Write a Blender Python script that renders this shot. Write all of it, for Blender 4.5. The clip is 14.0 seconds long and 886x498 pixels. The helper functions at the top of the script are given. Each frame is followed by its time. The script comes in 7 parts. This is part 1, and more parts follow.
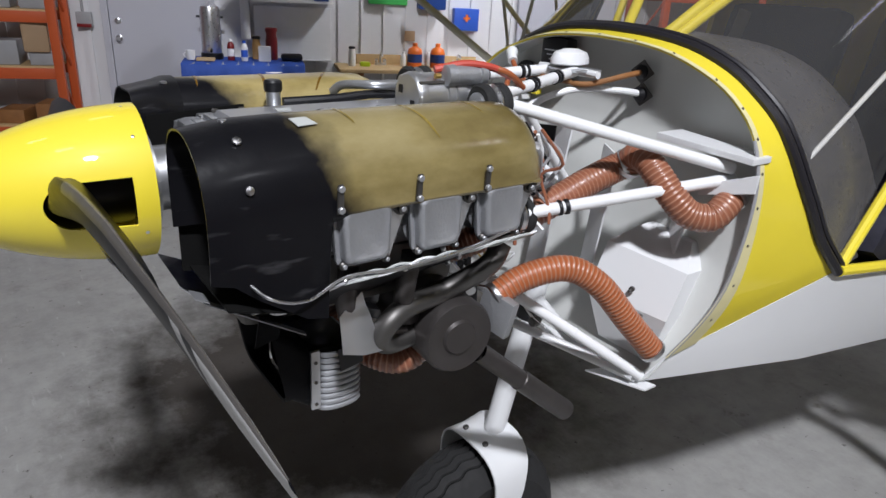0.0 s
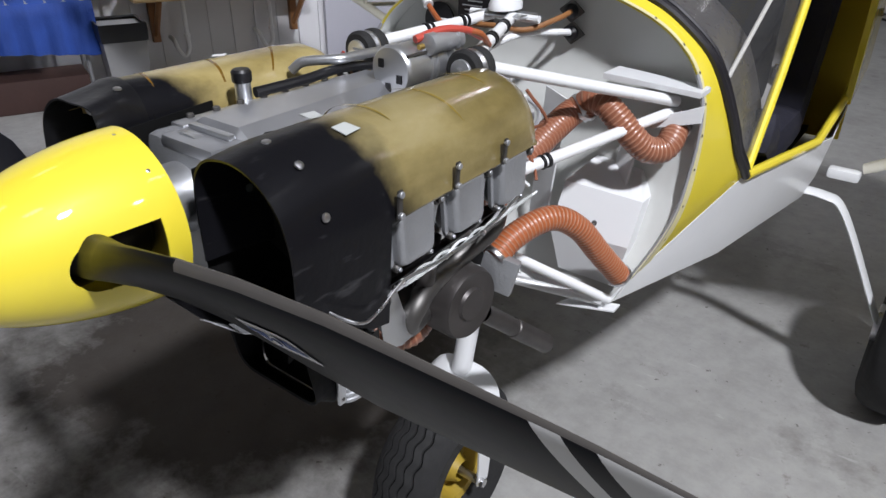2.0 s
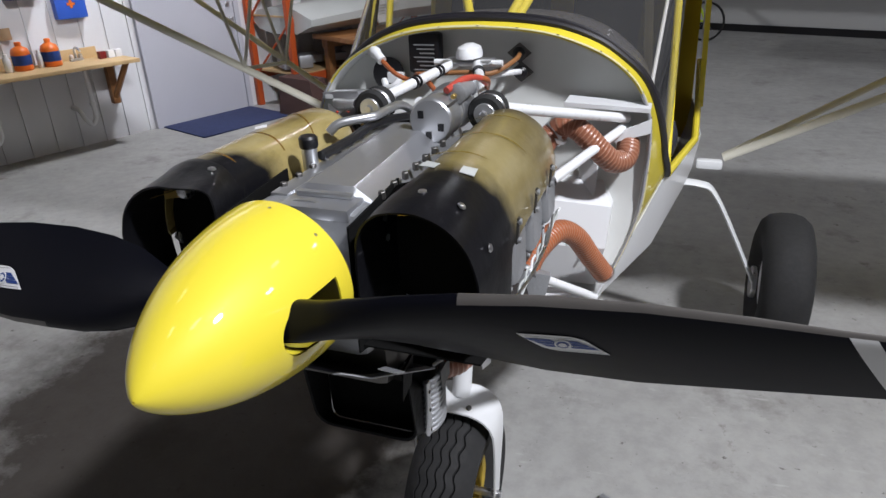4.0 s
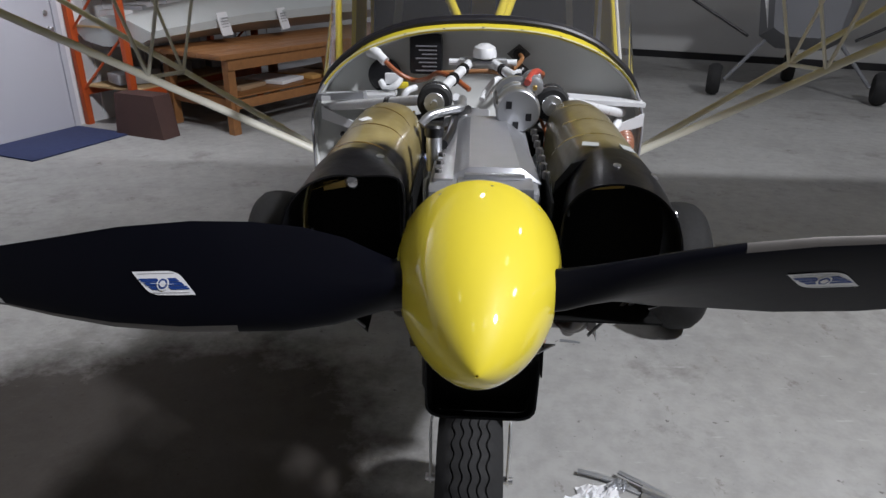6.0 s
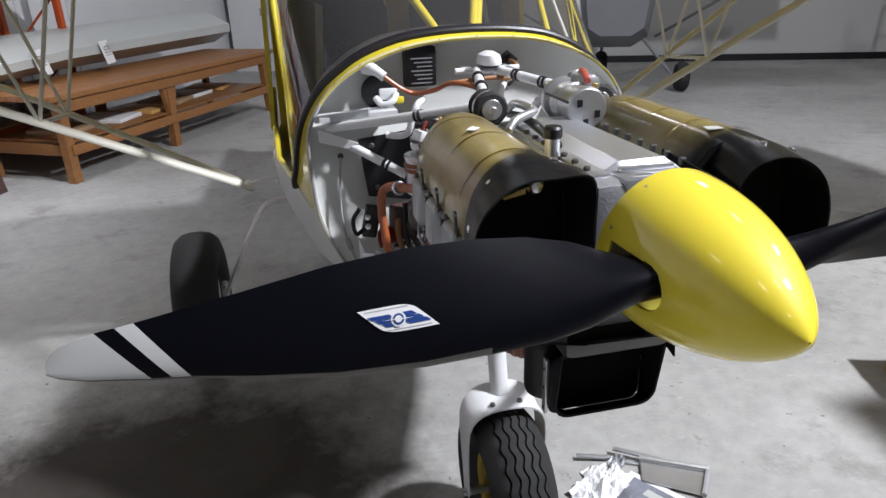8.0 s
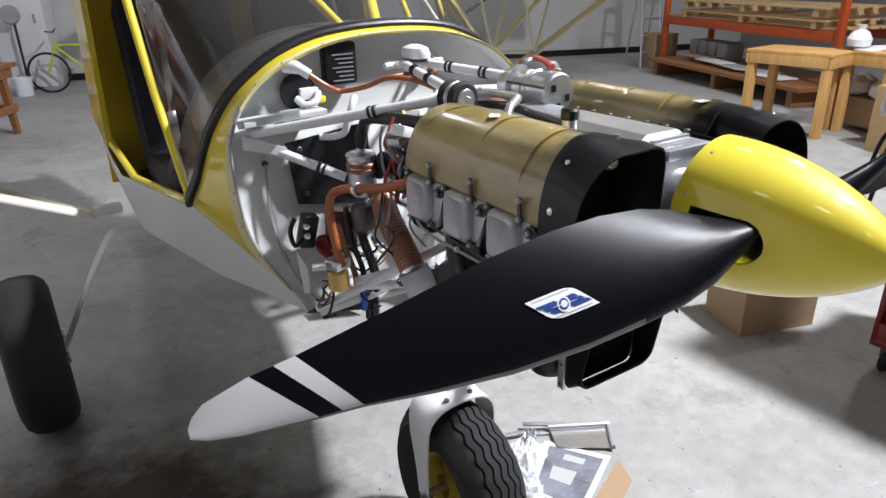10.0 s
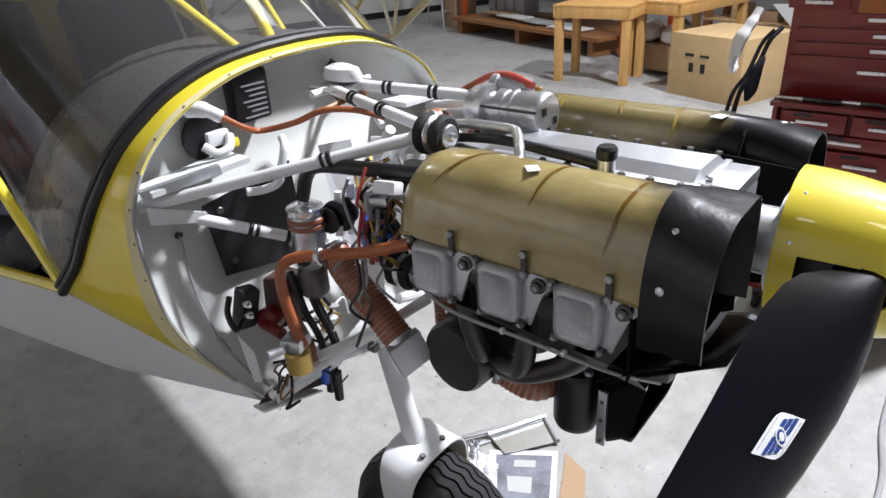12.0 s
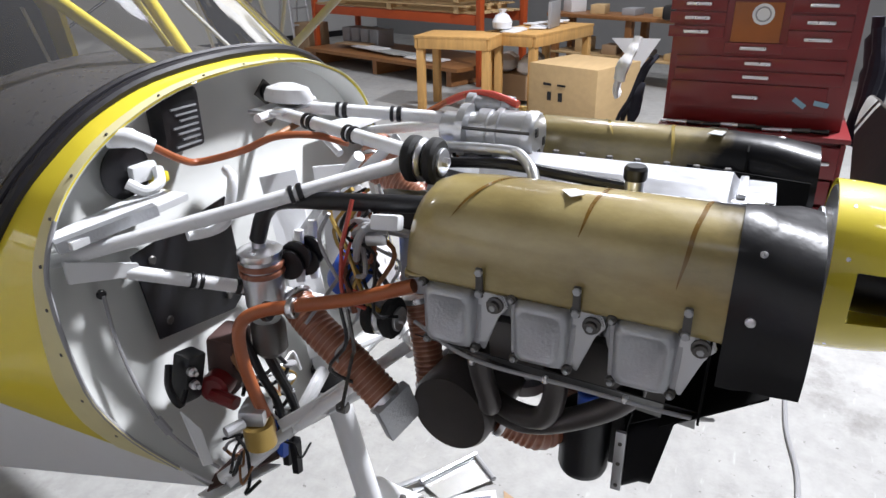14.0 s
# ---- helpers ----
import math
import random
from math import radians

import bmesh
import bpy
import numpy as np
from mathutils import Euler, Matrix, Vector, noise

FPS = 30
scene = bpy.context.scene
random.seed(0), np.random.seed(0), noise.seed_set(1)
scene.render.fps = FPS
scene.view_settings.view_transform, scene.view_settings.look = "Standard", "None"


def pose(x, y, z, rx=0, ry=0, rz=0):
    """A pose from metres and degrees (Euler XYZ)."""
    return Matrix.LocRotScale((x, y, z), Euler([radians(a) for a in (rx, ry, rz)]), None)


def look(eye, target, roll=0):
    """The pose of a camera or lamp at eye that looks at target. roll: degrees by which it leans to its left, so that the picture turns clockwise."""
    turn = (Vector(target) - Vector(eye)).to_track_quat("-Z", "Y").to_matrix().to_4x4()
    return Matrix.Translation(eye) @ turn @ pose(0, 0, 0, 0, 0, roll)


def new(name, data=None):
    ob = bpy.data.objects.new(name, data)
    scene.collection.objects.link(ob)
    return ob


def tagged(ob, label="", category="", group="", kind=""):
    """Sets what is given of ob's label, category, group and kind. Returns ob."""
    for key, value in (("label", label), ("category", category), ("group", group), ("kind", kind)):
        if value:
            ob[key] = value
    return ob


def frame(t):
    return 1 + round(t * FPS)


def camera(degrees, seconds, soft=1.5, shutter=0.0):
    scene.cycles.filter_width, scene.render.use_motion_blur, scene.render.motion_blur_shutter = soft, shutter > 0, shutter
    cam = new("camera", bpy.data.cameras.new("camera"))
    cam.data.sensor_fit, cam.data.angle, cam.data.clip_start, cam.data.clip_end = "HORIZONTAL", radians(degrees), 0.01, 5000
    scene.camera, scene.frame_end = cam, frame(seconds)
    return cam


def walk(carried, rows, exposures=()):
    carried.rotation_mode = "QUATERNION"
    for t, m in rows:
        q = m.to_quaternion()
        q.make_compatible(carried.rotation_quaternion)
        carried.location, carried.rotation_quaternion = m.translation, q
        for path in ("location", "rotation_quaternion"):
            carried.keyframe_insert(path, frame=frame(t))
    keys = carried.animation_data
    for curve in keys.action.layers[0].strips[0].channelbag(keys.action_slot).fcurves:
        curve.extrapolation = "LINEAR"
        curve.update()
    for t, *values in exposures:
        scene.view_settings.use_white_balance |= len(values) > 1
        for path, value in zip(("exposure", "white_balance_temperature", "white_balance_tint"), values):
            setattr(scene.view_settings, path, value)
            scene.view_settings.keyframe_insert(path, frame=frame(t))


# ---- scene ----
cam = camera(67.3, 14.0)
EXPOSURES = ((0, -0.53), (3, -0.38), (6, -0.58), (7, -0.32), (9.4, 0.45), (10.8, 0.38), (12.5, 0.45), (14, 0.5))
PATH = [
    (0, (1.054, -0.098, 1.612), (-0.443, 1.003, 0.872), 3.2),
    (0.5, (1.031, -0.17, 1.616), (-0.4, 1.01, 0.868), 2.6),
    (1, (0.943, -0.227, 1.63), (-0.368, 1.033, 0.798), 1.5),
    (1.5, (0.85, -0.269, 1.672), (-0.337, 1.059, 0.762), -0.3),
    (2, (0.79, -0.299, 1.698), (-0.246, 1.116, 0.737), 1.1),
    (2.5, (0.72, -0.379, 1.727), (-0.224, 1.14, 0.832), 0.5),
    (3, (0.655, -0.472, 1.73), (-0.162, 1.138, 0.87), 0.2),
    (3.2, (0.631, -0.502, 1.731), (-0.153, 1.128, 0.877), -0.7),
    (5.3, (0.168, -0.66, 1.719), (-0.103, 1.129, 0.868), 0.1),
    (5.5, (0.119, -0.676, 1.712), (-0.101, 1.123, 0.866), 0.3),
    (6, (-0.007, -0.735, 1.697), (-0.1, 1.093, 0.889), 0.7),
    (6.5, (-0.139, -0.709, 1.676), (-0.153, 1.126, 0.88), -0.9),
    (7, (-0.262, -0.682, 1.683), (-0.105, 1.143, 0.881), 0.4),
    (7.2, (-0.301, -0.684, 1.685), (-0.101, 1.143, 0.897), 0.2),
    (9.3, (-0.818, -0.616, 1.661), (0.009, 1.045, 0.915), -1.6),
    (9.5, (-0.842, -0.572, 1.658), (0.046, 1.056, 0.908), -0.8),
    (10, (-0.893, -0.483, 1.659), (0.123, 1.06, 0.893), -1.2),
    (10.5, (-0.993, -0.376, 1.676), (0.178, 1.007, 0.831), -1.8),
    (11, (-1.052, -0.277, 1.683), (0.229, 0.981, 0.802), -3.5),
    (11.5, (-1.028, -0.18, 1.718), (0.309, 1.001, 0.814), -3.6),
    (12, (-0.957, -0.058, 1.75), (0.423, 1.09, 0.866), -3.4),
    (12.5, (-0.916, 0.028, 1.764), (0.507, 1.097, 0.852), -2.5),
    (13, (-0.913, 0.111, 1.762), (0.569, 1.088, 0.842), -2.6),
    (13.5, (-0.928, 0.157, 1.737), (0.644, 1.025, 0.858), -1.6),
    (14, (-0.967, 0.208, 1.709), (0.675, 1.005, 0.892), -1.0),
]
walk(cam, [(t, look(eye, target, roll)) for t, eye, target, roll in PATH], EXPOSURES)

# ---------------------------------------------------------------- light
ROOM = 20.0                      # the hangar's walls stand turned by this much against the airplane
world = bpy.data.worlds.new("hangar_air")
scene.world = world
world.use_nodes = True
world.node_tree.nodes["Background"].inputs[0].default_value = (0.55, 0.6, 0.7, 1)
world.node_tree.nodes["Background"].inputs[1].default_value = 0.002


def area_lamp(name, loc, target, power, sx, sy, colour=(0.915, 0.93, 1.0)):
    d = bpy.data.lights.new(name, "AREA")
    d.shape, d.size, d.size_y, d.energy, d.color = "RECTANGLE", sx, sy, power, colour
    ob = new(name, d)
    ob.matrix_world = look(loc, target)
    return ob


# ---------------------------------------------------------------- lamps
def room(u, n, z=0.0):
    """The hangar's own directions. u: along the sink wall, n: out from it, z: up."""
    return (-5.3 + u * SR + n * CR, 3.13 + u * CR - n * SR, z)


CR, SR = math.cos(radians(ROOM)), math.sin(radians(ROOM))
TOP = 6.6
area_lamp("key_lamp", (3.8, -1.0, 6.2), (0.0, 0.9, 1.0), 820, 0.4, 0.4)
# added fill with no known fixture, turned to brighten the sink wall
area_lamp("added_wall_fill", room(2.5, 1.8, 4.6), room(1.2, 0.0, 1.1), 88, 0.16, 0.6).data.spread = radians(110)
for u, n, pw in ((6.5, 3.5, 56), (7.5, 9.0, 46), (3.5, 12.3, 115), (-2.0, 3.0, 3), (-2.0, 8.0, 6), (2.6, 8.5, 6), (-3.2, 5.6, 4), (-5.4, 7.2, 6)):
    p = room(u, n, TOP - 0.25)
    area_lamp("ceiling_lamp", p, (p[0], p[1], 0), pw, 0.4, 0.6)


# ---------------------------------------------------------------- materials
def material(name, base, rough=0.5, metal=0.0, scale=8.0, vary=0.15, bump=0.0, bump_scale=60.0, coat=0.0, trans=0.0, stretch=(1, 1, 1), spec=0.5, rvar=0.1):
    m = bpy.data.materials.new(name)
    m.use_nodes = True
    nt = m.node_tree
    n, l = nt.nodes, nt.links
    b = n["Principled BSDF"]
    co = n.new("ShaderNodeTexCoord")
    mp = n.new("ShaderNodeMapping")
    mp.inputs["Scale"].default_value = stretch
    l.new(co.outputs["Object"], mp.inputs[0])
    big, fine = n.new("ShaderNodeTexNoise"), n.new("ShaderNodeTexNoise")
    big.inputs["Scale"].default_value, big.inputs["Detail"].default_value = scale, 6
    fine.inputs["Scale"].default_value, fine.inputs["Detail"].default_value = bump_scale, 4
    l.new(mp.outputs[0], big.inputs["Vector"])
    l.new(mp.outputs[0], fine.inputs["Vector"])
    mix = n.new("ShaderNodeMix")
    mix.data_type = "RGBA"
    lo = [max(0.0, c * (1 - vary)) for c in base]
    hi = [min(1.0, c * (1 + vary)) for c in base]
    mix.inputs[6].default_value, mix.inputs[7].default_value = (*lo, 1), (*hi, 1)
    l.new(big.outputs["Fac"], mix.inputs[0])
    l.new(mix.outputs[2], b.inputs["Base Color"])
    rr = n.new("ShaderNodeMapRange")
    rr.inputs[3].default_value, rr.inputs[4].default_value = max(0.02, rough - rvar), min(1.0, rough + rvar)
    l.new(fine.outputs["Fac"], rr.inputs[0])
    l.new(rr.outputs[0], b.inputs["Roughness"])
    b.inputs["Metallic"].default_value = metal
    b.inputs["Specular IOR Level"].default_value = spec
    b.inputs["Coat Weight"].default_value = coat
    b.inputs["Coat Roughness"].default_value = 0.08
    b.inputs["Transmission Weight"].default_value = trans
    if bump:
        bp = n.new("ShaderNodeBump")
        bp.inputs["Strength"].default_value, bp.inputs["Distance"].default_value = bump, 0.01
        l.new(fine.outputs["Fac"], bp.inputs["Height"])
        l.new(bp.outputs[0], b.inputs["Normal"])
    return m


def ramp_into(m, colours, scale, detail=8.0, stretch=(1, 1, 1), rough=0.6):
    """Replace a material's base colour by a noise through several colours."""
    nt = m.node_tree
    n, l = nt.nodes, nt.links
    co, mp, tx, cr = n.new("ShaderNodeTexCoord"), n.new("ShaderNodeMapping"), n.new("ShaderNodeTexNoise"), n.new("ShaderNodeValToRGB")
    mp.inputs["Scale"].default_value = stretch
    tx.inputs["Scale"].default_value, tx.inputs["Detail"].default_value, tx.inputs["Roughness"].default_value = scale, detail, rough
    l.new(co.outputs["Object"], mp.inputs[0])
    l.new(mp.outputs[0], tx.inputs["Vector"])
    l.new(tx.outputs["Fac"], cr.inputs[0])
    els = cr.color_ramp.elements
    while len(els) < len(colours):
        els.new(0.5)
    for e, (p, c) in zip(els, colours):
        e.position, e.color = p, (*c, 1)
    l.new(cr.outputs[0], n["Principled BSDF"].inputs["Base Color"])
    return cr


M = {}
M["concrete"] = material("concrete", (0.36, 0.36, 0.35), 0.5, scale=1.2, bump=0.12, bump_scale=45)
M["yellow"] = material("yellow_paint", (0.80, 0.655, 0.045), 0.5, scale=3, vary=0.03, coat=1.0, rvar=0.03, spec=0.25)
M["yellow"].node_tree.nodes["Principled BSDF"].inputs["Coat Roughness"].default_value = 0.025
# nose wheel yellow, browned down for the shade under the fork
M["yellow_hub"] = material("shaded_yellow_wheel_enamel", (0.36, 0.25, 0.03), 0.55, scale=14, vary=0.4)
M["yellow_dull"] = material("yellow_enamel", (0.62, 0.47, 0.02), 0.4, scale=5, vary=0.12)
M["fabric_yellow"] = material("yellow_lining", (0.58, 0.43, 0.02), 0.6, scale=4, vary=0.2)
M["white"] = material("white_paint", (0.72, 0.73, 0.74), 0.35, scale=5, vary=0.05, coat=0.2)
M["primer"] = material("grey_white_primer", (0.60, 0.61, 0.59), 0.45, scale=6, vary=0.1)
M["tube_white"] = material("white_tube_enamel", (0.78, 0.79, 0.8), 0.3, scale=20, vary=0.04, coat=0.3)
M["black"] = material("black_plastic", (0.006, 0.006, 0.008), 0.4, scale=10, vary=0.3)
M["blade"] = material("black_blade_gelcoat", (0.0028, 0.0030, 0.0055), 0.37, scale=6, vary=0.3, spec=0.11, rvar=0.03)
M["rubber"] = material("tyre_rubber", (0.014, 0.014, 0.0145), 0.8, scale=14, vary=0.3, bump=0.1)
M["rubber_seal"] = material("rubber_seal", (0.015, 0.014, 0.018), 0.4, scale=14, vary=0.3)
M["alu"] = material("bare_aluminium", (0.62, 0.63, 0.65), 0.35, metal=0.9, scale=14, vary=0.12, bump=0.05)
M["cast"] = material("cast_aluminium", (0.42, 0.43, 0.45), 0.45, metal=0.7, scale=18, vary=0.12, bump=0.15, bump_scale=200)
M["steel"] = material("dark_steel", (0.12, 0.115, 0.11), 0.45, metal=0.8, scale=16, vary=0.3)
M["exhaust"] = material("burnt_exhaust_steel", (0.075, 0.068, 0.066), 0.40, metal=0.6, scale=10, vary=0.4)
M["plenum"] = material("satin_aluminium_plenum", (0.56, 0.57, 0.6), 0.36, metal=0.85, scale=6, vary=0.1, bump=0.06, bump_scale=30)
M["blue_tape"] = material("pale_blue_tape", (0.25, 0.42, 0.55), 0.6, scale=20, vary=0.1)
M["zinc"] = material("zinc_plated_steel", (0.7, 0.7, 0.72), 0.3, metal=1.0, scale=20, vary=0.1)
M["resin"] = material("dark_resin_streak", (0.15, 0.08, 0.012), 0.25, scale=30, vary=0.3, coat=0.4)
M["resin_faint"] = material("pale_resin_streak", (0.24, 0.175, 0.04), 0.25, scale=30, vary=0.3, coat=0.4)
M["duct_black"] = material("black_painted_fibreglass", (0.006, 0.006, 0.0075), 0.36, scale=12, vary=0.4, spec=0.3, coat=0.1, bump=0.22, bump_scale=20)
M["scoop_black"] = material("matt_black_plastic", (0.005, 0.005, 0.006), 0.55, scale=14, vary=0.4, spec=0.1, bump=0.1)
M["scat"] = material("brown_silicone_hose", (0.26, 0.095, 0.052), 0.33, scale=20, vary=0.15, coat=0.2)
M["orange"] = material("orange_silicone_hose", (0.34, 0.095, 0.032), 0.36, scale=20, vary=0.15)
M["wire"] = material("coil_wire_liner", (0.36, 0.18, 0.115), 0.32, scale=20, vary=0.1)
M["red"] = material("red_rubber_sleeve", (0.45, 0.06, 0.04), 0.4, scale=20, vary=0.1)
M["chest_red"] = material("red_tool_chest_paint", (0.17, 0.008, 0.010), 0.35, scale=3, vary=0.15, coat=0.2)
M["wood"] = material("pine_wood", (0.58, 0.33, 0.11), 0.55, scale=3, vary=0.3, stretch=(8, 8, 1))
M["wood_dark"] = material("stained_wood", (0.26, 0.115, 0.04), 0.45, scale=3, vary=0.3, stretch=(1, 8, 8))
M["ply"] = material("plywood", (0.52, 0.36, 0.18), 0.6, scale=3, vary=0.15, stretch=(1, 5, 5))
M["card"] = material("cardboard", (0.36, 0.24, 0.14), 0.7, scale=4, vary=0.1)
M["wall"] = material("white_sheet_wall", (0.66, 0.66, 0.68), 0.5, scale=2, vary=0.05)
M["wall_grey"] = material("grey_wall_paint", (0.50, 0.50, 0.49), 0.6, scale=1.5, vary=0.05)
# unseen walls and roof, toned dark to cut the bounced light
M["wall_shed"] = material("unseen_wall_grey", (0.22, 0.22, 0.22), 0.7, scale=1.5, vary=0.1)
M["roof"] = material("unseen_roof_grey", (0.20, 0.20, 0.205), 0.6, scale=2, vary=0.08)
M["door"] = material("door_paint", (0.46, 0.46, 0.51), 0.45, scale=2, vary=0.04)
M["blue"] = material("blue_cloth", (0.02, 0.07, 0.35), 0.7, scale=8, vary=0.25, bump=0.2)
M["mat"] = material("blue_mat", (0.02, 0.03, 0.09), 0.9, scale=20, vary=0.3, bump=0.2)
M["rack"] = material("orange_rack_paint", (0.46, 0.075, 0.015), 0.45, scale=6, vary=0.15)
M["paper"] = material("paper", (0.75, 0.75, 0.76), 0.6, scale=6, vary=0.05)
M["grey"] = material("grey_plastic", (0.3, 0.3, 0.31), 0.5, scale=6, vary=0.15)
M["hood"] = material("black_vinyl_hood", (0.085, 0.083, 0.09), 0.3, scale=9, vary=0.3, bump=0.08)
M["seat"] = material("navy_seat_cloth", (0.012, 0.012, 0.024), 0.8, scale=12, vary=0.3, bump=0.15)
M["blue_paint"] = material("blue_plastic", (0.03, 0.10, 0.5), 0.4, scale=8, vary=0.1)
M["orange_plastic"] = material("orange_plastic", (0.75, 0.16, 0.02), 0.35, scale=8, vary=0.1)
M["green"] = material("green_cloth", (0.03, 0.3, 0.06), 0.7, scale=8, vary=0.1)
M["lime"] = material("lime_paint", (0.45, 0.6, 0.02), 0.35, scale=8, vary=0.1)
M["bag"] = material("clear_bag_plastic", (0.75, 0.76, 0.78), 0.2, scale=14, vary=0.1)
M["grey_plane"] = material("grey_airplane_paint", (0.17, 0.175, 0.19), 0.4, scale=3, vary=0.1)
M["hull"] = material("pale_grey_wing_skin", (0.45, 0.47, 0.46), 0.35, scale=3, vary=0.08)
M["brown"] = material("brown_leather_cloth", (0.07, 0.035, 0.03), 0.7, scale=5, vary=0.2)


def concrete():
    """Worn floor: cloudy grey, dark wear, brown spills, small specks and uneven gloss."""
    nt = M["concrete"].node_tree
    n, l = nt.nodes, nt.links
    b = n["Principled BSDF"]
    co = n.new("ShaderNodeTexCoord")

    def noise(scale, detail, rough, stretch=(1, 1, 1)):
        mp, t = n.new("ShaderNodeMapping"), n.new("ShaderNodeTexNoise")
        mp.inputs["Scale"].default_value = stretch
        t.inputs["Scale"].default_value, t.inputs["Detail"].default_value, t.inputs["Roughness"].default_value = scale, detail, rough
        l.new(co.outputs["Object"], mp.inputs[0])
        l.new(mp.outputs[0], t.inputs["Vector"])
        return t.outputs["Fac"]

    def ramp(fac, *stops):
        r = n.new("ShaderNodeValToRGB")
        els = r.color_ramp.elements
        while len(els) < len(stops):
            els.new(0.5)
        for e, (p, c) in zip(els, stops):
            e.position, e.color = p, (*c, 1) if isinstance(c, tuple) else (c, c, c, 1)
        l.new(fac, r.inputs[0])
        return r.outputs[0]

    def blend(kind, fac, a, c):
        m = n.new("ShaderNodeMix")
        m.data_type, m.blend_type = "RGBA", kind
        for k, s in ((0, fac), (6, a), (7, c)):
            if isinstance(s, (int, float)):
                m.inputs[k].default_value = s
            elif isinstance(s, tuple):
                m.inputs[k].default_value = (*s, 1)
            else:
                l.new(s, m.inputs[k])
        return m.outputs[2]

    base = ramp(noise(0.7, 10, 0.62), (0.25, (0.27, 0.265, 0.255)), (0.5, (0.36, 0.357, 0.345)), (0.75, (0.42, 0.418, 0.405)))
    base = blend("MULTIPLY", 0.5, base, ramp(noise(11, 8, 0.7), (0.3, 0.62), (0.6, 1.0)))
    base = blend("MIX", ramp(noise(1.7, 9, 0.72), (0.56, 0.0), (0.66, 0.5), (0.8, 0.75)), base, (0.15, 0.14, 0.13))
    base = blend("MIX", ramp(noise(2.9, 10, 0.75, (1.4, 1, 1)), (0.61, 0.0), (0.70, 0.75)), base, (0.10, 0.075, 0.058))
    base = blend("MIX", ramp(noise(26, 5, 0.6), (0.66, 0.0), (0.71, 0.75)), base, (0.07, 0.06, 0.055))
    base = blend("MIX", ramp(noise(7, 4, 0.5, (1, 5, 1)), (0.66, 0.0), (0.74, 0.35)), base, (0.55, 0.55, 0.54))
    # a large patch ahead of the nose, starboard: oily dirt with floor shade painted in
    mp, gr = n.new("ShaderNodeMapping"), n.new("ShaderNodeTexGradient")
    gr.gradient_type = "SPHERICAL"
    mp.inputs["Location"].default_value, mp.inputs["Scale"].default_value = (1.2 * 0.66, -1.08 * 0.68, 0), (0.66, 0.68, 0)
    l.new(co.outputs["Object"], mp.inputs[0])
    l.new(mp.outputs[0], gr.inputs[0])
    dirt_shade = blend("ADD", 1.0, blend("MULTIPLY", 1.0, gr.outputs[1], (1, 1, 1)), ramp(noise(2.2, 9, 0.7), (0.3, 0.0), (0.75, 0.4)))
    base = blend("MIX", ramp(dirt_shade, (0.36, 0.0), (0.70, 0.90)), base, (0.030, 0.023, 0.018))
    l.new(base, b.inputs["Base Color"])
    l.new(ramp(noise(3.5, 7, 0.65), (0.3, 0.42), (0.7, 0.72)), b.inputs["Roughness"])
    l.new(ramp(dirt_shade, (0.36, 0.26), (0.70, 0.06)), b.inputs["Specular IOR Level"])


concrete()


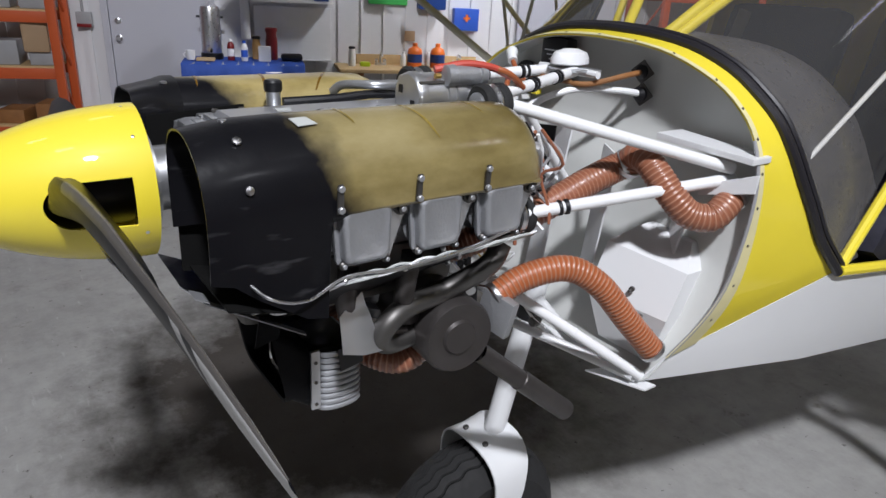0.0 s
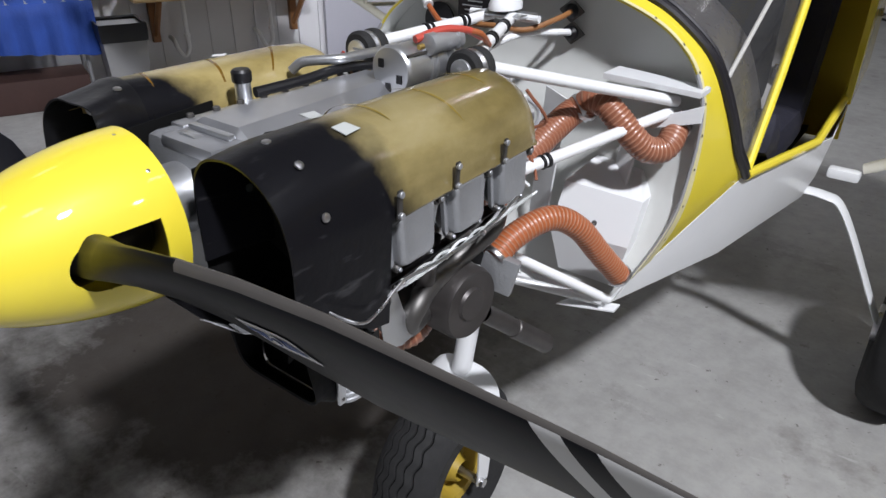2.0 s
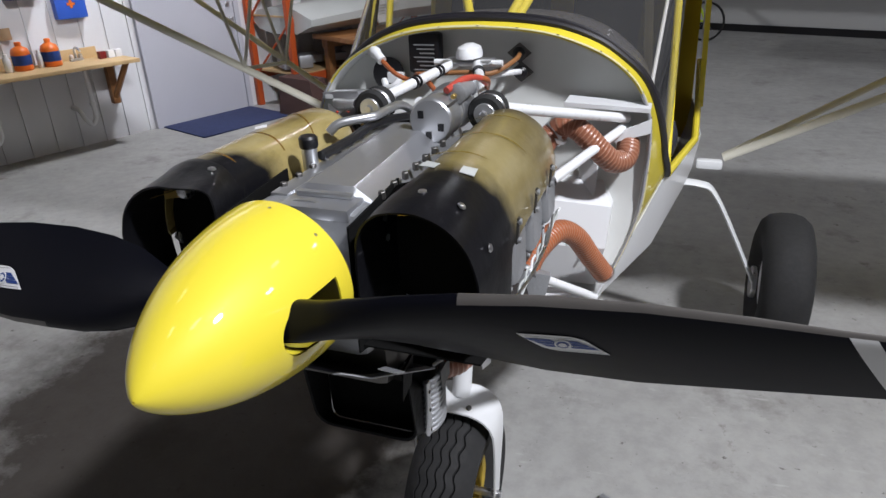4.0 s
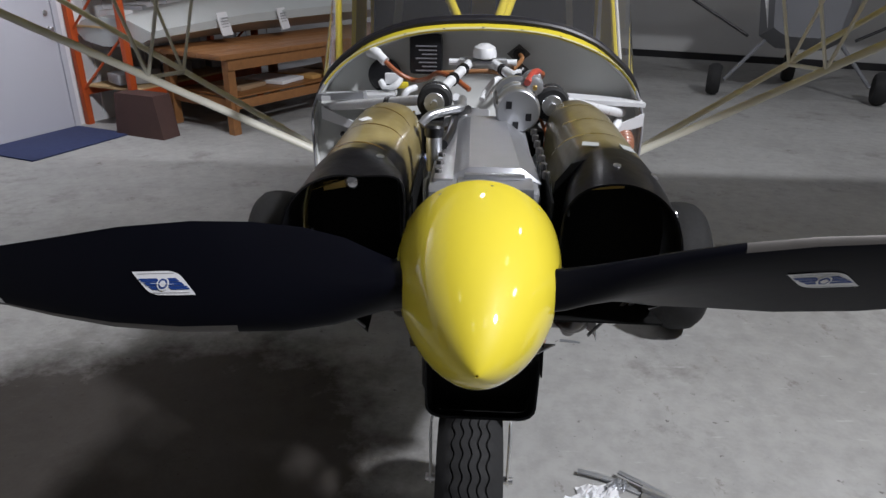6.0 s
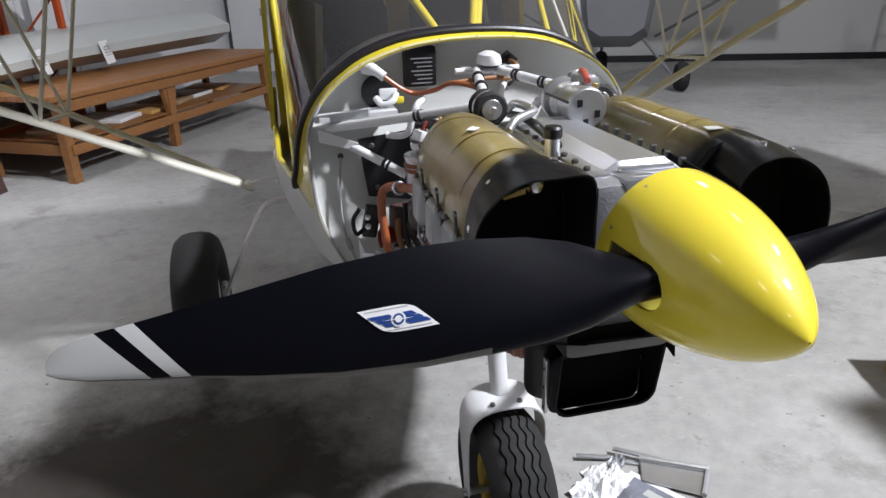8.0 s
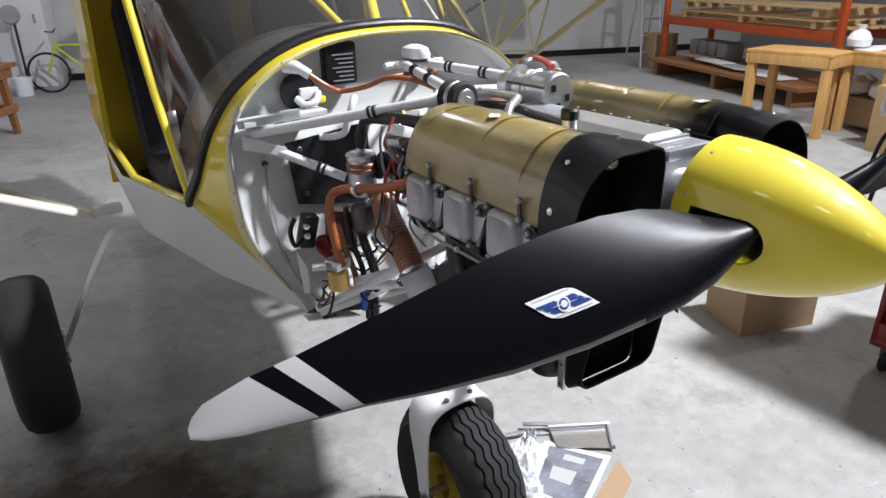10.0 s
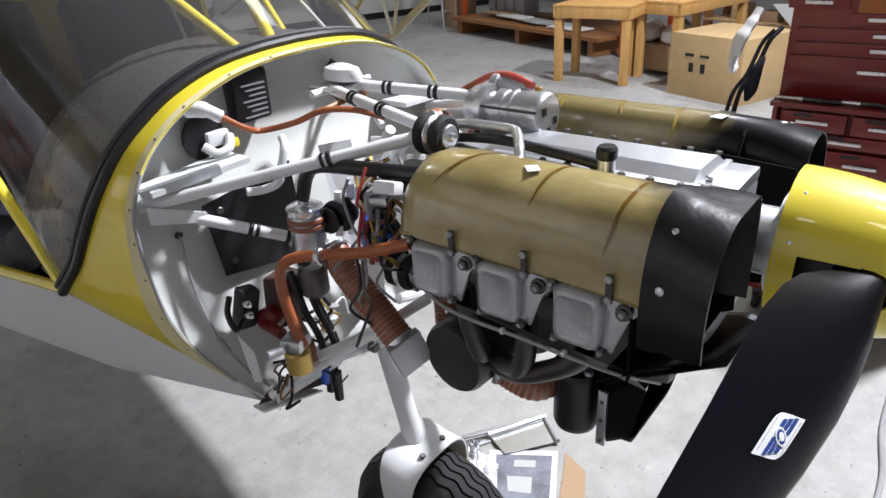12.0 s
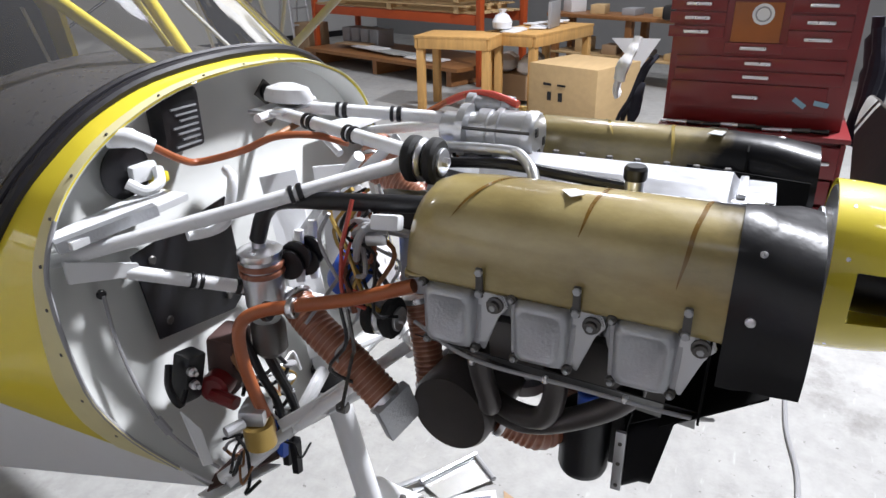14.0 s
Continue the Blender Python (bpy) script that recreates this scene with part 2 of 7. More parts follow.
def resin(name, overspray, k=1.0, by_z=0.55, by_x=0.0):
    """Blotchy translucent resin over glass cloth; overspray: where black paint fades out along the duct."""
    m = material(name, (0.2, 0.15, 0.05), 0.34, scale=9, vary=0.3, coat=0.8, bump=0.14, bump_scale=22)
    m.node_tree.nodes["Principled BSDF"].inputs["Coat Roughness"].default_value = 0.16
    ramp_into(m, [(p, (r * k, g * k, b * k)) for p, (r, g, b) in ((0.28, (0.12, 0.086, 0.028)), (0.45, (0.215, 0.166, 0.06)), (0.58, (0.30, 0.24, 0.10)), (0.78, (0.40, 0.335, 0.17)))], 7.5, 9, (1, 0.55, 1.3), rough=0.62)
    if overspray is not None:
        n, l = m.node_tree.nodes, m.node_tree.links
        b = n["Principled BSDF"]
        was = b.inputs["Base Color"].links[0].from_socket
        co, sep, nz, add, mr, mx = n.new("ShaderNodeTexCoord"), n.new("ShaderNodeSeparateXYZ"), n.new("ShaderNodeTexNoise"), n.new("ShaderNodeMath"), n.new("ShaderNodeMapRange"), n.new("ShaderNodeMix")
        lean = n.new("ShaderNodeMath")
        lean.operation, lean.inputs[1].default_value = "MULTIPLY_ADD", by_z
        across = n.new("ShaderNodeMath")
        across.operation, across.inputs[1].default_value = "MULTIPLY_ADD", by_x
        mx.data_type = "RGBA"
        add.operation = "MULTIPLY_ADD"
        nz.inputs["Scale"].default_value, nz.inputs["Detail"].default_value = 16, 8
        add.inputs[1].default_value = 0.10
        l.new(co.outputs["Object"], sep.inputs[0])
        l.new(co.outputs["Object"], nz.inputs["Vector"])
        l.new(nz.outputs["Fac"], add.inputs[0])
        l.new(sep.outputs[2], lean.inputs[0])
        l.new(sep.outputs[1], lean.inputs[2])
        l.new(sep.outputs[0], across.inputs[0])
        l.new(lean.outputs[0], across.inputs[2])
        l.new(across.outputs[0], add.inputs[2])
        l.new(add.outputs[0], mr.inputs[0])
        mr.inputs[1].default_value, mr.inputs[2].default_value = overspray + 0.03, overspray + 0.09
        l.new(mr.outputs[0], mx.inputs[0])
        # scuffed black paint
        sc, sm, sw = n.new("ShaderNodeTexNoise"), n.new("ShaderNodeMapping"), n.new("ShaderNodeMapRange")
        scuff = n.new("ShaderNodeMix")
        scuff.data_type = "RGBA"
        sm.inputs["Scale"].default_value = (1.0, 0.35, 1.6)
        sc.inputs["Scale"].default_value, sc.inputs["Detail"].default_value = 38, 9
        sw.inputs[1].default_value, sw.inputs[2].default_value, sw.inputs[4].default_value = 0.62, 0.78, 0.55
        scuff.inputs[6].default_value, scuff.inputs[7].default_value = (0.006, 0.006, 0.0075, 1), (0.075, 0.075, 0.08, 1)
        l.new(co.outputs["Object"], sm.inputs[0])
        l.new(sm.outputs[0], sc.inputs["Vector"])
        l.new(sc.outputs["Fac"], sw.inputs[0])
        l.new(sw.outputs[0], scuff.inputs[0])
        l.new(scuff.outputs[2], mx.inputs[6])
        l.new(was, mx.inputs[7])
        l.new(mx.outputs[2], b.inputs["Base Color"])
        sheen = n.new("ShaderNodeMapRange")
        sheen.inputs[3].default_value, sheen.inputs[4].default_value = 0.12, 0.5
        l.new(mr.outputs[0], sheen.inputs[0])
        l.new(sheen.outputs[0], b.inputs["Specular IOR Level"])
        lacquer = n.new("ShaderNodeMapRange")
        lacquer.inputs[3].default_value, lacquer.inputs[4].default_value = 0.1, 0.8
        l.new(mr.outputs[0], lacquer.inputs[0])
        l.new(lacquer.outputs[0], b.inputs["Coat Weight"])
    return m


# one resin, lightened to starboard and darkened to port for each side's light
M["amber"] = resin("amber_fibreglass_lit", 0.41, 1.25, 0.0, -1.0)
M["amber_sprayed"] = resin("amber_fibreglass_oversprayed_dim", 0.262 + 0.55 * 1.435, 0.8)
# near black for tyre grooves, and painted shade deep in ducts and scoop
M["groove"] = material("groove_and_recess_black", (0.006, 0.006, 0.006), 0.95, scale=14, vary=0.3, spec=0.1)


def glass(name, tint, rough=0.03, alpha=0.2):
    m = bpy.data.materials.new(name)
    m.use_nodes = True
    n, l = m.node_tree.nodes, m.node_tree.links
    out = n["Material Output"]
    n.remove(n["Principled BSDF"])
    tr, gl, mx, fr = n.new("ShaderNodeBsdfTransparent"), n.new("ShaderNodeBsdfGlossy"), n.new("ShaderNodeMixShader"), n.new("ShaderNodeFresnel")
    tr.inputs[0].default_value = (*tint, 1)
    gl.inputs["Roughness"].default_value = rough
    fr.inputs[0].default_value = 1.45
    # pale diffuse share stands in for the sheet's milky reflections
    df, veil = n.new("ShaderNodeBsdfDiffuse"), n.new("ShaderNodeMixShader")
    df.inputs[0].default_value = (0.7, 0.7, 0.72, 1)
    veil.inputs[0].default_value = 0.05
    l.new(tr.outputs[0], veil.inputs[1])
    l.new(df.outputs[0], veil.inputs[2])
    l.new(fr.outputs[0], mx.inputs[0])
    l.new(veil.outputs[0], mx.inputs[1])
    l.new(gl.outputs[0], mx.inputs[2])
    l.new(mx.outputs[0], out.inputs[0])
    return m


M["screen"] = glass("tinted_windscreen", (0.72, 0.70, 0.66), 0.06)


# ---------------------------------------------------------------- building helpers
WORLD_OF = {}


def thing(name, loc, label, category, group="", kind=""):
    ob = new(name)
    ob.location = loc
    ob.empty_display_size = 0.1
    WORLD_OF[ob.name] = Matrix.Translation(loc)
    return tagged(ob, label, category, group, kind)


def part(name, bm, mat, parent=None, label="", smooth=35):
    """Link a bmesh, given in world metres, as one mesh object; a list of materials goes by face index."""
    me = bpy.data.meshes.new(name)
    bmesh.ops.recalc_face_normals(bm, faces=bm.faces)
    bm.to_mesh(me)
    bm.free()
    for mm in (mat if isinstance(mat, (list, tuple)) else [mat]):
        me.materials.append(M[mm])
    if smooth:
        me.shade_smooth()
        me.set_sharp_from_angle(angle=radians(smooth))
    ob = new(name, me)
    WORLD_OF[ob.name] = Matrix.Identity(4)
    if parent is not None:
        ob.parent = parent
        ob.matrix_parent_inverse = WORLD_OF[parent.name].inverted()
    if label:
        tagged(ob, label)
    return ob


def V(*a):
    return Vector(a)


def add_box(bm, c, s, rot=(0, 0, 0), bevel=0.0, mi=0):
    m = Matrix.LocRotScale(c, Euler([radians(a) for a in rot]), None) @ Matrix.Diagonal((*s, 1))
    r = bmesh.ops.create_cube(bm, size=1, matrix=m)
    fs = {f for v in r["verts"] for f in v.link_faces}
    if bevel:
        es = {e for v in r["verts"] for e in v.link_edges}
        rr = bmesh.ops.bevel(bm, geom=list(es), offset=bevel, segments=2, affect="EDGES", profile=0.6)
        fs |= set(rr["faces"])
    for f in fs:
        if f.is_valid:
            f.material_index = mi
    return bm


def box(c, s, rot=(0, 0, 0), bevel=0.0):
    return add_box(bmesh.new(), c, s, rot, bevel)


def smooth_path(pts, n=8):
    """A Catmull-Rom curve through the points."""
    P = [Vector(p) for p in pts]
    if len(P) < 3:
        return P
    P = [2 * P[0] - P[1]] + P + [2 * P[-1] - P[-2]]
    out = []
    for i in range(1, len(P) - 2):
        a, b, c, d = P[i - 1:i + 3]
        for k in range(n):
            t = k / n
            out.append(0.5 * ((2 * b) + (c - a) * t + (2 * a - 5 * b + 4 * c - d) * t * t + (3 * b - a - 3 * c + d) * t ** 3))
    out.append(P[-2])
    return out


def add_tube(bm, pts, r, seg=12, cap=True, ridge=0.0, pitch=0.008, mi=0, flat=1.0, crest=False):
    """A tube along a list of points. ridge: depth of its corrugation; r may be a list."""
    P = [Vector(p) for p in pts]
    if ridge:
        L = [0.0]
        for a, b in zip(P, P[1:]):
            L.append(L[-1] + (b - a).length)
        total = L[-1]
        n = max(4, int(total / pitch) * 4)
        Q, R = [], []
        for k in range(n + 1):
            s = total * k / n
            i = max(j for j in range(len(L)) if L[j] <= s + 1e-9)
            i = min(i, len(P) - 2)
            u = (s - L[i]) / max(1e-9, L[i + 1] - L[i])
            Q.append(P[i].lerp(P[i + 1], u))
            R.append(r + ridge * (0.0, 0.7, 1.0, 0.7)[k % 4])
        P = Q
    else:
        R = list(r) if isinstance(r, (list, tuple)) else [r] * len(P)
    rings, up = [], None
    for i, p in enumerate(P):
        d = (P[min(i + 1, len(P) - 1)] - P[max(i - 1, 0)]).normalized()
        if up is None:
            up = d.orthogonal().normalized()
        up = (up - d * up.dot(d))
        up = up.normalized() if up.length > 1e-6 else d.orthogonal().normalized()
        side = d.cross(up)
        rings.append([bm.verts.new(p + R[i] * (math.cos(2 * math.pi * k / seg) * up + flat * math.sin(2 * math.pi * k / seg) * side)) for k in range(seg)])
    for i, (a, b) in enumerate(zip(rings, rings[1:])):
        for k in range(seg):
            f = bm.faces.new((a[k], a[(k + 1) % seg], b[(k + 1) % seg], b[k]))
            f.material_index = 1 if ridge and crest and i % 4 == 1 else mi
    if cap:
        for ring in (rings[0][::-1], rings[-1]):
            bm.faces.new(ring).material_index = mi
    return bm


def tube(pts, r, **k):
    return add_tube(bmesh.new(), pts, r, **k)


def add_lathe(bm, profile, origin, axis, seg=32, mi=0, cap=True):
    """Turn (radius, height) pairs round an axis."""
    a = Vector(axis).normalized()
    u = a.orthogonal().normalized()
    w = a.cross(u)
    o = Vector(origin)
    rings = []
    for r, h in profile:
        rings.append([bm.verts.new(o + a * h + max(r, 1e-4) * (math.cos(2 * math.pi * k / seg) * u + math.sin(2 * math.pi * k / seg) * w)) for k in range(seg)])
    for p, q in zip(rings, rings[1:]):
        for k in range(seg):
            bm.faces.new((p[k], p[(k + 1) % seg], q[(k + 1) % seg], q[k])).material_index = mi
    if cap:
        for ring in (rings[0][::-1], rings[-1]):
            bm.faces.new(ring).material_index = mi
    return bm


def lathe(profile, origin, axis, **k):
    return add_lathe(bmesh.new(), profile, origin, axis, **k)


def disc(c, axis, r, h, bevel=0.0, seg=24):
    b = min(bevel, r * 0.5, h * 0.4)
    return lathe([(r - b, 0), (r, b), (r, h - b), (r - b, h)] if b else [(r, 0), (r, h)], c, axis, seg=seg)


def add_loft(bm, sections, closed=True, caps=False, mi=0, pick=None):
    rings = [[bm.verts.new(p) for p in s] for s in sections]
    n = len(rings[0])
    for i, (a, b) in enumerate(zip(rings, rings[1:])):
        for k in range(n if closed else n - 1):
            f = bm.faces.new((a[k], a[(k + 1) % n], b[(k + 1) % n], b[k]))
            f.material_index = pick(i, k) if pick else mi
    if caps:
        bm.faces.new(rings[0][::-1]).material_index = mi
        bm.faces.new(rings[-1]).material_index = mi
    return bm


def loft(sections, **k):
    return add_loft(bmesh.new(), sections, **k)


def thicken(bm, t):
    """Give an open sheet a thickness."""
    bmesh.ops.recalc_face_normals(bm, faces=bm.faces)
    bm.normal_update()
    old, faces = list(bm.verts), list(bm.faces)
    edge = [e for e in bm.edges if len(e.link_faces) == 1]
    low = {v: bm.verts.new(v.co - v.normal * t) for v in old}
    for f in faces:
        bm.faces.new([low[v] for v in reversed(f.verts)]).material_index = f.material_index
    for e in edge:
        a, b = e.verts
        bm.faces.new((a, b, low[b], low[a]))
    return bm


def plate(outline, normal, t, bevel=0.0):
    """A flat plate of thickness t with the given outline."""
    bm = bmesh.new()
    nrm = Vector(normal).normalized() * t
    a = [bm.verts.new(Vector(p)) for p in outline]
    b = [bm.verts.new(Vector(p) + nrm) for p in outline]
    bm.faces.new(a[::-1])
    bm.faces.new(b)
    for k in range(len(a)):
        bm.faces.new((a[k], a[(k + 1) % len(a)], b[(k + 1) % len(a)], b[k]))
    if bevel:
        bmesh.ops.bevel(bm, geom=list(bm.edges), offset=bevel, segments=2, affect="EDGES")
    return bm


def mirror(pts):
    return [(-p[0], *p[1:]) for p in pts]


# ---------------------------------------------------------------- the hangar
def rbox(u, n, z, su, sn, sz, bevel=0.0, turn=0.0):
    """A box by its middle in the room's own directions."""
    return box(room(u, n, z), (sn, su, sz), (0, 0, -ROOM + turn), bevel)


U0, U1, N1 = -8.5, 11.6, 15.5
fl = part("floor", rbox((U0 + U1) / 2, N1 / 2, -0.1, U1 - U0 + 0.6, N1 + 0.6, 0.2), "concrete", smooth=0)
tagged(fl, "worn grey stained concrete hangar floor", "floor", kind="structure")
for nm, bmw, mt, lab in (
    ("wall_west", rbox((U0 + U1) / 2, -0.1, TOP / 2, U1 - U0, 0.2, TOP), "wall", "white ribbed sheet metal wall"),
    ("wall_east", rbox((U0 + U1) / 2, N1 + 0.1, TOP / 2, U1 - U0, 0.2, TOP), "wall_shed", "plain grey hangar wall out of view"),
    ("wall_north", rbox(U1 + 0.1, N1 / 2, TOP / 2, 0.2, N1 + 0.4, TOP), "wall_grey", "plain grey hangar wall out of view with dark baseboard"),
    ("wall_south", rbox(U0 - 0.1, N1 / 2, TOP / 2, 0.2, N1 + 0.4, TOP), "wall_shed", "plain grey hangar wall out of view"),
    ("ceiling", rbox((U0 + U1) / 2, N1 / 2, TOP + 0.1, U1 - U0 + 0.4, N1 + 0.4, 0.2), "roof", "plain dull hangar ceiling out of view"),
):
    tagged(part(nm, bmw, mt, smooth=0), lab, "wall" if "wall" in nm else "ceiling", kind="structure")
bb = part("baseboard", rbox(U1 - 0.02, N1 / 2, 0.06, 0.036, N1, 0.12), "black", smooth=0)
tagged(bb, "dark rubber baseboard along the grey wall", "baseboard", kind="structure")

# standing ribs of the sheet wall
rib = thing("wall_trim", room(0, 0.0), "white standing ribs of the sheet metal wall", "trim", kind="structure")
u = -4.6
while u < 6.5:
    part("rib", rbox(u, 0.008, TOP / 2, 0.035, 0.016, TOP), "wall", rib, smooth=0)
    u += 0.23

# ---------------------------------------------------------------- the airplane
plane = thing("airplane", (0, 1.4, 0), "yellow and white light airplane with uncowled engine standing on three wheels", "airplane")
CX, CZ = 0.0, 1.312            # the thrust line


# spinner
def spinner():
    """A pointed shell with a slot for each blade: a round hole run back into a square notch."""
    bm = bmesh.new()
    seg, y0, y1, R = 244, 0.102, -0.174, 0.1125
    ys = [0.102, 0.09, 0.08, 0.072] + [0.072 - 0.0028 * k for k in range(1, 41)]
    ys += [ys[-1] + (y1 - ys[-1]) * math.sin(math.pi / 2 * k / 36) for k in range(1, 37)]

    def on_shell(y, a):
        s = (y0 - y) / (y0 - y1)
        r = max(0.0005, R * max(0.0, 1 - s * s) ** 0.72)
        return Vector((CX + 0.96 * r * math.cos(a), y, CZ + r * math.sin(a)))
    vs = [[bm.verts.new(on_shell(y, 2 * math.pi * k / seg)) for k in range(seg)] for y in ys]
    where = {v: (y, 2 * math.pi * k / seg) for y, row in zip(ys, vs) for k, v in enumerate(row)}
    notch = 12.01 * 2 * math.pi / seg
    for i in range(len(ys) - 1):
        for k in range(seg):
            y = 0.5 * (ys[i] + ys[i + 1])
            a = 2 * math.pi * (k + 0.5) / seg
            off = abs((a + math.pi / 2) % math.pi - math.pi / 2)
            if 0.0 < y < 0.072 and off < notch or y < 0.002 and y * y + (R * math.sin(off)) ** 2 < 0.0365 ** 2:
                continue
            bm.faces.new((vs[i][k], vs[i][(k + 1) % seg], vs[i + 1][(k + 1) % seg], vs[i + 1][k]))
    bmesh.ops.delete(bm, geom=[v for v in bm.verts if not v.link_faces], context="VERTS")
    for v in bm.verts:
        y, a = where[v]
        if y < 0.0 and v.is_boundary and y > -0.1:
            m = round(a / math.pi) * math.pi
            lift = R * math.sin(a - m)
            q = 0.0365 / math.hypot(y, lift)
            v.co = on_shell(y * q, m + math.asin(max(-0.31, min(0.31, lift * q / R))))
    return thicken(bm, -0.003)


sp = part("spinner", spinner(), "yellow", plane, "glossy yellow pointed spinner", smooth=50)
part("backplate", disc((CX, 0.096, CZ), (0, 1, 0), 0.107, 0.006, 0.002, 48), "alu", sp)
part("hub", disc((CX, -0.05, CZ), (0, 1, 0), 0.06, 0.14, 0.01, 32), "black", sp)
for k in range(10):
    a = 2 * math.pi * (k + 0.3) / 10
    if abs(math.sin(a)) < 0.33:
        continue
    ax = V(math.cos(a), 0, math.sin(a))
    part("screw", lathe([(0.0048, 0), (0.0045, 0.002), (0.002, 0.003)], V(CX + ax.x * 0.108, 0.084, CZ + ax.z * 0.1122), ax, seg=10), "zinc", sp)
part("prop_extension", lathe([(0.075, 0.0), (0.075, 0.012), (0.05, 0.014), (0.05, 0.08), (0.085, 0.085), (0.085, 0.1)], (CX, 0.102, CZ), (0, 1, 0), seg=40), "alu", plane)


M["brass"] = material("brass_fitting", (0.55, 0.38, 0.12), 0.35, metal=0.8, scale=20, vary=0.2)
M["strut"] = material("cream_strut_enamel", (0.68, 0.66, 0.57), 0.4, scale=4, vary=0.1)


# propeller blades
def airfoil(chord, thick, n=14):
    """Closed outline, x from leading (0) to trailing edge (1), flat face below."""
    up, lo = [], []
    for i in range(n + 1):
        x = 0.5 - 0.5 * math.cos(math.pi * i / n)
        yt = 5 * thick * (0.2969 * math.sqrt(x) - 0.126 * x - 0.3516 * x * x + 0.2843 * x ** 3 - 0.1036 * x ** 4)
        up.append((x * chord, yt * 1.35 * chord))
        lo.append((x * chord, -yt * 0.55 * chord))
    return up + lo[-2:0:-1]


BLADE = [  # radius, chord, thickness ratio, pitch angle, sweep of the section's ends
    (0.075, 0.056, 0.95, 45, 0), (0.105, 0.06, 0.85, 44, 0), (0.135, 0.08, 0.55, 42, 0), (0.175, 0.108, 0.32, 39, 0), (0.23, 0.128, 0.2, 35, 0),
    (0.30, 0.136, 0.16, 31, 0), (0.38, 0.137, 0.14, 26, 0), (0.48, 0.128, 0.12, 22.5, 0), (0.58, 0.108, 0.11, 22, 0.02), (0.672, 0.083, 0.1, 20.5, 0.06),
    (0.694, 0.079, 0.1, 20, 0.06), (0.718, 0.074, 0.1, 20, 0.06), (0.745, 0.063, 0.1, 19.5, 0.05), (0.78, 0.050, 0.1, 19, 0.03), (0.803, 0.031, 0.1, 19, 0.01), (0.814, 0.012, 0.1, 19, 0)]


def rake(r, side):
    return 0.004 + (0.068 if side < 0 else -0.006) * (r / 0.8) ** 2


def axis_z(r, side):
    """Height of a blade's axis: the propeller stands slightly turned."""
    return CZ + 0.006 + 0.014 * min(1, r / 0.3) + (0.067 if side > 0 else 0.083) * side * r


def chord_of(side, r, c):
    """The two blades as they stand: the starboard one fuller in the middle and finer at the tip."""
    return c * (1.07 if side > 0 else 1.06 - 0.19 * min(1, max(0, (r - 0.45) / 0.25)))


def pitch_of(side, r, ang):
    """The starboard blade twists more near its root."""
    return radians(ang + (0 if side > 0 else 6 * max(0, 1 - abs(r - 0.28) / 0.26)))


def blade(side):
    """side -1: starboard, leading edge low; 1: port, leading edge high."""
    secs = []
    for r, c, th, ang, sw in BLADE:
        a = pitch_of(side, r, ang)
        c = chord_of(side, r, c)
        pts = []
        for x, t in airfoil(c, th):
            cx = x - 0.42 * c
            fwd, dn = cx * math.sin(a) - t * math.cos(a), cx * math.cos(a) + t * math.sin(a)
            rr = r + sw * (cx / c)
            pts.append((CX + side * rr, rake(r, side) + fwd, axis_z(r, side) - side * dn))
        secs.append(pts)

    def pick(i, k):
        n = len(secs[0])
        if (k < 2 or k >= n - 2) and i >= 5:
            return 2
        if i >= 11:
            return 1
        if i == 10:
            return 0
        if i == 9:
            return 1
        return 0
    return loft(secs, closed=True, caps=True, pick=pick)


M["white_blade"] = material("white_blade_paint", (0.6, 0.6, 0.6), 0.4, scale=8, vary=0.08)
M["nickel"] = material("nickel_leading_edge", (0.13, 0.12, 0.112), 0.4, metal=0.4, scale=20, vary=0.15)
M["decal_blue"] = material("blue_print", (0.015, 0.05, 0.22), 0.4, scale=8, vary=0.1)
blades = []
for s, nm in ((-1, "black propeller blade with white tip and stripe"), (1, "black propeller blade with grey metal leading edge")):
    blades.append(part("propeller_blade", blade(s), ["blade", "white_blade", "nickel"], plane, nm, smooth=40))


def on_blade(side, r, x, out=0.0012):
    """A point on the front face of a blade, x from -0.5 (leading) to 0.5."""
    for p, q in zip(BLADE, BLADE[1:]):
        if p[0] <= r <= q[0]:
            k = (r - p[0]) / (q[0] - p[0])
            c, th, ang = (p[j] + (q[j] - p[j]) * k for j in (1, 2, 3))
            break
    a = pitch_of(side, r, ang)
    c = chord_of(side, r, c)
    xx = x + 0.42
    yt = 5 * th * (0.2969 * math.sqrt(xx) - 0.126 * xx - 0.3516 * xx ** 2 + 0.2843 * xx ** 3 - 0.1036 * xx ** 4) * 1.35 * c
    t, cx = yt + out, x * c
    return (CX + side * r, rake(r, side) + cx * math.sin(a) - t * math.cos(a), axis_z(r, side) - side * (cx * math.cos(a) + t * math.sin(a)) )


def decal(side, r0, r1, x0, x1, out, skew, soft=0.09):
    bm = bmesh.new()
    nr, nx = 10, 8
    g = []
    for i in range(nr + 1):
        row = []
        for j in range(nx + 1):
            a, b = 2 * i / nr - 1, 2 * j / nx - 1
            q = 1 - soft * max(0, -a * b) ** 4
            row.append(bm.verts.new(on_blade(side, (r0 + r1) / 2 + (r1 - r0) / 2 * a * q + skew * b * q / 2, (x0 + x1) / 2 + (x1 - x0) / 2 * b * q, out)))
        g.append(row)
    for i in range(nr):
        for j in range(nx):
            bm.faces.new((g[i][j], g[i + 1][j], g[i + 1][j + 1], g[i][j + 1]))
    return bm


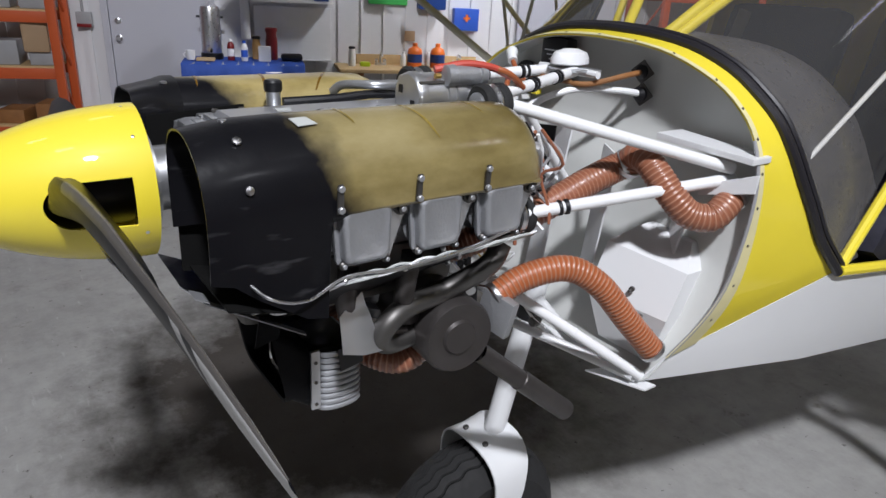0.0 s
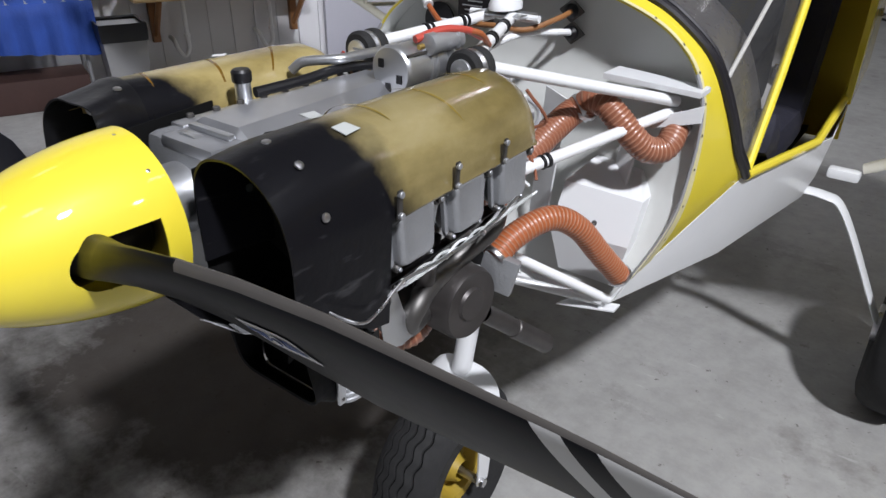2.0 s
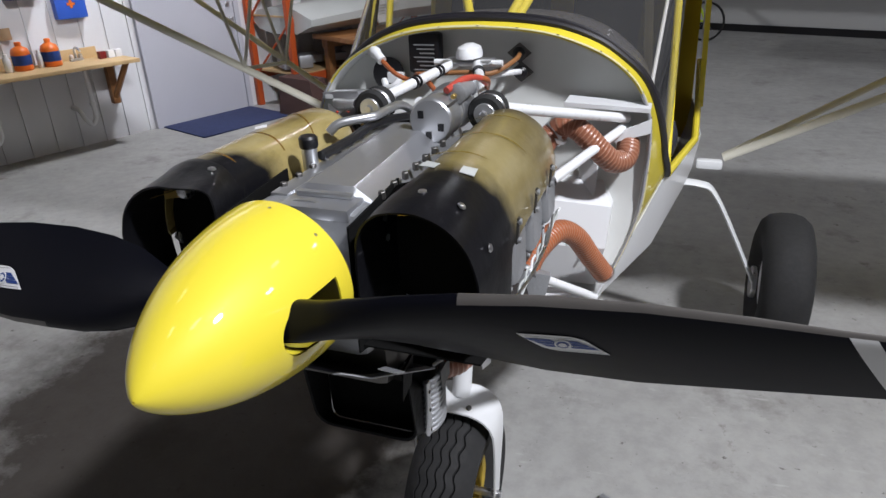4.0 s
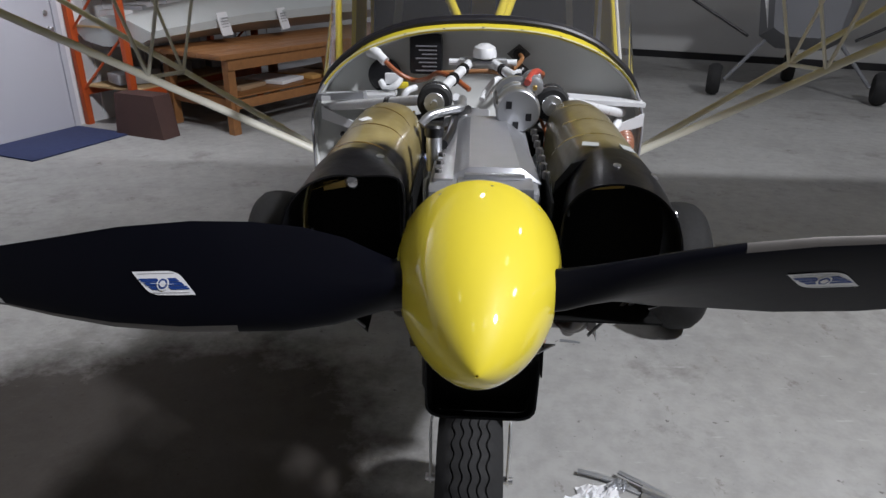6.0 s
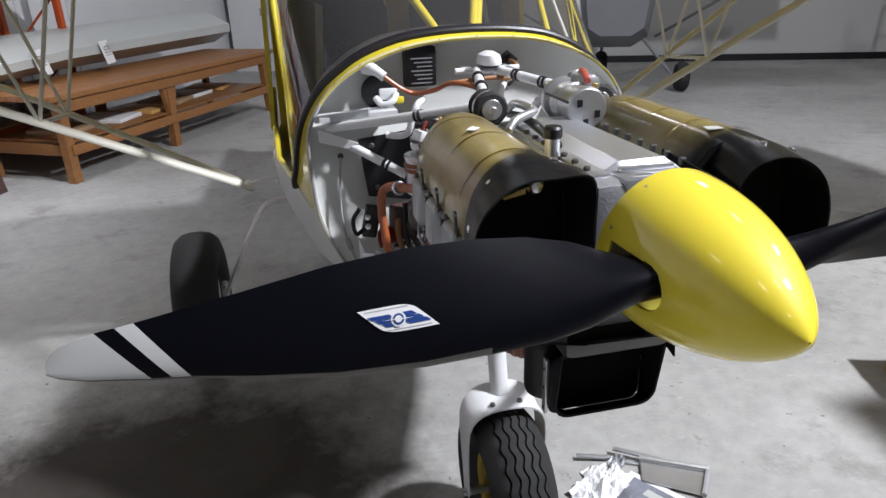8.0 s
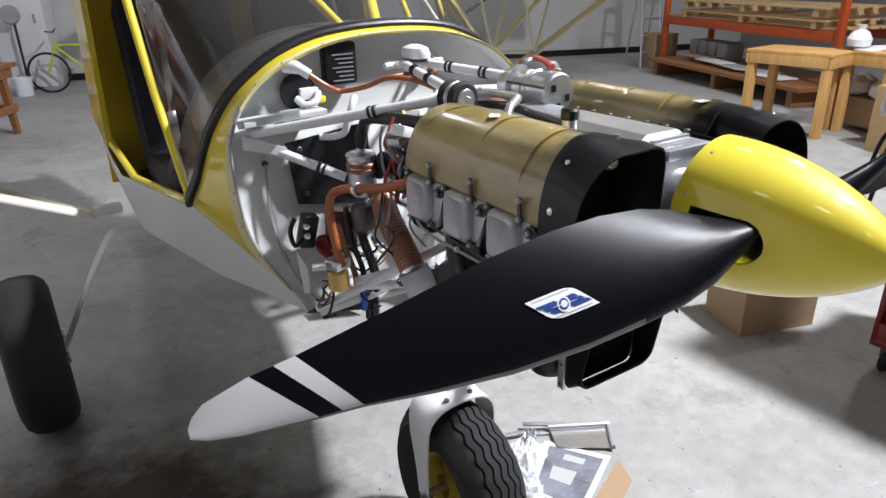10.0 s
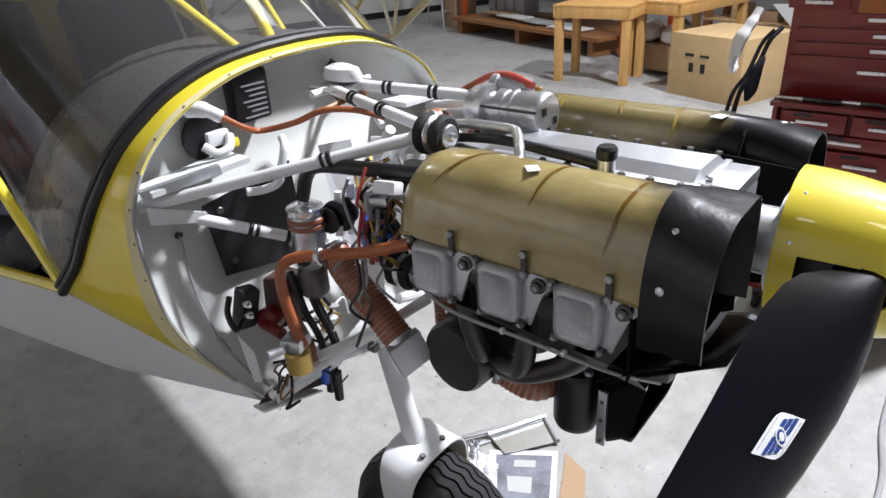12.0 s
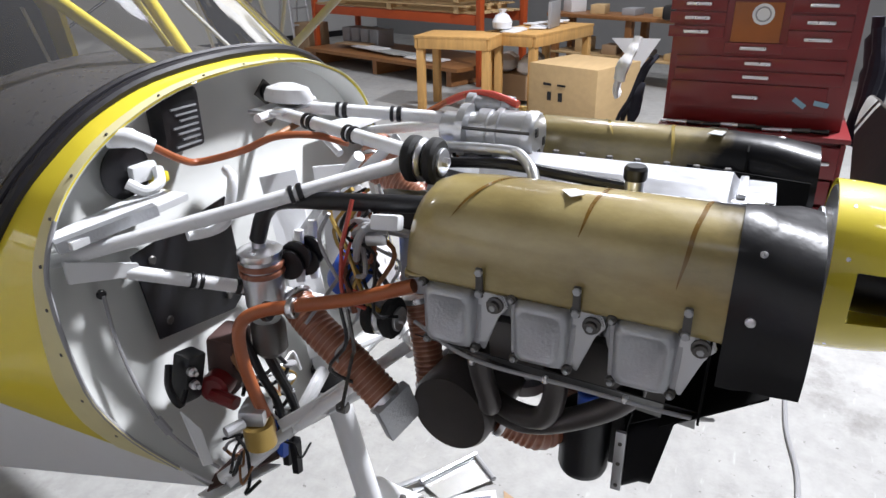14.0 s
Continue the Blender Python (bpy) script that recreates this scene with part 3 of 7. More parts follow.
for s, ob in zip((-1, 1), blades):
    part("decal", decal(s, 0.373, 0.437, -0.095, 0.125, 0.0012, 0.030, 0.15), "paper", ob, "white slanted maker's decal with blue bars", smooth=60)
    part("decal_line", decal(s, 0.3665, 0.4180, -0.076, -0.071, 0.0017, 0.0008, 0.0), "grey", ob, smooth=60)
    part("decal_line", decal(s, 0.3920, 0.4435, 0.101, 0.106, 0.0017, 0.0008, 0.0), "grey", ob, smooth=60)
    for j, (x0, x1) in enumerate(((-0.045, -0.013), (-0.009, 0.023), (0.027, 0.059))):
        d = 0.030 * ((x0 + x1) / 2 - 0.015) / 0.22
        for r0, r1 in ((0.3755 + 0.003 * j, 0.4015), (0.4085, 0.4345 - 0.003 * (2 - j))):
            part("decal_print", decal(s, r0 + d, r1 + d, x0, x1, 0.0019, 0.0062, 0.0), "decal_blue", ob, smooth=60)
    for rad, out, mt in ((0.0088, 0.0025, "paper"), (0.0066, 0.0029, "decal_blue"), (0.0042, 0.0033, "paper")):
        bm = bmesh.new()
        mid = bm.verts.new(on_blade(s, 0.405, 0.008, out))
        ring = [bm.verts.new(on_blade(s, 0.405 + rad * math.cos(k * math.pi / 10), 0.008 + rad / 0.14 * math.sin(k * math.pi / 10), out)) for k in range(20)]
        for k in range(20):
            bm.faces.new((mid, ring[k], ring[(k + 1) % 20]))
        part("decal_roundel", bm, mt, ob, smooth=60)
    part("decal_print", decal(s, 0.3965, 0.4135, 0.002, 0.013, 0.0036, 0.02, 0.0), "paper", ob, smooth=60)


# fuselage nose: the front edge of the skin, port half from the keel up
RIM = [(0.0, 0.945, 0.852), (0.20, 0.948, 0.853), (0.335, 0.955, 0.858), (0.378, 0.99, 0.93), (0.416, 1.025, 1.01), (0.440, 1.05, 1.09), (0.447, 1.062, 1.175),
       (0.4495, 1.066, 1.25), (0.4435, 1.068, 1.315), (0.416, 1.07, 1.375), (0.373, 1.07, 1.424), (0.306, 1.07, 1.467), (0.20, 1.07, 1.504), (0.10, 1.07, 1.519), (0.0, 1.07, 1.523)]


def lean(p):
    """The nose skin sits a little to starboard at half height."""
    t = [(0.86, 0.0), (1.0, -0.010), (1.1, -0.0145), (1.3, -0.0145), (1.4, -0.008), (1.52, -0.002)]
    d = t[0][1] if p[2] <= 0.86 else t[-1][1]
    for (a, u), (b, w) in zip(t, t[1:]):
        if a < p[2] <= b:
            d = u + (w - u) * (p[2] - a) / (b - a)
    return (p[0] + d * max(0.0, min(1.0, 1 - (p[1] - 1.39) / 0.6)), p[1], p[2])


def leaned(bm):
    for v in bm.verts:
        v.co = lean(v.co)
    return bm


def sheet(a, b, n=4):
    """Rows from curve a to curve b."""
    return [[Vector(p).lerp(Vector(q), i / n) for p, q in zip(a, b)] for i in range(n + 1)]


def both(bm):
    """Add the mirror image across the airplane's middle."""
    g = bmesh.ops.duplicate(bm, geom=list(bm.verts) + list(bm.edges) + list(bm.faces))
    for v in [e for e in g["geom"] if isinstance(e, bmesh.types.BMVert)]:
        v.co.x = -v.co.x
    bmesh.ops.remove_doubles(bm, verts=bm.verts, dist=0.0006)
    return bm


# lower white belly and side: from the nose edge back to the gear
def low_curve(y, w, zb, zs):
    return [(0.0, y, zb), (w * 0.55, y, zb), (w * 0.93, y, zb + 0.004), (w * 0.97, y, zb + (zs - zb) * 0.4), (w, y, zs)]


nose_low = [RIM[0], RIM[1], RIM[2], (0.355, 0.972, 0.89), (0.378, 0.99, 0.93)]
fus = bmesh.new()
add_loft(fus, [nose_low, low_curve(1.387, 0.4915, 0.842, 1.075), low_curve(2.05, 0.585, 0.80, 1.02), low_curve(2.7, 0.55, 0.83, 1.03), low_curve(5.2, 0.16, 1.05, 1.25)], closed=False)
thicken(leaned(both(fus)), 0.004)
part("fuselage", fus, "white", plane, "white lower fuselage skin", smooth=25)

# yellow band round the nose
YB = RIM[3:]
YS = [(0.4915, 1.387, 1.077), (0.490, 1.347, 1.11), (0.480, 1.29, 1.165), (0.472, 1.241, 1.228), (0.457, 1.195, 1.297), (0.435, 1.167, 1.353), (0.403, 1.151, 1.402),
      (0.357, 1.14, 1.443), (0.294, 1.13, 1.485), (0.203, 1.122, 1.518), (0.1, 1.115, 1.533), (0.0, 1.113, 1.537)]


def dense(c, n=3):
    return [tuple(p) for p in smooth_path(c, n)]


band = loft(sheet(dense(YB), dense(YS), 3), closed=False)
thicken(leaned(both(band)), 0.003)
part("cowl_band", band, "yellow", plane, "yellow painted nose skin with a pale cowl seam", smooth=30)
M["seam"] = material("pale_seam_tape", (0.66, 0.60, 0.33), 0.5, scale=20, vary=0.12)
seam = bmesh.new()
full = [lean(p) for p in dense(YB) + [(-p[0], p[1], p[2]) for p in dense(YB)[::-1][1:]]]
back = [lean(p) for p in dense(YS) + [(-p[0], p[1], p[2]) for p in dense(YS)[::-1][1:]]]
rows = [[Vector(a).lerp(Vector(b), k) + Vector((a[0], 0, a[2] - 1.2)).normalized() * 0.0025 for a, b in zip(full, back)] for k in (-0.02, 0.15)]
rows[1] = [p if p.x > 0 else Vector(a).lerp(Vector(b), 0.24) + Vector((a[0], 0, a[2] - 1.2)).normalized() * 0.0025 for p, a, b in zip(rows[1], full, back)]
add_loft(seam, rows, closed=False)
part("seam_flange", thicken(seam, 0.0015), "seam", plane, "pale joggled flange where the cowl screws on")
part("windscreen_seal", tube([tuple(Vector(b) + Vector((b[0], 0, b[2] - 1.2)).normalized() * 0.004) for b in back], 0.011, seg=10), "rubber_seal", plane, "black rubber windscreen seal")
part("seal_lip", tube([tuple(Vector(b) + Vector((b[0], 0, b[2] - 1.2)).normalized() * 0.002 + Vector((0, 0.021, 0.008))) for b in back], 0.008, seg=8), "rubber_seal", plane)
for k in range(3, len(full) - 3, 3):
    o = Vector((full[k][0], 0, full[k][2] - 1.2)).normalized()
    part("rivet", lathe([(0.003, 0), (0.0026, 0.001), (0.0012, 0.0016)], Vector(full[k]).lerp(Vector(back[k]), 0.07) + o * 0.003, o, seg=8), "steel", plane)


for s in (1, -1):
    edge = [p for p in full if p[0] * s > 0 and p[2] < 1.38]
    part("rim_edge", tube([(p[0], p[1] - 0.001, p[2]) for p in edge], 0.0038, seg=8), "grey", plane, "bare grey edge of the nose skin")


# firewall and the inside of the nose
def wall_y(z):
    t = [(0.85, 0.955), (1.0, 1.02), (1.12, 1.063), (1.25, 1.08), (1.335, 1.115), (1.60, 1.14)]
    for (a, p), (b, q) in zip(t, t[1:]):
        if z <= b:
            return p + (q - p) * (z - a) / (b - a)
    return t[-1][1]


half = dense(RIM)
inner = [(p[0] * 0.985, wall_y(p[2] - 0.004) + 0.012, p[2] - 0.004) for p in half]
fw = bmesh.new()
add_loft(fw, [inner, [(p[0] * 0.6, wall_y(p[2]) + 0.012, p[2]) for p in inner], [(0.0, wall_y(p[2]) + 0.012, p[2]) for p in inner]], closed=False)
part("firewall", thicken(leaned(both(fw)), 0.003), "primer", plane, "pale grey painted firewall", smooth=30)
lip = loft([[(p[0] * 0.992, p[1] + 0.002, p[2] - 0.003) for p in half], inner], closed=False)
part("nose_lining", thicken(leaned(both(lip)), 0.002), "primer", plane, "pale grey inside of the nose skin", smooth=40)
for s in (-1, 1):
    part("mount_ledge", plate([(s * 0.43, 1.04, 1.336), (s * 0.23, 1.02, 1.348), (s * 0.23, 1.10, 1.348), (s * 0.43, 1.10, 1.336)], (0, 0, 1), 0.012, 0.001), "white", plane)
    part("gusset", plate([(s * 0.435, 1.066, 1.318), (s * 0.435, 1.066, 1.282), (s * 0.335, 1.042, 1.256), (s * 0.335, 1.042, 1.278)], (0, -1, 0), 0.006, 0.001), "white", plane)
    part("corner_plate", plate([(s * 0.36, 0.95, 0.85), (s * 0.24, 0.90, 0.85), (s * 0.26, 0.955, 0.85), (s * 0.36, 0.985, 0.85)], (0, 0, 1), 0.004), "white", plane)

# engine mount of white steel tubes
MT = "tube_white"
ISO = [(0.142, 0.63, 1.42), (-0.098, 0.63, 1.42)]
mount = [
    ((0.146, 0.67, 1.425), (0.376, 1.07, 1.315), 0.0115), ((0.132, 0.67, 1.43), (0.022, 0.985, 1.452), 0.0115),
    ((-0.102, 0.67, 1.42), (-0.428, 1.098, 1.308), 0.0115), ((-0.098, 0.67, 1.428), (-0.03, 0.985, 1.452), 0.0115),
    ((0.376, 1.08, 1.295), (0.22, 0.70, 1.235), 0.0115), ((-0.352, 1.052, 1.268), (-0.17, 0.915, 1.175), 0.0115), ((-0.17, 0.915, 1.175), (-0.11, 0.74, 1.14), 0.0115),
    ((0.34, 0.955, 0.875), (0.13, 0.66, 1.10), 0.011), ((0.33, 0.955, 0.865), (0.08, 0.80, 0.93), 0.011), ((-0.33, 0.955, 0.875), (-0.10, 0.70, 1.08), 0.011),
    ((-0.25, 0.86, 0.955), (-0.07, 0.82, 0.93), 0.012), ((0.0, 0.99, 1.20), (-0.06, 0.80, 1.40), 0.010), ((0.03, 1.0, 1.20), (0.07, 0.80, 1.40), 0.010)]
for a, b, r in mount:
    part("mount_tube", tube([a, Vector(a).lerp(Vector(b), 0.5), b], r, seg=14), MT, plane)


def clamp(c, axis, r=0.0125, w=0.0045, mat="black"):
    a = Vector(axis).normalized()
    return part("clamp", lathe([(r, -w), (r + 0.002, -w * 0.7), (r + 0.002, w * 0.7), (r, w)], c, a, seg=14), mat, plane)


for (a, b, r), at in zip(mount[1:6], ((0.42, 0.72), (0.33,), (0.42, 0.72), (0.82,), (0.42, 0.72))):
    for k in at:
        p = Vector(a).lerp(Vector(b), k)
        d = Vector(b) - Vector(a)
        clamp(p, d)
        clamp(p + d.normalized() * 0.013, d, 0.0125, 0.0035)
for c in ISO + [(0.20, 0.66, 1.225), (-0.13, 0.70, 1.15)]:
    for dy, m2, r in ((0.0, "rubber", 0.036), (0.024, "zinc", 0.034), (0.036, "rubber", 0.036)):
        part("mount_rubber", disc((c[0], c[1] + dy, c[2]), (0, 1, 0), r, 0.02 if m2 == "rubber" else 0.012, 0.005), m2, plane)
    part("mount_washer", disc((c[0], c[1] - 0.005, c[2]), (0, 1, 0), 0.021, 0.006, 0.001), "alu", plane)
    part("mount_bolt", disc((c[0], c[1] - 0.013, c[2]), (0, 1, 0), 0.008, 0.009, 0.001, 6), "zinc", plane)

# cooling ducts of resin and glass cloth over the cylinders
def duct_section(y, s, drop, sw=1.0, zt=0.0, iw=None, square=0.0):
    """Inner foot, over the top, down the outer side to z=drop."""
    o = [(0.098, 1.27), (0.098, 1.35), (0.104, 1.395), (0.128, 1.424), (0.165, 1.435), (0.205, 1.434), (0.243, 1.418), (0.272, 1.388), (0.287, 1.35), (0.291, 1.32)]
    for k, (x, z) in enumerate(((0.098, 1.355), (0.098, 1.412), (0.113, 1.435))):
        o[k + 1] = tuple(Vector(o[k + 1]).lerp(Vector((x, z)), square))
    iw = sw if iw is None else iw
    out = [(CX + s * (0.19 + (x - 0.19) * (sw if x > 0.19 else iw)), y, z + zt * (z - 1.27) / 0.165) for x, z in o]
    out.append((CX + s * (0.19 + (0.291 - 0.19) * sw), y, 0.5 * (1.32 + drop)))
    out.append((CX + s * (0.19 + (0.286 - 0.19) * sw), y, drop))
    return out


DUCT_END = {1: (0.116, 0.305, 0.678), -1: (0.128, 0.20, 0.612)}
WIDE = {1: 0.91, -1: 0.79}     # the starboard duct is the narrower one
for s in (1, -1):
    y0, yb, y1 = DUCT_END[s]
    w0 = WIDE[s]
    rear = [(yb, 1.305, 1, 0), (yb + 0.1, 1.31, 1, 0.0), (y1 - 0.10, 1.31, 1, 0), (y1 - 0.045, 1.31, 0.985, -0.004), (y1 - 0.02, 1.31, 0.95, -0.014), (y1 - 0.006, 1.31, 0.88, -0.03), (y1, 1.305, 0.74, -0.065), (y1 + 0.001, 1.30, 0.2, -0.13)]
    if s > 0:      # one long shell, its skirt dropping low beside the mouth
        rear = [(y0, 1.243, 0.99, -0.013), (y0 + 0.03, 1.235, 1.0, -0.008), (y0 + 0.06, 1.21, 1.01, -0.003), (0.245, 1.165, 1.008, 0), (0.277, 1.158, 1.004, 0), (0.283, 1.302, 1.0, 0)] + rear
    bm = loft([[tuple(p) for p in smooth_path(duct_section(y, s, d, w * w0, z, None if s < 0 else w * max(0.63, min(0.88, 0.88 - 2.5 * (y - 0.13)))), 4)] for y, d, w, z in rear], closed=False)
    du = part("cooling_duct", thicken(bm, 0.003), "amber_sprayed" if s > 0 else "amber", plane, "translucent amber fibreglass cooling duct, sprayed black at the mouth" if s > 0 else "translucent amber fibreglass cooling duct with brown resin streaks", smooth=50)
    fr = du
    if s < 0:
        front = [(y0 - 0.006, 1.262, 1.19, -0.012), (y0 + 0.02, 1.257, 1.12, -0.007), (y0 + 0.045, 1.255, 1.06, -0.002), (yb - 0.012, 1.25, 1.03, 0.003), (yb + 0.006, 1.25, 1.025, 0.003)]
        bm = loft([[tuple(p) for p in smooth_path(duct_section(y, s, d, w * w0, z, None, max(0.0, min(1.0, (0.195 - y) / 0.045))), 4)] for y, d, w, z in front], closed=False)
        fr = part("duct_mouth", thicken(bm, 0.003), "duct_black", plane, "satin black collar round the duct mouth", smooth=50)
    xs = 0.19 + 0.093 * w0
    # bottom, inner cheek and baffle of the mouth, near black for its deep shade
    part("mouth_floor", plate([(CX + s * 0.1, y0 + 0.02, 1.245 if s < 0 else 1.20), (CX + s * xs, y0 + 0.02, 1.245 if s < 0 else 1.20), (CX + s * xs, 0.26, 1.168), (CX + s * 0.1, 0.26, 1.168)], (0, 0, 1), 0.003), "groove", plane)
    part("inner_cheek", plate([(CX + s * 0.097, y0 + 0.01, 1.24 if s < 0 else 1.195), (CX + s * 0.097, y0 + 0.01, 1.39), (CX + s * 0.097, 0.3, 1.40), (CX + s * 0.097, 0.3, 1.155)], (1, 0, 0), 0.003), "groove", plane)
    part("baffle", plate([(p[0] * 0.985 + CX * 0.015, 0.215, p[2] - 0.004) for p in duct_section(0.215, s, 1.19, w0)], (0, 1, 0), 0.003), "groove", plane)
    for x, z, nx, nz in ((0.241, 1.4165, 0.6, 0.8), (0.2785, 1.362, 1, 0.25), (0.188, 1.4315, 0.05, 1.0)) if s > 0 else ((0.2405, 1.4085, 0.7, 0.7), (0.2705, 1.341, 1, 0.1), (0.145, 1.433, -0.2, 1.0)):
        o = Vector((s * nx, 0, nz)).normalized()
        part("rivet", lathe([(0.0062, 0), (0.0055, 0.002), (0.002, 0.003)], V(CX + s * x, 0.172 if s > 0 else 0.182, z), o, seg=12), "zinc", fr)
    # brown resin streaks over the amber part
    for y, a, b, lean in ((0.36, 2, 7, 0.03), (0.475, 2, 7, 0.11), (0.245, 3, 8, 0.025)) if s < 0 else ((0.44, 3, 7, 0.05), (0.555, 3, 6, 0.03), (0.33, 2, 6, 0.02)):
        sec = [tuple(p) for p in smooth_path(duct_section(0, s, 1.31, w0), 4)][a * 4:b * 4]
        n = len(sec)
        rows = []
        for off in (-0.0028, 0.0028):
            rows.append([(CX + (p[0] - CX) * 1.004, y + lean * (i / n - 0.3) + off * (1 - (2 * i / (n - 1) - 1) ** 4) + 0.0006 * math.sin(i * 0.9 + y * 40), p[2] + 0.0008) for i, p in enumerate(sec)])
        part("resin_streak", loft(rows, closed=False), "resin_faint" if s > 0 else "resin", du)
part("paper_patch", plate([(0.212, 0.253, 1.4335), (0.232, 0.258, 1.4265), (0.229, 0.287, 1.4275), (0.21, 0.278, 1.4338)], (0.3, 0, 1), 0.001), "hull", plane)
part("paper_patch", plate([(0.150, 0.258, 1.4362), (0.175, 0.253, 1.4368), (0.178, 0.272, 1.4368), (0.155, 0.280, 1.4364)], (0, 0, 1), 0.001), "hull", plane)
part("bare_patch", plate([(-0.240, 0.150, 1.390), (-0.187, 0.150, 1.408), (-0.187, 0.185, 1.408), (-0.240, 0.185, 1.390)], (0.3, 0, 1), 0.001), "resin_faint", plane, "unpainted amber patch inside the duct mouth")
part("port_hole", disc((0.1315, 0.232, 1.374), (-1, 0, 0), 0.010, 0.002, seg=20), "black", plane)
for y, z in ((0.178, 1.387), (0.183, 1.355)):
    part("rivet", lathe([(0.0058, 0), (0.005, 0.002), (0.002, 0.003)], (0.130, y, z), (-1, 0, 0), seg=12), "zinc", plane)
part("paper_patch", plate([(-0.19, 0.40, 1.4365), (-0.205, 0.385, 1.436), (-0.215, 0.40, 1.4345), (-0.2, 0.415, 1.4365)], (0, 0, 1), 0.001), "paper", plane)


# cylinder head covers
def cover_ring(x, y, zc, hw, hh, r, narrow=0.0):
    """A rounded square in the plane of the engine's side, narrower at the foot."""
    out = []
    for cy, cz, a0 in ((1, 1, 0), (-1, 1, 90), (-1, -1, 180), (1, -1, 270)):
        for k in range(5):
            a = radians(a0 + 22.5 * k)
            dy, dz = cy * (hw - r) + r * math.cos(a), cz * (hh - r) + r * math.sin(a)
            out.append((x, y + dy * (1 - narrow * (0.5 - dz / (2 * hh))), zc + dz))
    return out


def head_cover(s, y, z0, z1, hw=0.041):
    x, zc, hh = CX + s * 0.258, (z0 + z1) / 2, (z1 - z0) / 2
    d = s                                  # the big bolt sits aft to port, forward to starboard

    def lean(pts):
        return [(p[0] - s * 0.05 * (p[2] - zc), p[1], p[2]) for p in pts]
    flange = [lean(cover_ring(x + s * dx, y, zc, hw + o, hh + o, 0.012, 0.10)) for dx, o in ((0.0, 0.003), (0.006, 0.003), (0.007, 0.002))]
    bs = part("cylinder_head_cover", loft(flange, caps=True), "cast", plane, "grey cast aluminium valve cover", smooth=30)
    dome = [lean(cover_ring(x + s * dx, y, zc, hw - 0.0035 - o, hh - 0.003 - o, 0.012, 0.10)) for dx, o in ((0.006, 0.0), (0.016, 0.001), (0.021, 0.003), (0.0245, 0.007), (0.025, 0.009), (0.0245, 0.011), (0.0235, 0.0125))]
    part("cover_dome", loft(dome, caps=True), "cast", bs, smooth=45)
    lug = [(y + d * 0.036, z1 + 0.002), (y + d * 0.072, z1 - 0.006), (y + d * 0.078, z1 - 0.022), (y + d * 0.064, z1 - 0.036), (y + d * 0.046, z0 - 0.004), (y + d * 0.034, z0 + 0.006)]
    part("head_lug", plate([(x - s * 0.002, a, b) for a, b in lug], (s, 0, 0), 0.008, 0.002), "alu", bs)
    part("big_bolt", lathe([(0.0115, 0), (0.0115, 0.004), (0.008, 0.005), (0.008, 0.011), (0.003, 0.012)], (x + s * 0.006, y + d * 0.061, z1 - 0.02), (s, 0, 0), seg=12), "steel", bs)
    part("bolt_head", disc((x + s * 0.017, y + d * 0.061, z1 - 0.02), (s, 0, 0), 0.0045, 0.002, 0.0005, 6), "cast", bs)
    for dy, dz in ((-0.041, hh - 0.002), (0.04, hh - 0.004), (-0.035, -hh + 0.001), (0.035, -hh)):
        part("bolt", disc((x + s * 0.004, y + dy, zc + dz), (s, 0, 0), 0.0065, 0.012, 0.002, 10), "steel", bs)
        part("bolt_head", disc((x + s * 0.015, y + dy, zc + dz), (s, 0, 0), 0.0038, 0.005, 0.001, 6), "cast", bs)
    by = y - hw - 0.002
    xb = x + s * (0.0 if s > 0 else -0.013)
    part("bracket", plate([(xb + s * 0.027, by - 0.005, z1 - 0.008), (xb + s * 0.027, by + 0.005, z1 - 0.008), (xb + s * 0.029, by + 0.0045, z1 + 0.034), (xb + s * 0.029, by - 0.0045, z1 + 0.034)], (s, 0, 0), 0.004, 0.001), "steel", bs)
    for dz in (-0.002, 0.028):
        part("bracket_eye", disc((xb + s * 0.029, by, z1 + dz), (s, 0, 0), 0.005, 0.007, 0.001, 10), "cast", bs)
    part("cylinder", lathe([(0.052, 0)] + [(0.052 - 0.008 * (k % 2), 0.006 + 0.006 * k) for k in range(22)] + [(0.05, 0.15)], (CX + s * 0.095, y, 1.275), (s, 0, 0), seg=28), "cast", bs, smooth=20)


for k in range(3):
    head_cover(1, 0.339 + 0.1265 * k, 1.230, 1.324, 0.0455)
    head_cover(-1, 0.287 + 0.125 * k, 1.225, 1.314)

# crankcase, sump, oil filler, starter
cc = part("crankcase", box((CX + 0.004, 0.42, 1.27), (0.17, 0.50, 0.24), bevel=0.02), "cast", plane, "cast aluminium crankcase")
part("plenum", loft([[(x, y, z) for x, z in ((x0 - 0.040, 1.384), (x1 + 0.034, 1.384), (x1 + 0.006, zt - 0.003), (x1, zt), (x0, zt), (x0 - 0.006, zt - 0.003))] for y, x0, x1, zt in ((0.222, -0.016, 0.058, 1.398), (0.23, -0.018, 0.058, 1.407), (0.57, -0.022, 0.044, 1.409), (0.60, -0.02, 0.042, 1.392))], caps=True), "plenum", cc, "smooth bright aluminium plenum", smooth=20)
part("plenum_rib", box((0.02, 0.214, 1.398), (0.09, 0.012, 0.008), bevel=0.003), "alu", cc)
part("plenum_flange", box((-0.056, 0.39, 1.389), (0.03, 0.36, 0.010), bevel=0.003), "alu", cc)
part("case_front", box((CX, 0.20, 1.285), (0.12, 0.05, 0.14), (0, 0, 0), 0.014), "steel", cc)
part("case_step", box((0.021, 0.203, 1.3845), (0.112, 0.066, 0.019), (0, 0, 0), 0.005), "plenum", cc)
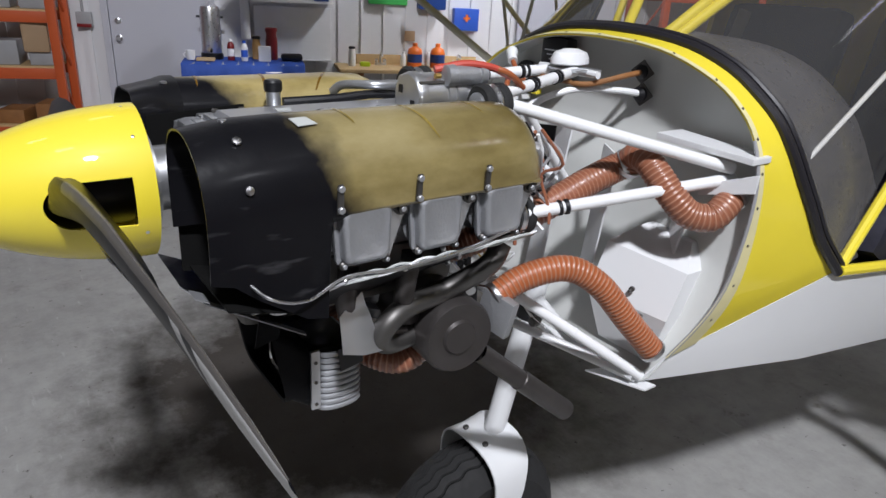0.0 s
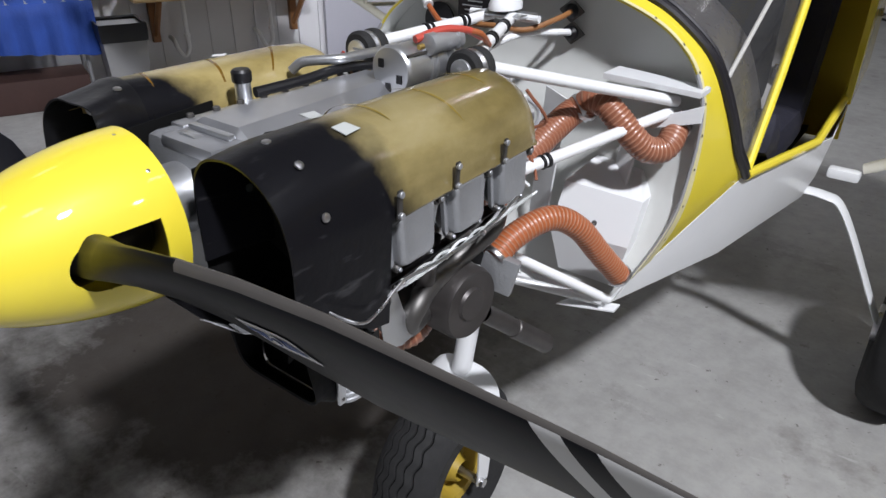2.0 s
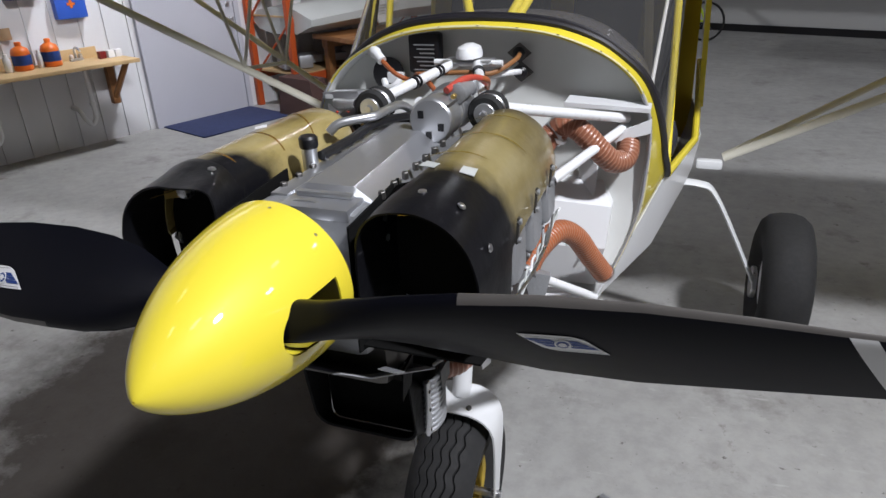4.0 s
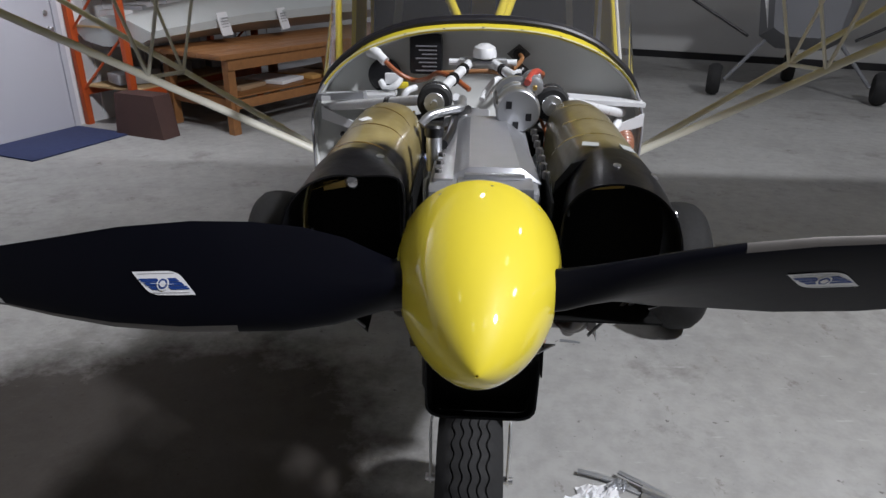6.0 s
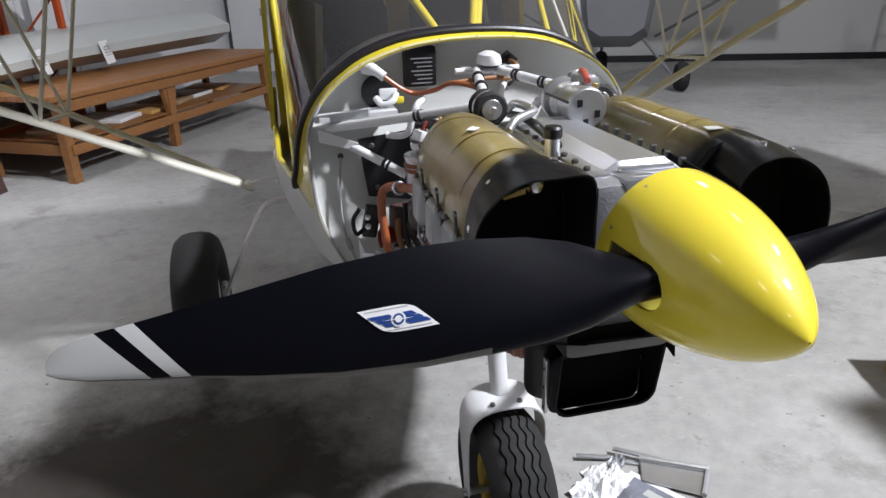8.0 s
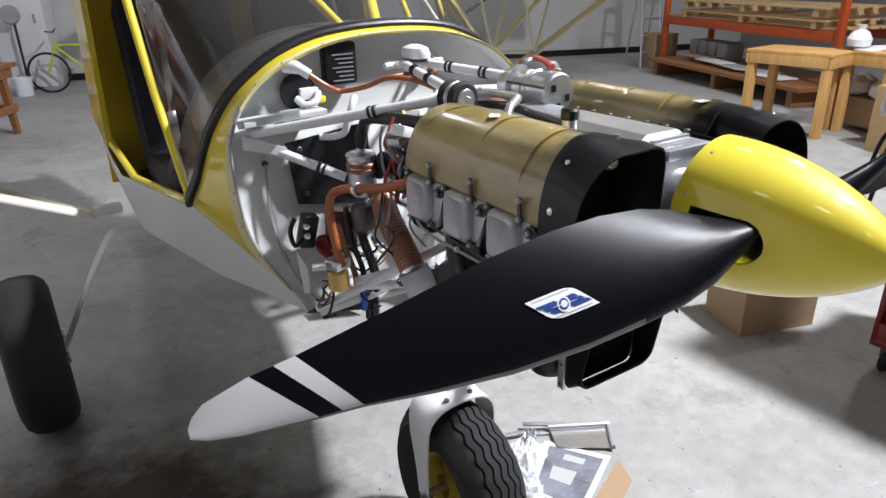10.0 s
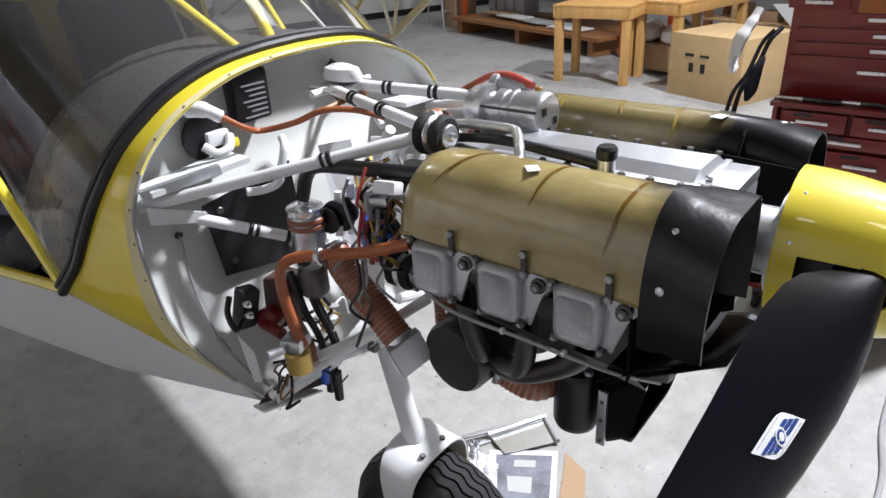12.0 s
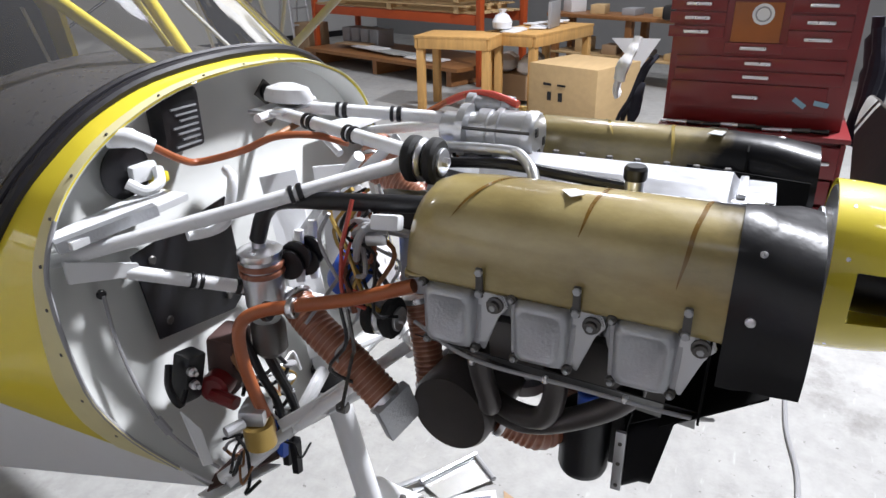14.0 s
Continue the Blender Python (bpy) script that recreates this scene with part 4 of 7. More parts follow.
for k in range(7):
    for s in (-1, 1):
        part("case_bolt", disc((0.021 + s * (0.077 if s > 0 else 0.086), 0.24 + 0.045 * k, 1.388), (0, 0, 1), 0.006, 0.012, 0.001, 6), "steel", cc)
part("sump", box((CX, 0.42, 1.12), (0.2, 0.42, 0.10), bevel=0.02), "steel", plane, "dark oil sump")
of = part("oil_filler", lathe([(0.013, 0), (0.013, 0.06)], (-0.079, 0.348, 1.365), (0, 0, 1), seg=16), "alu", plane)
part("filler_cap", lathe([(0.0145, 0), (0.016, 0.003), (0.016, 0.016), (0.013, 0.02)], (-0.079, 0.348, 1.422), (0, 0, 1), seg=16), "black", of)
st = part("starter_motor", lathe([(0.02, 0), (0.038, 0.001), (0.041, 0.004), (0.0425, 0.009), (0.0425, 0.02), (0.040, 0.022), (0.040, 0.062), (0.0425, 0.064), (0.0425, 0.072), (0.037, 0.074), (0.037, 0.082), (0.0395, 0.084), (0.0395, 0.104), (0.033, 0.107), (0.033, 0.118), (0.046, 0.122), (0.046, 0.136), (0.03, 0.14), (0.03, 0.17)], (0.068, 0.53, 1.427), (0, 1, 0), seg=44), "alu", plane, "round aluminium starter motor", smooth=30)
for dx, dz in ((-0.018, 0.012), (0.02, -0.01), (-0.004, -0.026)):
    part("vent_slot", box((0.068 + dx, 0.5305, 1.427 + dz), (0.011, 0.004, 0.014)), "black", st)
part("solenoid", lathe([(0.012, 0), (0.018, 0.003), (0.019, 0.02), (0.017, 0.022), (0.017, 0.07), (0.02, 0.072), (0.02, 0.085)], (0.10, 0.585, 1.465), (0, 1, 0), seg=22), "cast", st)
for a in (40, 160, 280):
    part("through_bolt", tube([(0.068 + 0.0425 * math.cos(radians(a)), 0.535, 1.427 + 0.0425 * math.sin(radians(a))), (0.068 + 0.0425 * math.cos(radians(a)), 0.66, 1.427 + 0.0425 * math.sin(radians(a)))], 0.003, seg=6), "steel", st)
part("terminal", disc((0.10, 0.578, 1.465), (0, -1, 0), 0.005, 0.012, 0.001, 8), "brass", st)
part("battery_lead", tube(smooth_path([(0.085, 0.575, 1.474), (0.10, 0.63, 1.484), (0.115, 0.68, 1.478), (0.12, 0.72, 1.462)], 6), 0.0068, seg=10), "red", plane, "red sleeved starter lead")
part("battery_lead_end", tube(smooth_path([(0.113, 0.68, 1.478), (0.125, 0.71, 1.468), (0.11, 0.76, 1.44)], 6), 0.006, seg=10), "orange", plane)
part("breather_pipe", tube(smooth_path([(-0.04, 0.70, 1.405), (-0.041, 0.648, 1.426), (-0.041, 0.57, 1.431), (-0.043, 0.535, 1.431), (-0.058, 0.517, 1.43), (-0.095, 0.49, 1.425), (-0.112, 0.478, 1.41)], 6), 0.0085, seg=12), "alu", plane)
part("oil_hose", tube(smooth_path([(-0.065, 0.36, 1.405), (-0.055, 0.45, 1.408), (-0.05, 0.56, 1.412), (-0.03, 0.72, 1.39)], 6), 0.0085, seg=10), "black", plane)
bm = lathe([(0.03, 0), (0.05, 0.004), (0.05, 0.012), (0.043, 0.022), (0.02, 0.028), (0.0, 0.029)], (0.004, 0.985, 1.462), (0, 0, 1), seg=28)
for v in bm.verts:
    v.co.x, v.co.z = 0.004 + 0.6 * (v.co.x - 0.004), 1.462 + 1.25 * (v.co.z - 1.462)
part("fluid_reservoir", bm, "tube_white", plane, "white domed reservoir on the mount crossbar")
part("crossbar", tube([(0.085, 0.99, 1.452), (-0.085, 0.985, 1.452)], 0.008, seg=10), MT, plane)
part("reservoir_plate", box((0.0, 0.99, 1.456), (0.12, 0.075, 0.006), bevel=0.002), "alu", plane)

# hoses
hoses = [
    ("scat_hose", [(0.222, 0.955, 1.292), (0.238, 0.952, 1.318), (0.268, 0.952, 1.318), (0.300, 0.956, 1.292), (0.330, 0.968, 1.258), (0.355, 0.99, 1.23), (0.378, 1.02, 1.225), (0.386, 1.045, 1.24), (0.382, 1.08, 1.262)], 0.026, "scat"),
    ("scat_hose", [(0.222, 0.955, 1.300), (0.205, 0.94, 1.288), (0.198, 0.88, 1.268), (0.188, 0.81, 1.238), (0.168, 0.73, 1.202), (0.13, 0.65, 1.16), (0.10, 0.60, 1.14)], 0.027, "scat"),
    ("scat_hose", [(0.225, 0.632, 1.085), (0.24, 0.69, 1.118), (0.268, 0.77, 1.130), (0.30, 0.83, 1.095), (0.33, 0.89, 1.02), (0.36, 0.952, 0.945)], 0.0235, "orange"),
    ("scat_hose", [(0.125, 0.57, 0.985), (0.125, 0.51, 0.945), (0.085, 0.465, 0.945), (0.0, 0.44, 0.962), (-0.06, 0.44, 0.970), (-0.10, 0.46, 0.972), (-0.12, 0.52, 1.0)], 0.028, "scat"),
    ("scat_hose", [(-0.165, 0.885, 1.165), (-0.185, 0.83, 1.135), (-0.195, 0.75, 1.085), (-0.20, 0.685, 1.035)], 0.0285, "scat"),
    ("scat_hose", [(-0.06, 0.70, 1.16), (-0.07, 0.68, 1.08), (-0.09, 0.66, 1.0)], 0.025, "scat")]
for nm, pts, r, mt in hoses:
    h = part(nm, tube(smooth_path(pts, 10), r, seg=20, ridge=0.0022, pitch=0.009, crest=True), [mt, "wire"], plane, "ribbed silicone air hose", smooth=80)
    for end, nxt in ((pts[0], pts[1]), (pts[-1], pts[-2])):
        part("hose_clip", lathe([(r + 0.004, 0), (r + 0.0045, 0.001), (r + 0.0045, 0.009), (r + 0.004, 0.01)], end, Vector(nxt) - Vector(end), seg=20), "zinc", h)
part("orange_hose", tube(smooth_path([(-0.235, 0.61, 1.28), (-0.245, 0.70, 1.245), (-0.262, 0.78, 1.225), (-0.285, 0.855, 1.208), (-0.302, 0.882, 1.185), (-0.305, 0.885, 1.13), (-0.30, 0.875, 1.06), (-0.295, 0.865, 1.015)], 8), 0.0105, seg=14), "orange", plane, "smooth orange silicone hose")

# exhaust
part("muffler", lathe([(0.0, 0), (0.03, 0.0), (0.034, 0.006), (0.048, 0.008), (0.066, 0.002), (0.071, 0.012), (0.071, 0.40), (0.066, 0.41), (0.03, 0.405), (0.0, 0.405)], (0.235, 0.555, 1.025), (-1, 0.082, -0.012), seg=44), "exhaust", plane, "round steel muffler with pressed end cap")
part("tail_pipe", lathe([(0.0195, 0), (0.0195, 0.13), (0.022, 0.132), (0.022, 0.30), (0.019, 0.30), (0.019, 0.2)], (0.222, 0.61, 0.975), Vector((0.257, 0.865, 0.757)) - Vector((0.222, 0.61, 0.975)), seg=22, cap=False), "exhaust", plane, "heat-browned tail pipe")
for s, pts in ((1, [(0.2, 0.35, 1.20), (0.2, 0.345, 1.13), (0.185, 0.38, 1.06), (0.17, 0.47, 1.03)]), (1, [(0.21, 0.46, 1.20), (0.205, 0.45, 1.12), (0.18, 0.47, 1.07), (0.15, 0.52, 1.05)]),
               (-1, [(-0.2, 0.53, 1.21), (-0.205, 0.52, 1.15), (-0.19, 0.51, 1.08), (-0.15, 0.53, 1.05)]), (-1, [(-0.205, 0.41, 1.21), (-0.21, 0.405, 1.14), (-0.198, 0.425, 1.085), (-0.165, 0.48, 1.055), (-0.13, 0.53, 1.045)]), (-1, [(-0.205, 0.30, 1.20), (-0.205, 0.305, 1.165), (-0.20, 0.34, 1.125), (-0.19, 0.41, 1.075), (-0.165, 0.47, 1.04), (-0.13, 0.52, 1.02)])):
    part("exhaust_pipe", tube(smooth_path(pts, 8), 0.0175, seg=16), "exhaust", plane)
part("exhaust_pipe", tube(smooth_path([(0.225, 0.64, 1.19), (0.226, 0.612, 1.153), (0.195, 0.545, 1.108), (0.205, 0.46, 1.10), (0.212, 0.42, 1.085), (0.205, 0.405, 1.055), (0.185, 0.44, 1.025), (0.163, 0.517, 1.019)], 8), 0.0195, seg=18), "steel", plane, "bright bent steel exhaust pipe")
part("heat_shroud_end", box((0.238, 0.632, 1.06), (0.07, 0.02, 0.075), (0, 12, 14), 0.003), "cast", plane)
part("heat_shroud_end", box((-0.20, 0.668, 1.02), (0.07, 0.018, 0.075), (0, -20, -20), 0.003), "cast", plane)
hsd = loft([[(0.212, 0.367, 1.152), (0.216, 0.325, 1.118), (0.222, 0.328, 1.053)], [(0.214, 0.372, 1.13), (0.222, 0.35, 1.09), (0.226, 0.365, 1.043)], [(0.198, 0.39, 1.10), (0.212, 0.395, 1.068), (0.216, 0.406, 1.035)]], closed=False)
part("heat_shield", thicken(hsd, 0.0015), "alu", plane, "bent bright heat shield", smooth=60)

# air box and oil cooler under the engine
def rounded(x0, x1, z0, z1, r, y_at):
    """A rounded rectangle, its depth given by a rule of height."""
    out = []
    for cx, cz, a0 in ((x1 - r, z1 - r, 0), (x0 + r, z1 - r, 90), (x0 + r, z0 + r, 180), (x1 - r, z0 + r, 270)):
        for k in range(5):
            a = radians(a0 + 22.5 * k)
            x, z = cx + r * math.cos(a), cz + r * math.sin(a)
            out.append((x, y_at(z), z))
    return out


sc_out = [rounded(-0.088, 0.116, 0.905, 1.085, 0.032, lambda z: 0.275 - 0.17 * (z - 0.905)), rounded(-0.084, 0.112, 0.902, 1.05, 0.028, lambda z: 0.292 - 0.12 * (z - 0.905)), rounded(-0.082, 0.112, 0.885, 1.012, 0.02, lambda z: 0.318),
          rounded(-0.078, 0.106, 0.892, 1.006, 0.02, lambda z: 0.316), rounded(-0.08, 0.108, 0.91, 1.044, 0.026, lambda z: 0.294 - 0.12 * (z - 0.905)), rounded(-0.084, 0.112, 0.91, 1.08, 0.03, lambda z: 0.277 - 0.17 * (z - 0.905))]
ab = part("air_scoop", loft(sc_out + sc_out[:1]), "scoop_black", plane, "black plastic air scoop below the propeller", smooth=40)
# added black plate, standing for the dark depth of the scoop
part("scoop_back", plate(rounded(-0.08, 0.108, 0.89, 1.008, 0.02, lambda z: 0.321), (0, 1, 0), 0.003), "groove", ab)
part("scoop_ear", plate([(0.113, 0.232, 1.095), (0.113, 0.222, 1.04), (0.113, 0.262, 1.05), (0.113, 0.278, 1.10)], (1, 0, 0), 0.003), "scoop_black", ab)
oc = part("oil_cooler", box((0.045, 0.372, 0.94), (0.125, 0.085, 0.124), bevel=0.008), "black", plane, "black oil cooler with bright cooling fins")
for k in range(10):
    z = 0.884 + 0.0122 * k
    part("fin", tube(smooth_path([(0.0, 0.337, z), (0.095, 0.336, z), (0.118, 0.343, z), (0.125, 0.375, z), (0.118, 0.408, z), (0.095, 0.416, z), (0.0, 0.416, z)], 4), 0.0048, seg=8), "cast", oc)
for x in (-0.085, 0.118):
    st2 = part("cooler_strap", box((x, 0.326, 0.948), (0.007, 0.017, 0.118), bevel=0.0015), "alu", oc)
    for z in (0.90, 0.945, 0.985):
        part("rivet", disc((x + (0.0035 if x > 0 else -0.0035), 0.326, z), (x, 0, 0), 0.0035, 0.0015, seg=8), "steel", st2)
of2 = part("oil_filter", lathe([(0.03, 0), (0.038, 0.004), (0.041, 0.012)] + [(0.0418 - 0.0004 * (k % 2), 0.016 + 0.0045 * k) for k in range(24)] + [(0.038, 0.128), (0.02, 0.131)], (-0.062, 0.388, 0.893), (0, 0, 1), seg=36), "black", plane, "black ribbed canister oil filter", smooth=25)
part("filter_neck", disc((-0.062, 0.388, 1.02), (0, 0, 1), 0.017, 0.03, 0.003), "blue_paint", of2)
part("bolt_head", disc((-0.075, 0.36, 1.022), (0, 0, 1), 0.009, 0.008, 0.001, 6), "cast", of2)
part("cooler_plate", plate([(0.128, 0.365, 1.004), (0.128, 0.415, 1.004), (0.128, 0.415, 0.966), (0.128, 0.37, 0.958)], (1, 0, 0), 0.002), "black", oc)
part("under_tray", plate([(-0.10, 0.132, 1.150), (0.05, 0.132, 1.145), (0.085, 0.165, 1.128), (0.13, 0.305, 1.058), (-0.12, 0.31, 1.055)], (0, 0.5, -1), 0.003), "duct_black", plane, "black sheet tray under the engine")
part("tray_flange", thicken(loft([[(0.047, 0.130, 1.146), (0.082, 0.163, 1.129), (0.128, 0.303, 1.059)], [(0.058, 0.130, 1.150), (0.097, 0.157, 1.130), (0.145, 0.300, 1.060)]], closed=False), 0.002), "cast", plane, "bent grey metal flange of the tray", smooth=20)

# nose gear
ng = part("nose_strut", tube([(0.0, 0.975, 0.98), (0.0, 0.94, 0.83), (0.0, 0.872, 0.553)], 0.027, seg=22), "white", plane, "white nose gear leg")


def fork():
    """A pressed sheet arch over the tyre, its legs narrowing to the axle."""
    spine = [(-0.117, 0.25, 0.024), (-0.118, 0.32, 0.028), (-0.119, 0.40, 0.038)]
    for k in range(13):
        a = math.pi * k / 12
        e = lambda q: math.copysign(abs(q) ** 0.75, q)
        spine.append((-0.119 * e(math.cos(a)), 0.445 + 0.112 * e(math.sin(a)), 0.046 + 0.016 * math.sin(a)))
    spine += [(0.119, 0.40, 0.038), (0.118, 0.32, 0.028), (0.117, 0.25, 0.024)]
    bm = bmesh.new()
    rows = [[(x, 0.827 + 0.02 * min(1, max(0, (z - 0.3) / 0.25)) + h * v, z + 0.012 * (v > 0) * (z > 0.45)) for v in (-1, -0.92, 0, 0.92, 1)] for x, z, h in spine]
    add_loft(bm, rows, closed=False)
    return thicken(bm, 0.005)


part("fork", fork(), "white", ng, "white painted wheel fork", smooth=50)
for x in (-0.04, 0.04):
    part("fork_bolt", disc((x, 0.812, 0.555), (0, -0.25, 1), 0.008, 0.008, 0.002, 10), "steel", ng)


def wheel(c, R, w, parent, rim_mat, tread=True):
    prof = [(R * 0.40, -w * 0.30), (R * 0.55, -w * 0.44), (R * 0.78, -w * 0.5), (R * 0.9, -w * 0.44), (R * 0.975, -w * 0.3), (R, -w * 0.12), (R, w * 0.12), (R * 0.975, w * 0.3), (R * 0.9, w * 0.44), (R * 0.78, w * 0.5), (R * 0.55, w * 0.44), (R * 0.40, w * 0.30)]
    wh = part("wheel", lathe([(R * 0.30, -w * 0.04), (R * 0.345, -w * 0.27), (R * 0.40, -w * 0.30), (R * 0.41, -w * 0.28), (R * 0.41, w * 0.28), (R * 0.40, w * 0.30), (R * 0.345, w * 0.27), (R * 0.30, w * 0.04)], c, (1, 0, 0), seg=40, cap=False), rim_mat, parent, "painted wheel rim")
    ty = bmesh.new()
    if tread:
        # tread with zigzag grooves sunk into it
        cols = [(-0.37, 0)]
        for gx in (-0.26, -0.13, 0.0, 0.13, 0.26):
            cols += [(gx - 0.055, 0), (gx - 0.017, 0), (gx - 0.010, 1), (gx + 0.010, 1), (gx + 0.017, 0)]
        cols += [(0.32, 0), (0.37, 0)]
        side = [p for p in prof if p[0] < R * 0.88]
        row0 = [(q[1] / w, q[0], 0) for q in side if q[1] < 0] + [(x, R * (1 - 0.95 * abs(x) ** 2.3) - (0.005 if gv else 0), gv) for x, gv in cols] + [(q[1] / w, q[0], 0) for q in side if q[1] > 0]
        secs = []
        for k in range(192):
            a = 2 * math.pi * k / 192
            zig = 0.0045 * math.sin(a * 27)
            secs.append([(c[0] + x * w + (zig if abs(x) < 0.3 else 0), c[1] + r * math.cos(a), c[2] + r * math.sin(a)) for x, r, gv in row0])
        secs.append(secs[0])
        add_loft(ty, secs, closed=False, pick=lambda i, k: 1 if row0[k][2] and row0[k + 1][2] else 0)
        bmesh.ops.remove_doubles(ty, verts=ty.verts, dist=1e-5)
    else:
        add_lathe(ty, prof, c, (1, 0, 0), seg=72, cap=False)
    part("tyre", ty, ["rubber", "groove"], wh, "black rubber tyre", smooth=35)
    part("hub_cap", lathe([(R * 0.305, -w * 0.02), (R * 0.18, -w * 0.03), (R * 0.13, -w * 0.30), (R * 0.12, w * 0.30), (R * 0.2, w * 0.05), (R * 0.305, w * 0.04)], c, (1, 0, 0), seg=28), rim_mat, wh)
    return wh


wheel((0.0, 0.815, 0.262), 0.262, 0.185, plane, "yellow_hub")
part("axle", tube([(-0.13, 0.815, 0.262), (0.13, 0.815, 0.262)], 0.012, seg=12), "zinc", plane)

# main gear
for s in (1, -1):
    way = [Vector(p) for p in smooth_path([(s * 0.45, 2.12, 0.80), (s * 0.60, 2.13, 0.80), (s * 0.68, 2.15, 0.74), (s * 0.84, 2.22, 0.42), (s * 0.88, 2.26, 0.33)], 6)]
    rows = []
    for k, p in enumerate(way):
        d = (way[min(k + 1, len(way) - 1)] - way[max(k - 1, 0)]).normalized()
        across = d.cross(V(0, 1, 0)).normalized()
        rows.append([tuple(p + V(0, 0.036, 0) * math.cos(a * math.pi / 7) + across * 0.009 * math.sin(a * math.pi / 7)) for a in range(14)])
    part("gear_leg", loft(rows, caps=True), "white", plane, "white spring main gear leg")
    wheel((s * 0.985, 2.29, 0.312), 0.312, 0.20, plane, "white", tread=False)
    part("brake", disc((s * 0.875, 2.29, 0.312), (s, 0, 0), 0.07, 0.02, 0.003), "zinc", plane)
    part("strut_fitting", box((s * 0.635, 2.19, 0.865), (0.10, 0.05, 0.036), (0, 0, 0), 0.012), "white", plane)
    # wing struts, rising outward, with jury struts
    lift = (0.89, 2.05, 1.97) if s > 0 else (0.845, 1.92, 1.83)
    root = V(s * 0.685, 2.205, lift[0])
    ends = (V(s * 2.8, 1.99 if s > 0 else 1.77, lift[1]), V(s * 2.8, 3.0 if s > 0 else 2.79, lift[2]))
    for q, r in zip(ends, (0.0185, 0.0145)):
        part("wing_strut", tube([root + V(0, 0.02 * (r < 0.016), 0), q], r, seg=14, flat=0.5), "strut", plane, "white painted streamlined wing strut")
    a, b = root.lerp(ends[0], 0.34), root.lerp(ends[1], 0.34)
    part("jury_strut", tube([a, b], 0.009, seg=8), "strut", plane)
    for c in (a, b):
        for dx in (-0.22, 0.24):
            part("jury_strut", tube([c, (c.x + s * dx, c.y, 2.0)], 0.008, seg=8), "strut", plane)

# cabin
for s in (1, -1):
    post = [(0.477, 1.395, 1.075), (0.466, 1.60, 1.285), (0.45, 1.87, 1.65), (0.438, 2.09, 1.95)] if s > 0 else [(-0.500, 1.395, 1.08), (-0.499, 1.635, 1.34), (-0.513, 1.755, 1.65), (-0.529, 1.86, 1.95)]
    part("door_post", tube(post, 0.0125, seg=10), "yellow", plane, "yellow windscreen post")
    part("door_sill", tube([(s * 0.49 - 0.008, 1.39, 1.078), (s * 0.56, 1.9, 1.04), (s * 0.565, 2.25, 1.09), (s * 0.56, 2.6, 1.2)], 0.013, seg=10), "yellow", plane)
    part("rear_post", plate([(s * 0.565, 2.25, 1.08), (s * 0.56, 2.55, 1.15), (s * 0.53, 2.6, 1.95), (s * 0.53, 2.35, 1.95)], (s, 0, 0), 0.02), "yellow", plane)
rear = part("cabin_back", plate([(-0.55, 2.62, 0.85), (0.55, 2.62, 0.85), (0.53, 2.62, 1.95), (-0.53, 2.62, 1.95)], (0, 1, 0), 0.02), "fabric_yellow", plane, "dull yellow cabin back lining")
part("cabin_floor", box((0, 2.05, 0.88), (0.88, 1.1, 0.02)), "seat", plane)
for s in (1, -1):
    part("seat", box((s * 0.26, 2.25, 1.28), (0.42, 0.13, 0.66), (-14, 0, 0), 0.05), "seat", plane, "dark navy padded pilot seat")
    part("seat", box((s * 0.26, 1.98, 1.0), (0.42, 0.5, 0.14), (0, 0, 0), 0.05), "seat", plane, "dark navy padded pilot seat")
    part("seat_bolster", box((s * 0.44, 1.66, 1.09), (0.10, 0.30, 0.13), (-24, 0, s * 6), 0.045), "seat", plane, "black padded bolster inside the door")
    part("seat_belt", tube(smooth_path([(s * 0.34, 2.17, 1.58), (s * 0.36, 2.10, 1.35), (s * 0.38, 2.0, 1.12), (s * 0.36, 1.85, 1.09)], 6), 0.022, seg=8, flat=0.15), "grey", plane)
    part("belt_buckle", box((s * 0.385, 2.02, 1.2), (0.03, 0.03, 0.05), (-20, 0, 0), 0.005), "zinc", plane)
part("dashboard", loft([[(p[0] * k, p[1] + dy, p[2] - dz) for p in back] for k, dy, dz in ((0.978, 0.02, 0.012), (0.968, 0.10, 0.004), (0.955, 0.22, -0.004), (0.94, 0.36, 0.008), (0.92, 0.40, 0.035), (0.87, 0.1, 0.075))], closed=False), "hood", plane, "black padded glare shield hood")
wing = part("wing", loft([[(x, y, z) for y, z in ((1.55, 2.02), (1.65, 2.11), (1.95, 2.16), (2.5, 2.10), (2.95, 2.02), (2.5, 1.99), (1.95, 1.96), (1.65, 1.97))] for x in (-4.2, -0.5, 0.5, 4.2)], closed=True, caps=True), "yellow_dull", plane, "yellow high wing over the cabin")
WS0 = back
ws1 = []
for p in back:
    k = p[0] / 0.5
    ws1.append((p[0] * 1.0, 1.80 - 0.06 * (1 - k * k), 1.93 + 0.02 * (1 - k * k)))
scr = loft(sheet(WS0, ws1, 5), closed=False)
part("windscreen", scr, "screen", plane, "tinted clear plastic windscreen", smooth=60).visible_shadow = False
# white tube paints the glint on the sheet's bent port edge
part("screen_glint", tube([(0.412, 1.205, 1.275), (0.43, 1.62, 1.58), (0.458, 2.04, 1.90)], 0.0055, seg=8), "tube_white", plane, "white line for the glint along the windscreen's edge")
for a, b in (((-0.066, 1.231, 1.52), (-0.30, 1.70, 1.95)), ((0.035, 1.24, 1.52), (0.20, 1.75, 1.95)), ((0.05, 1.255, 1.515), (0.235, 1.80, 1.95))):
    part("cabane_tube", tube([a, b], 0.0135, seg=12), "yellow", plane)

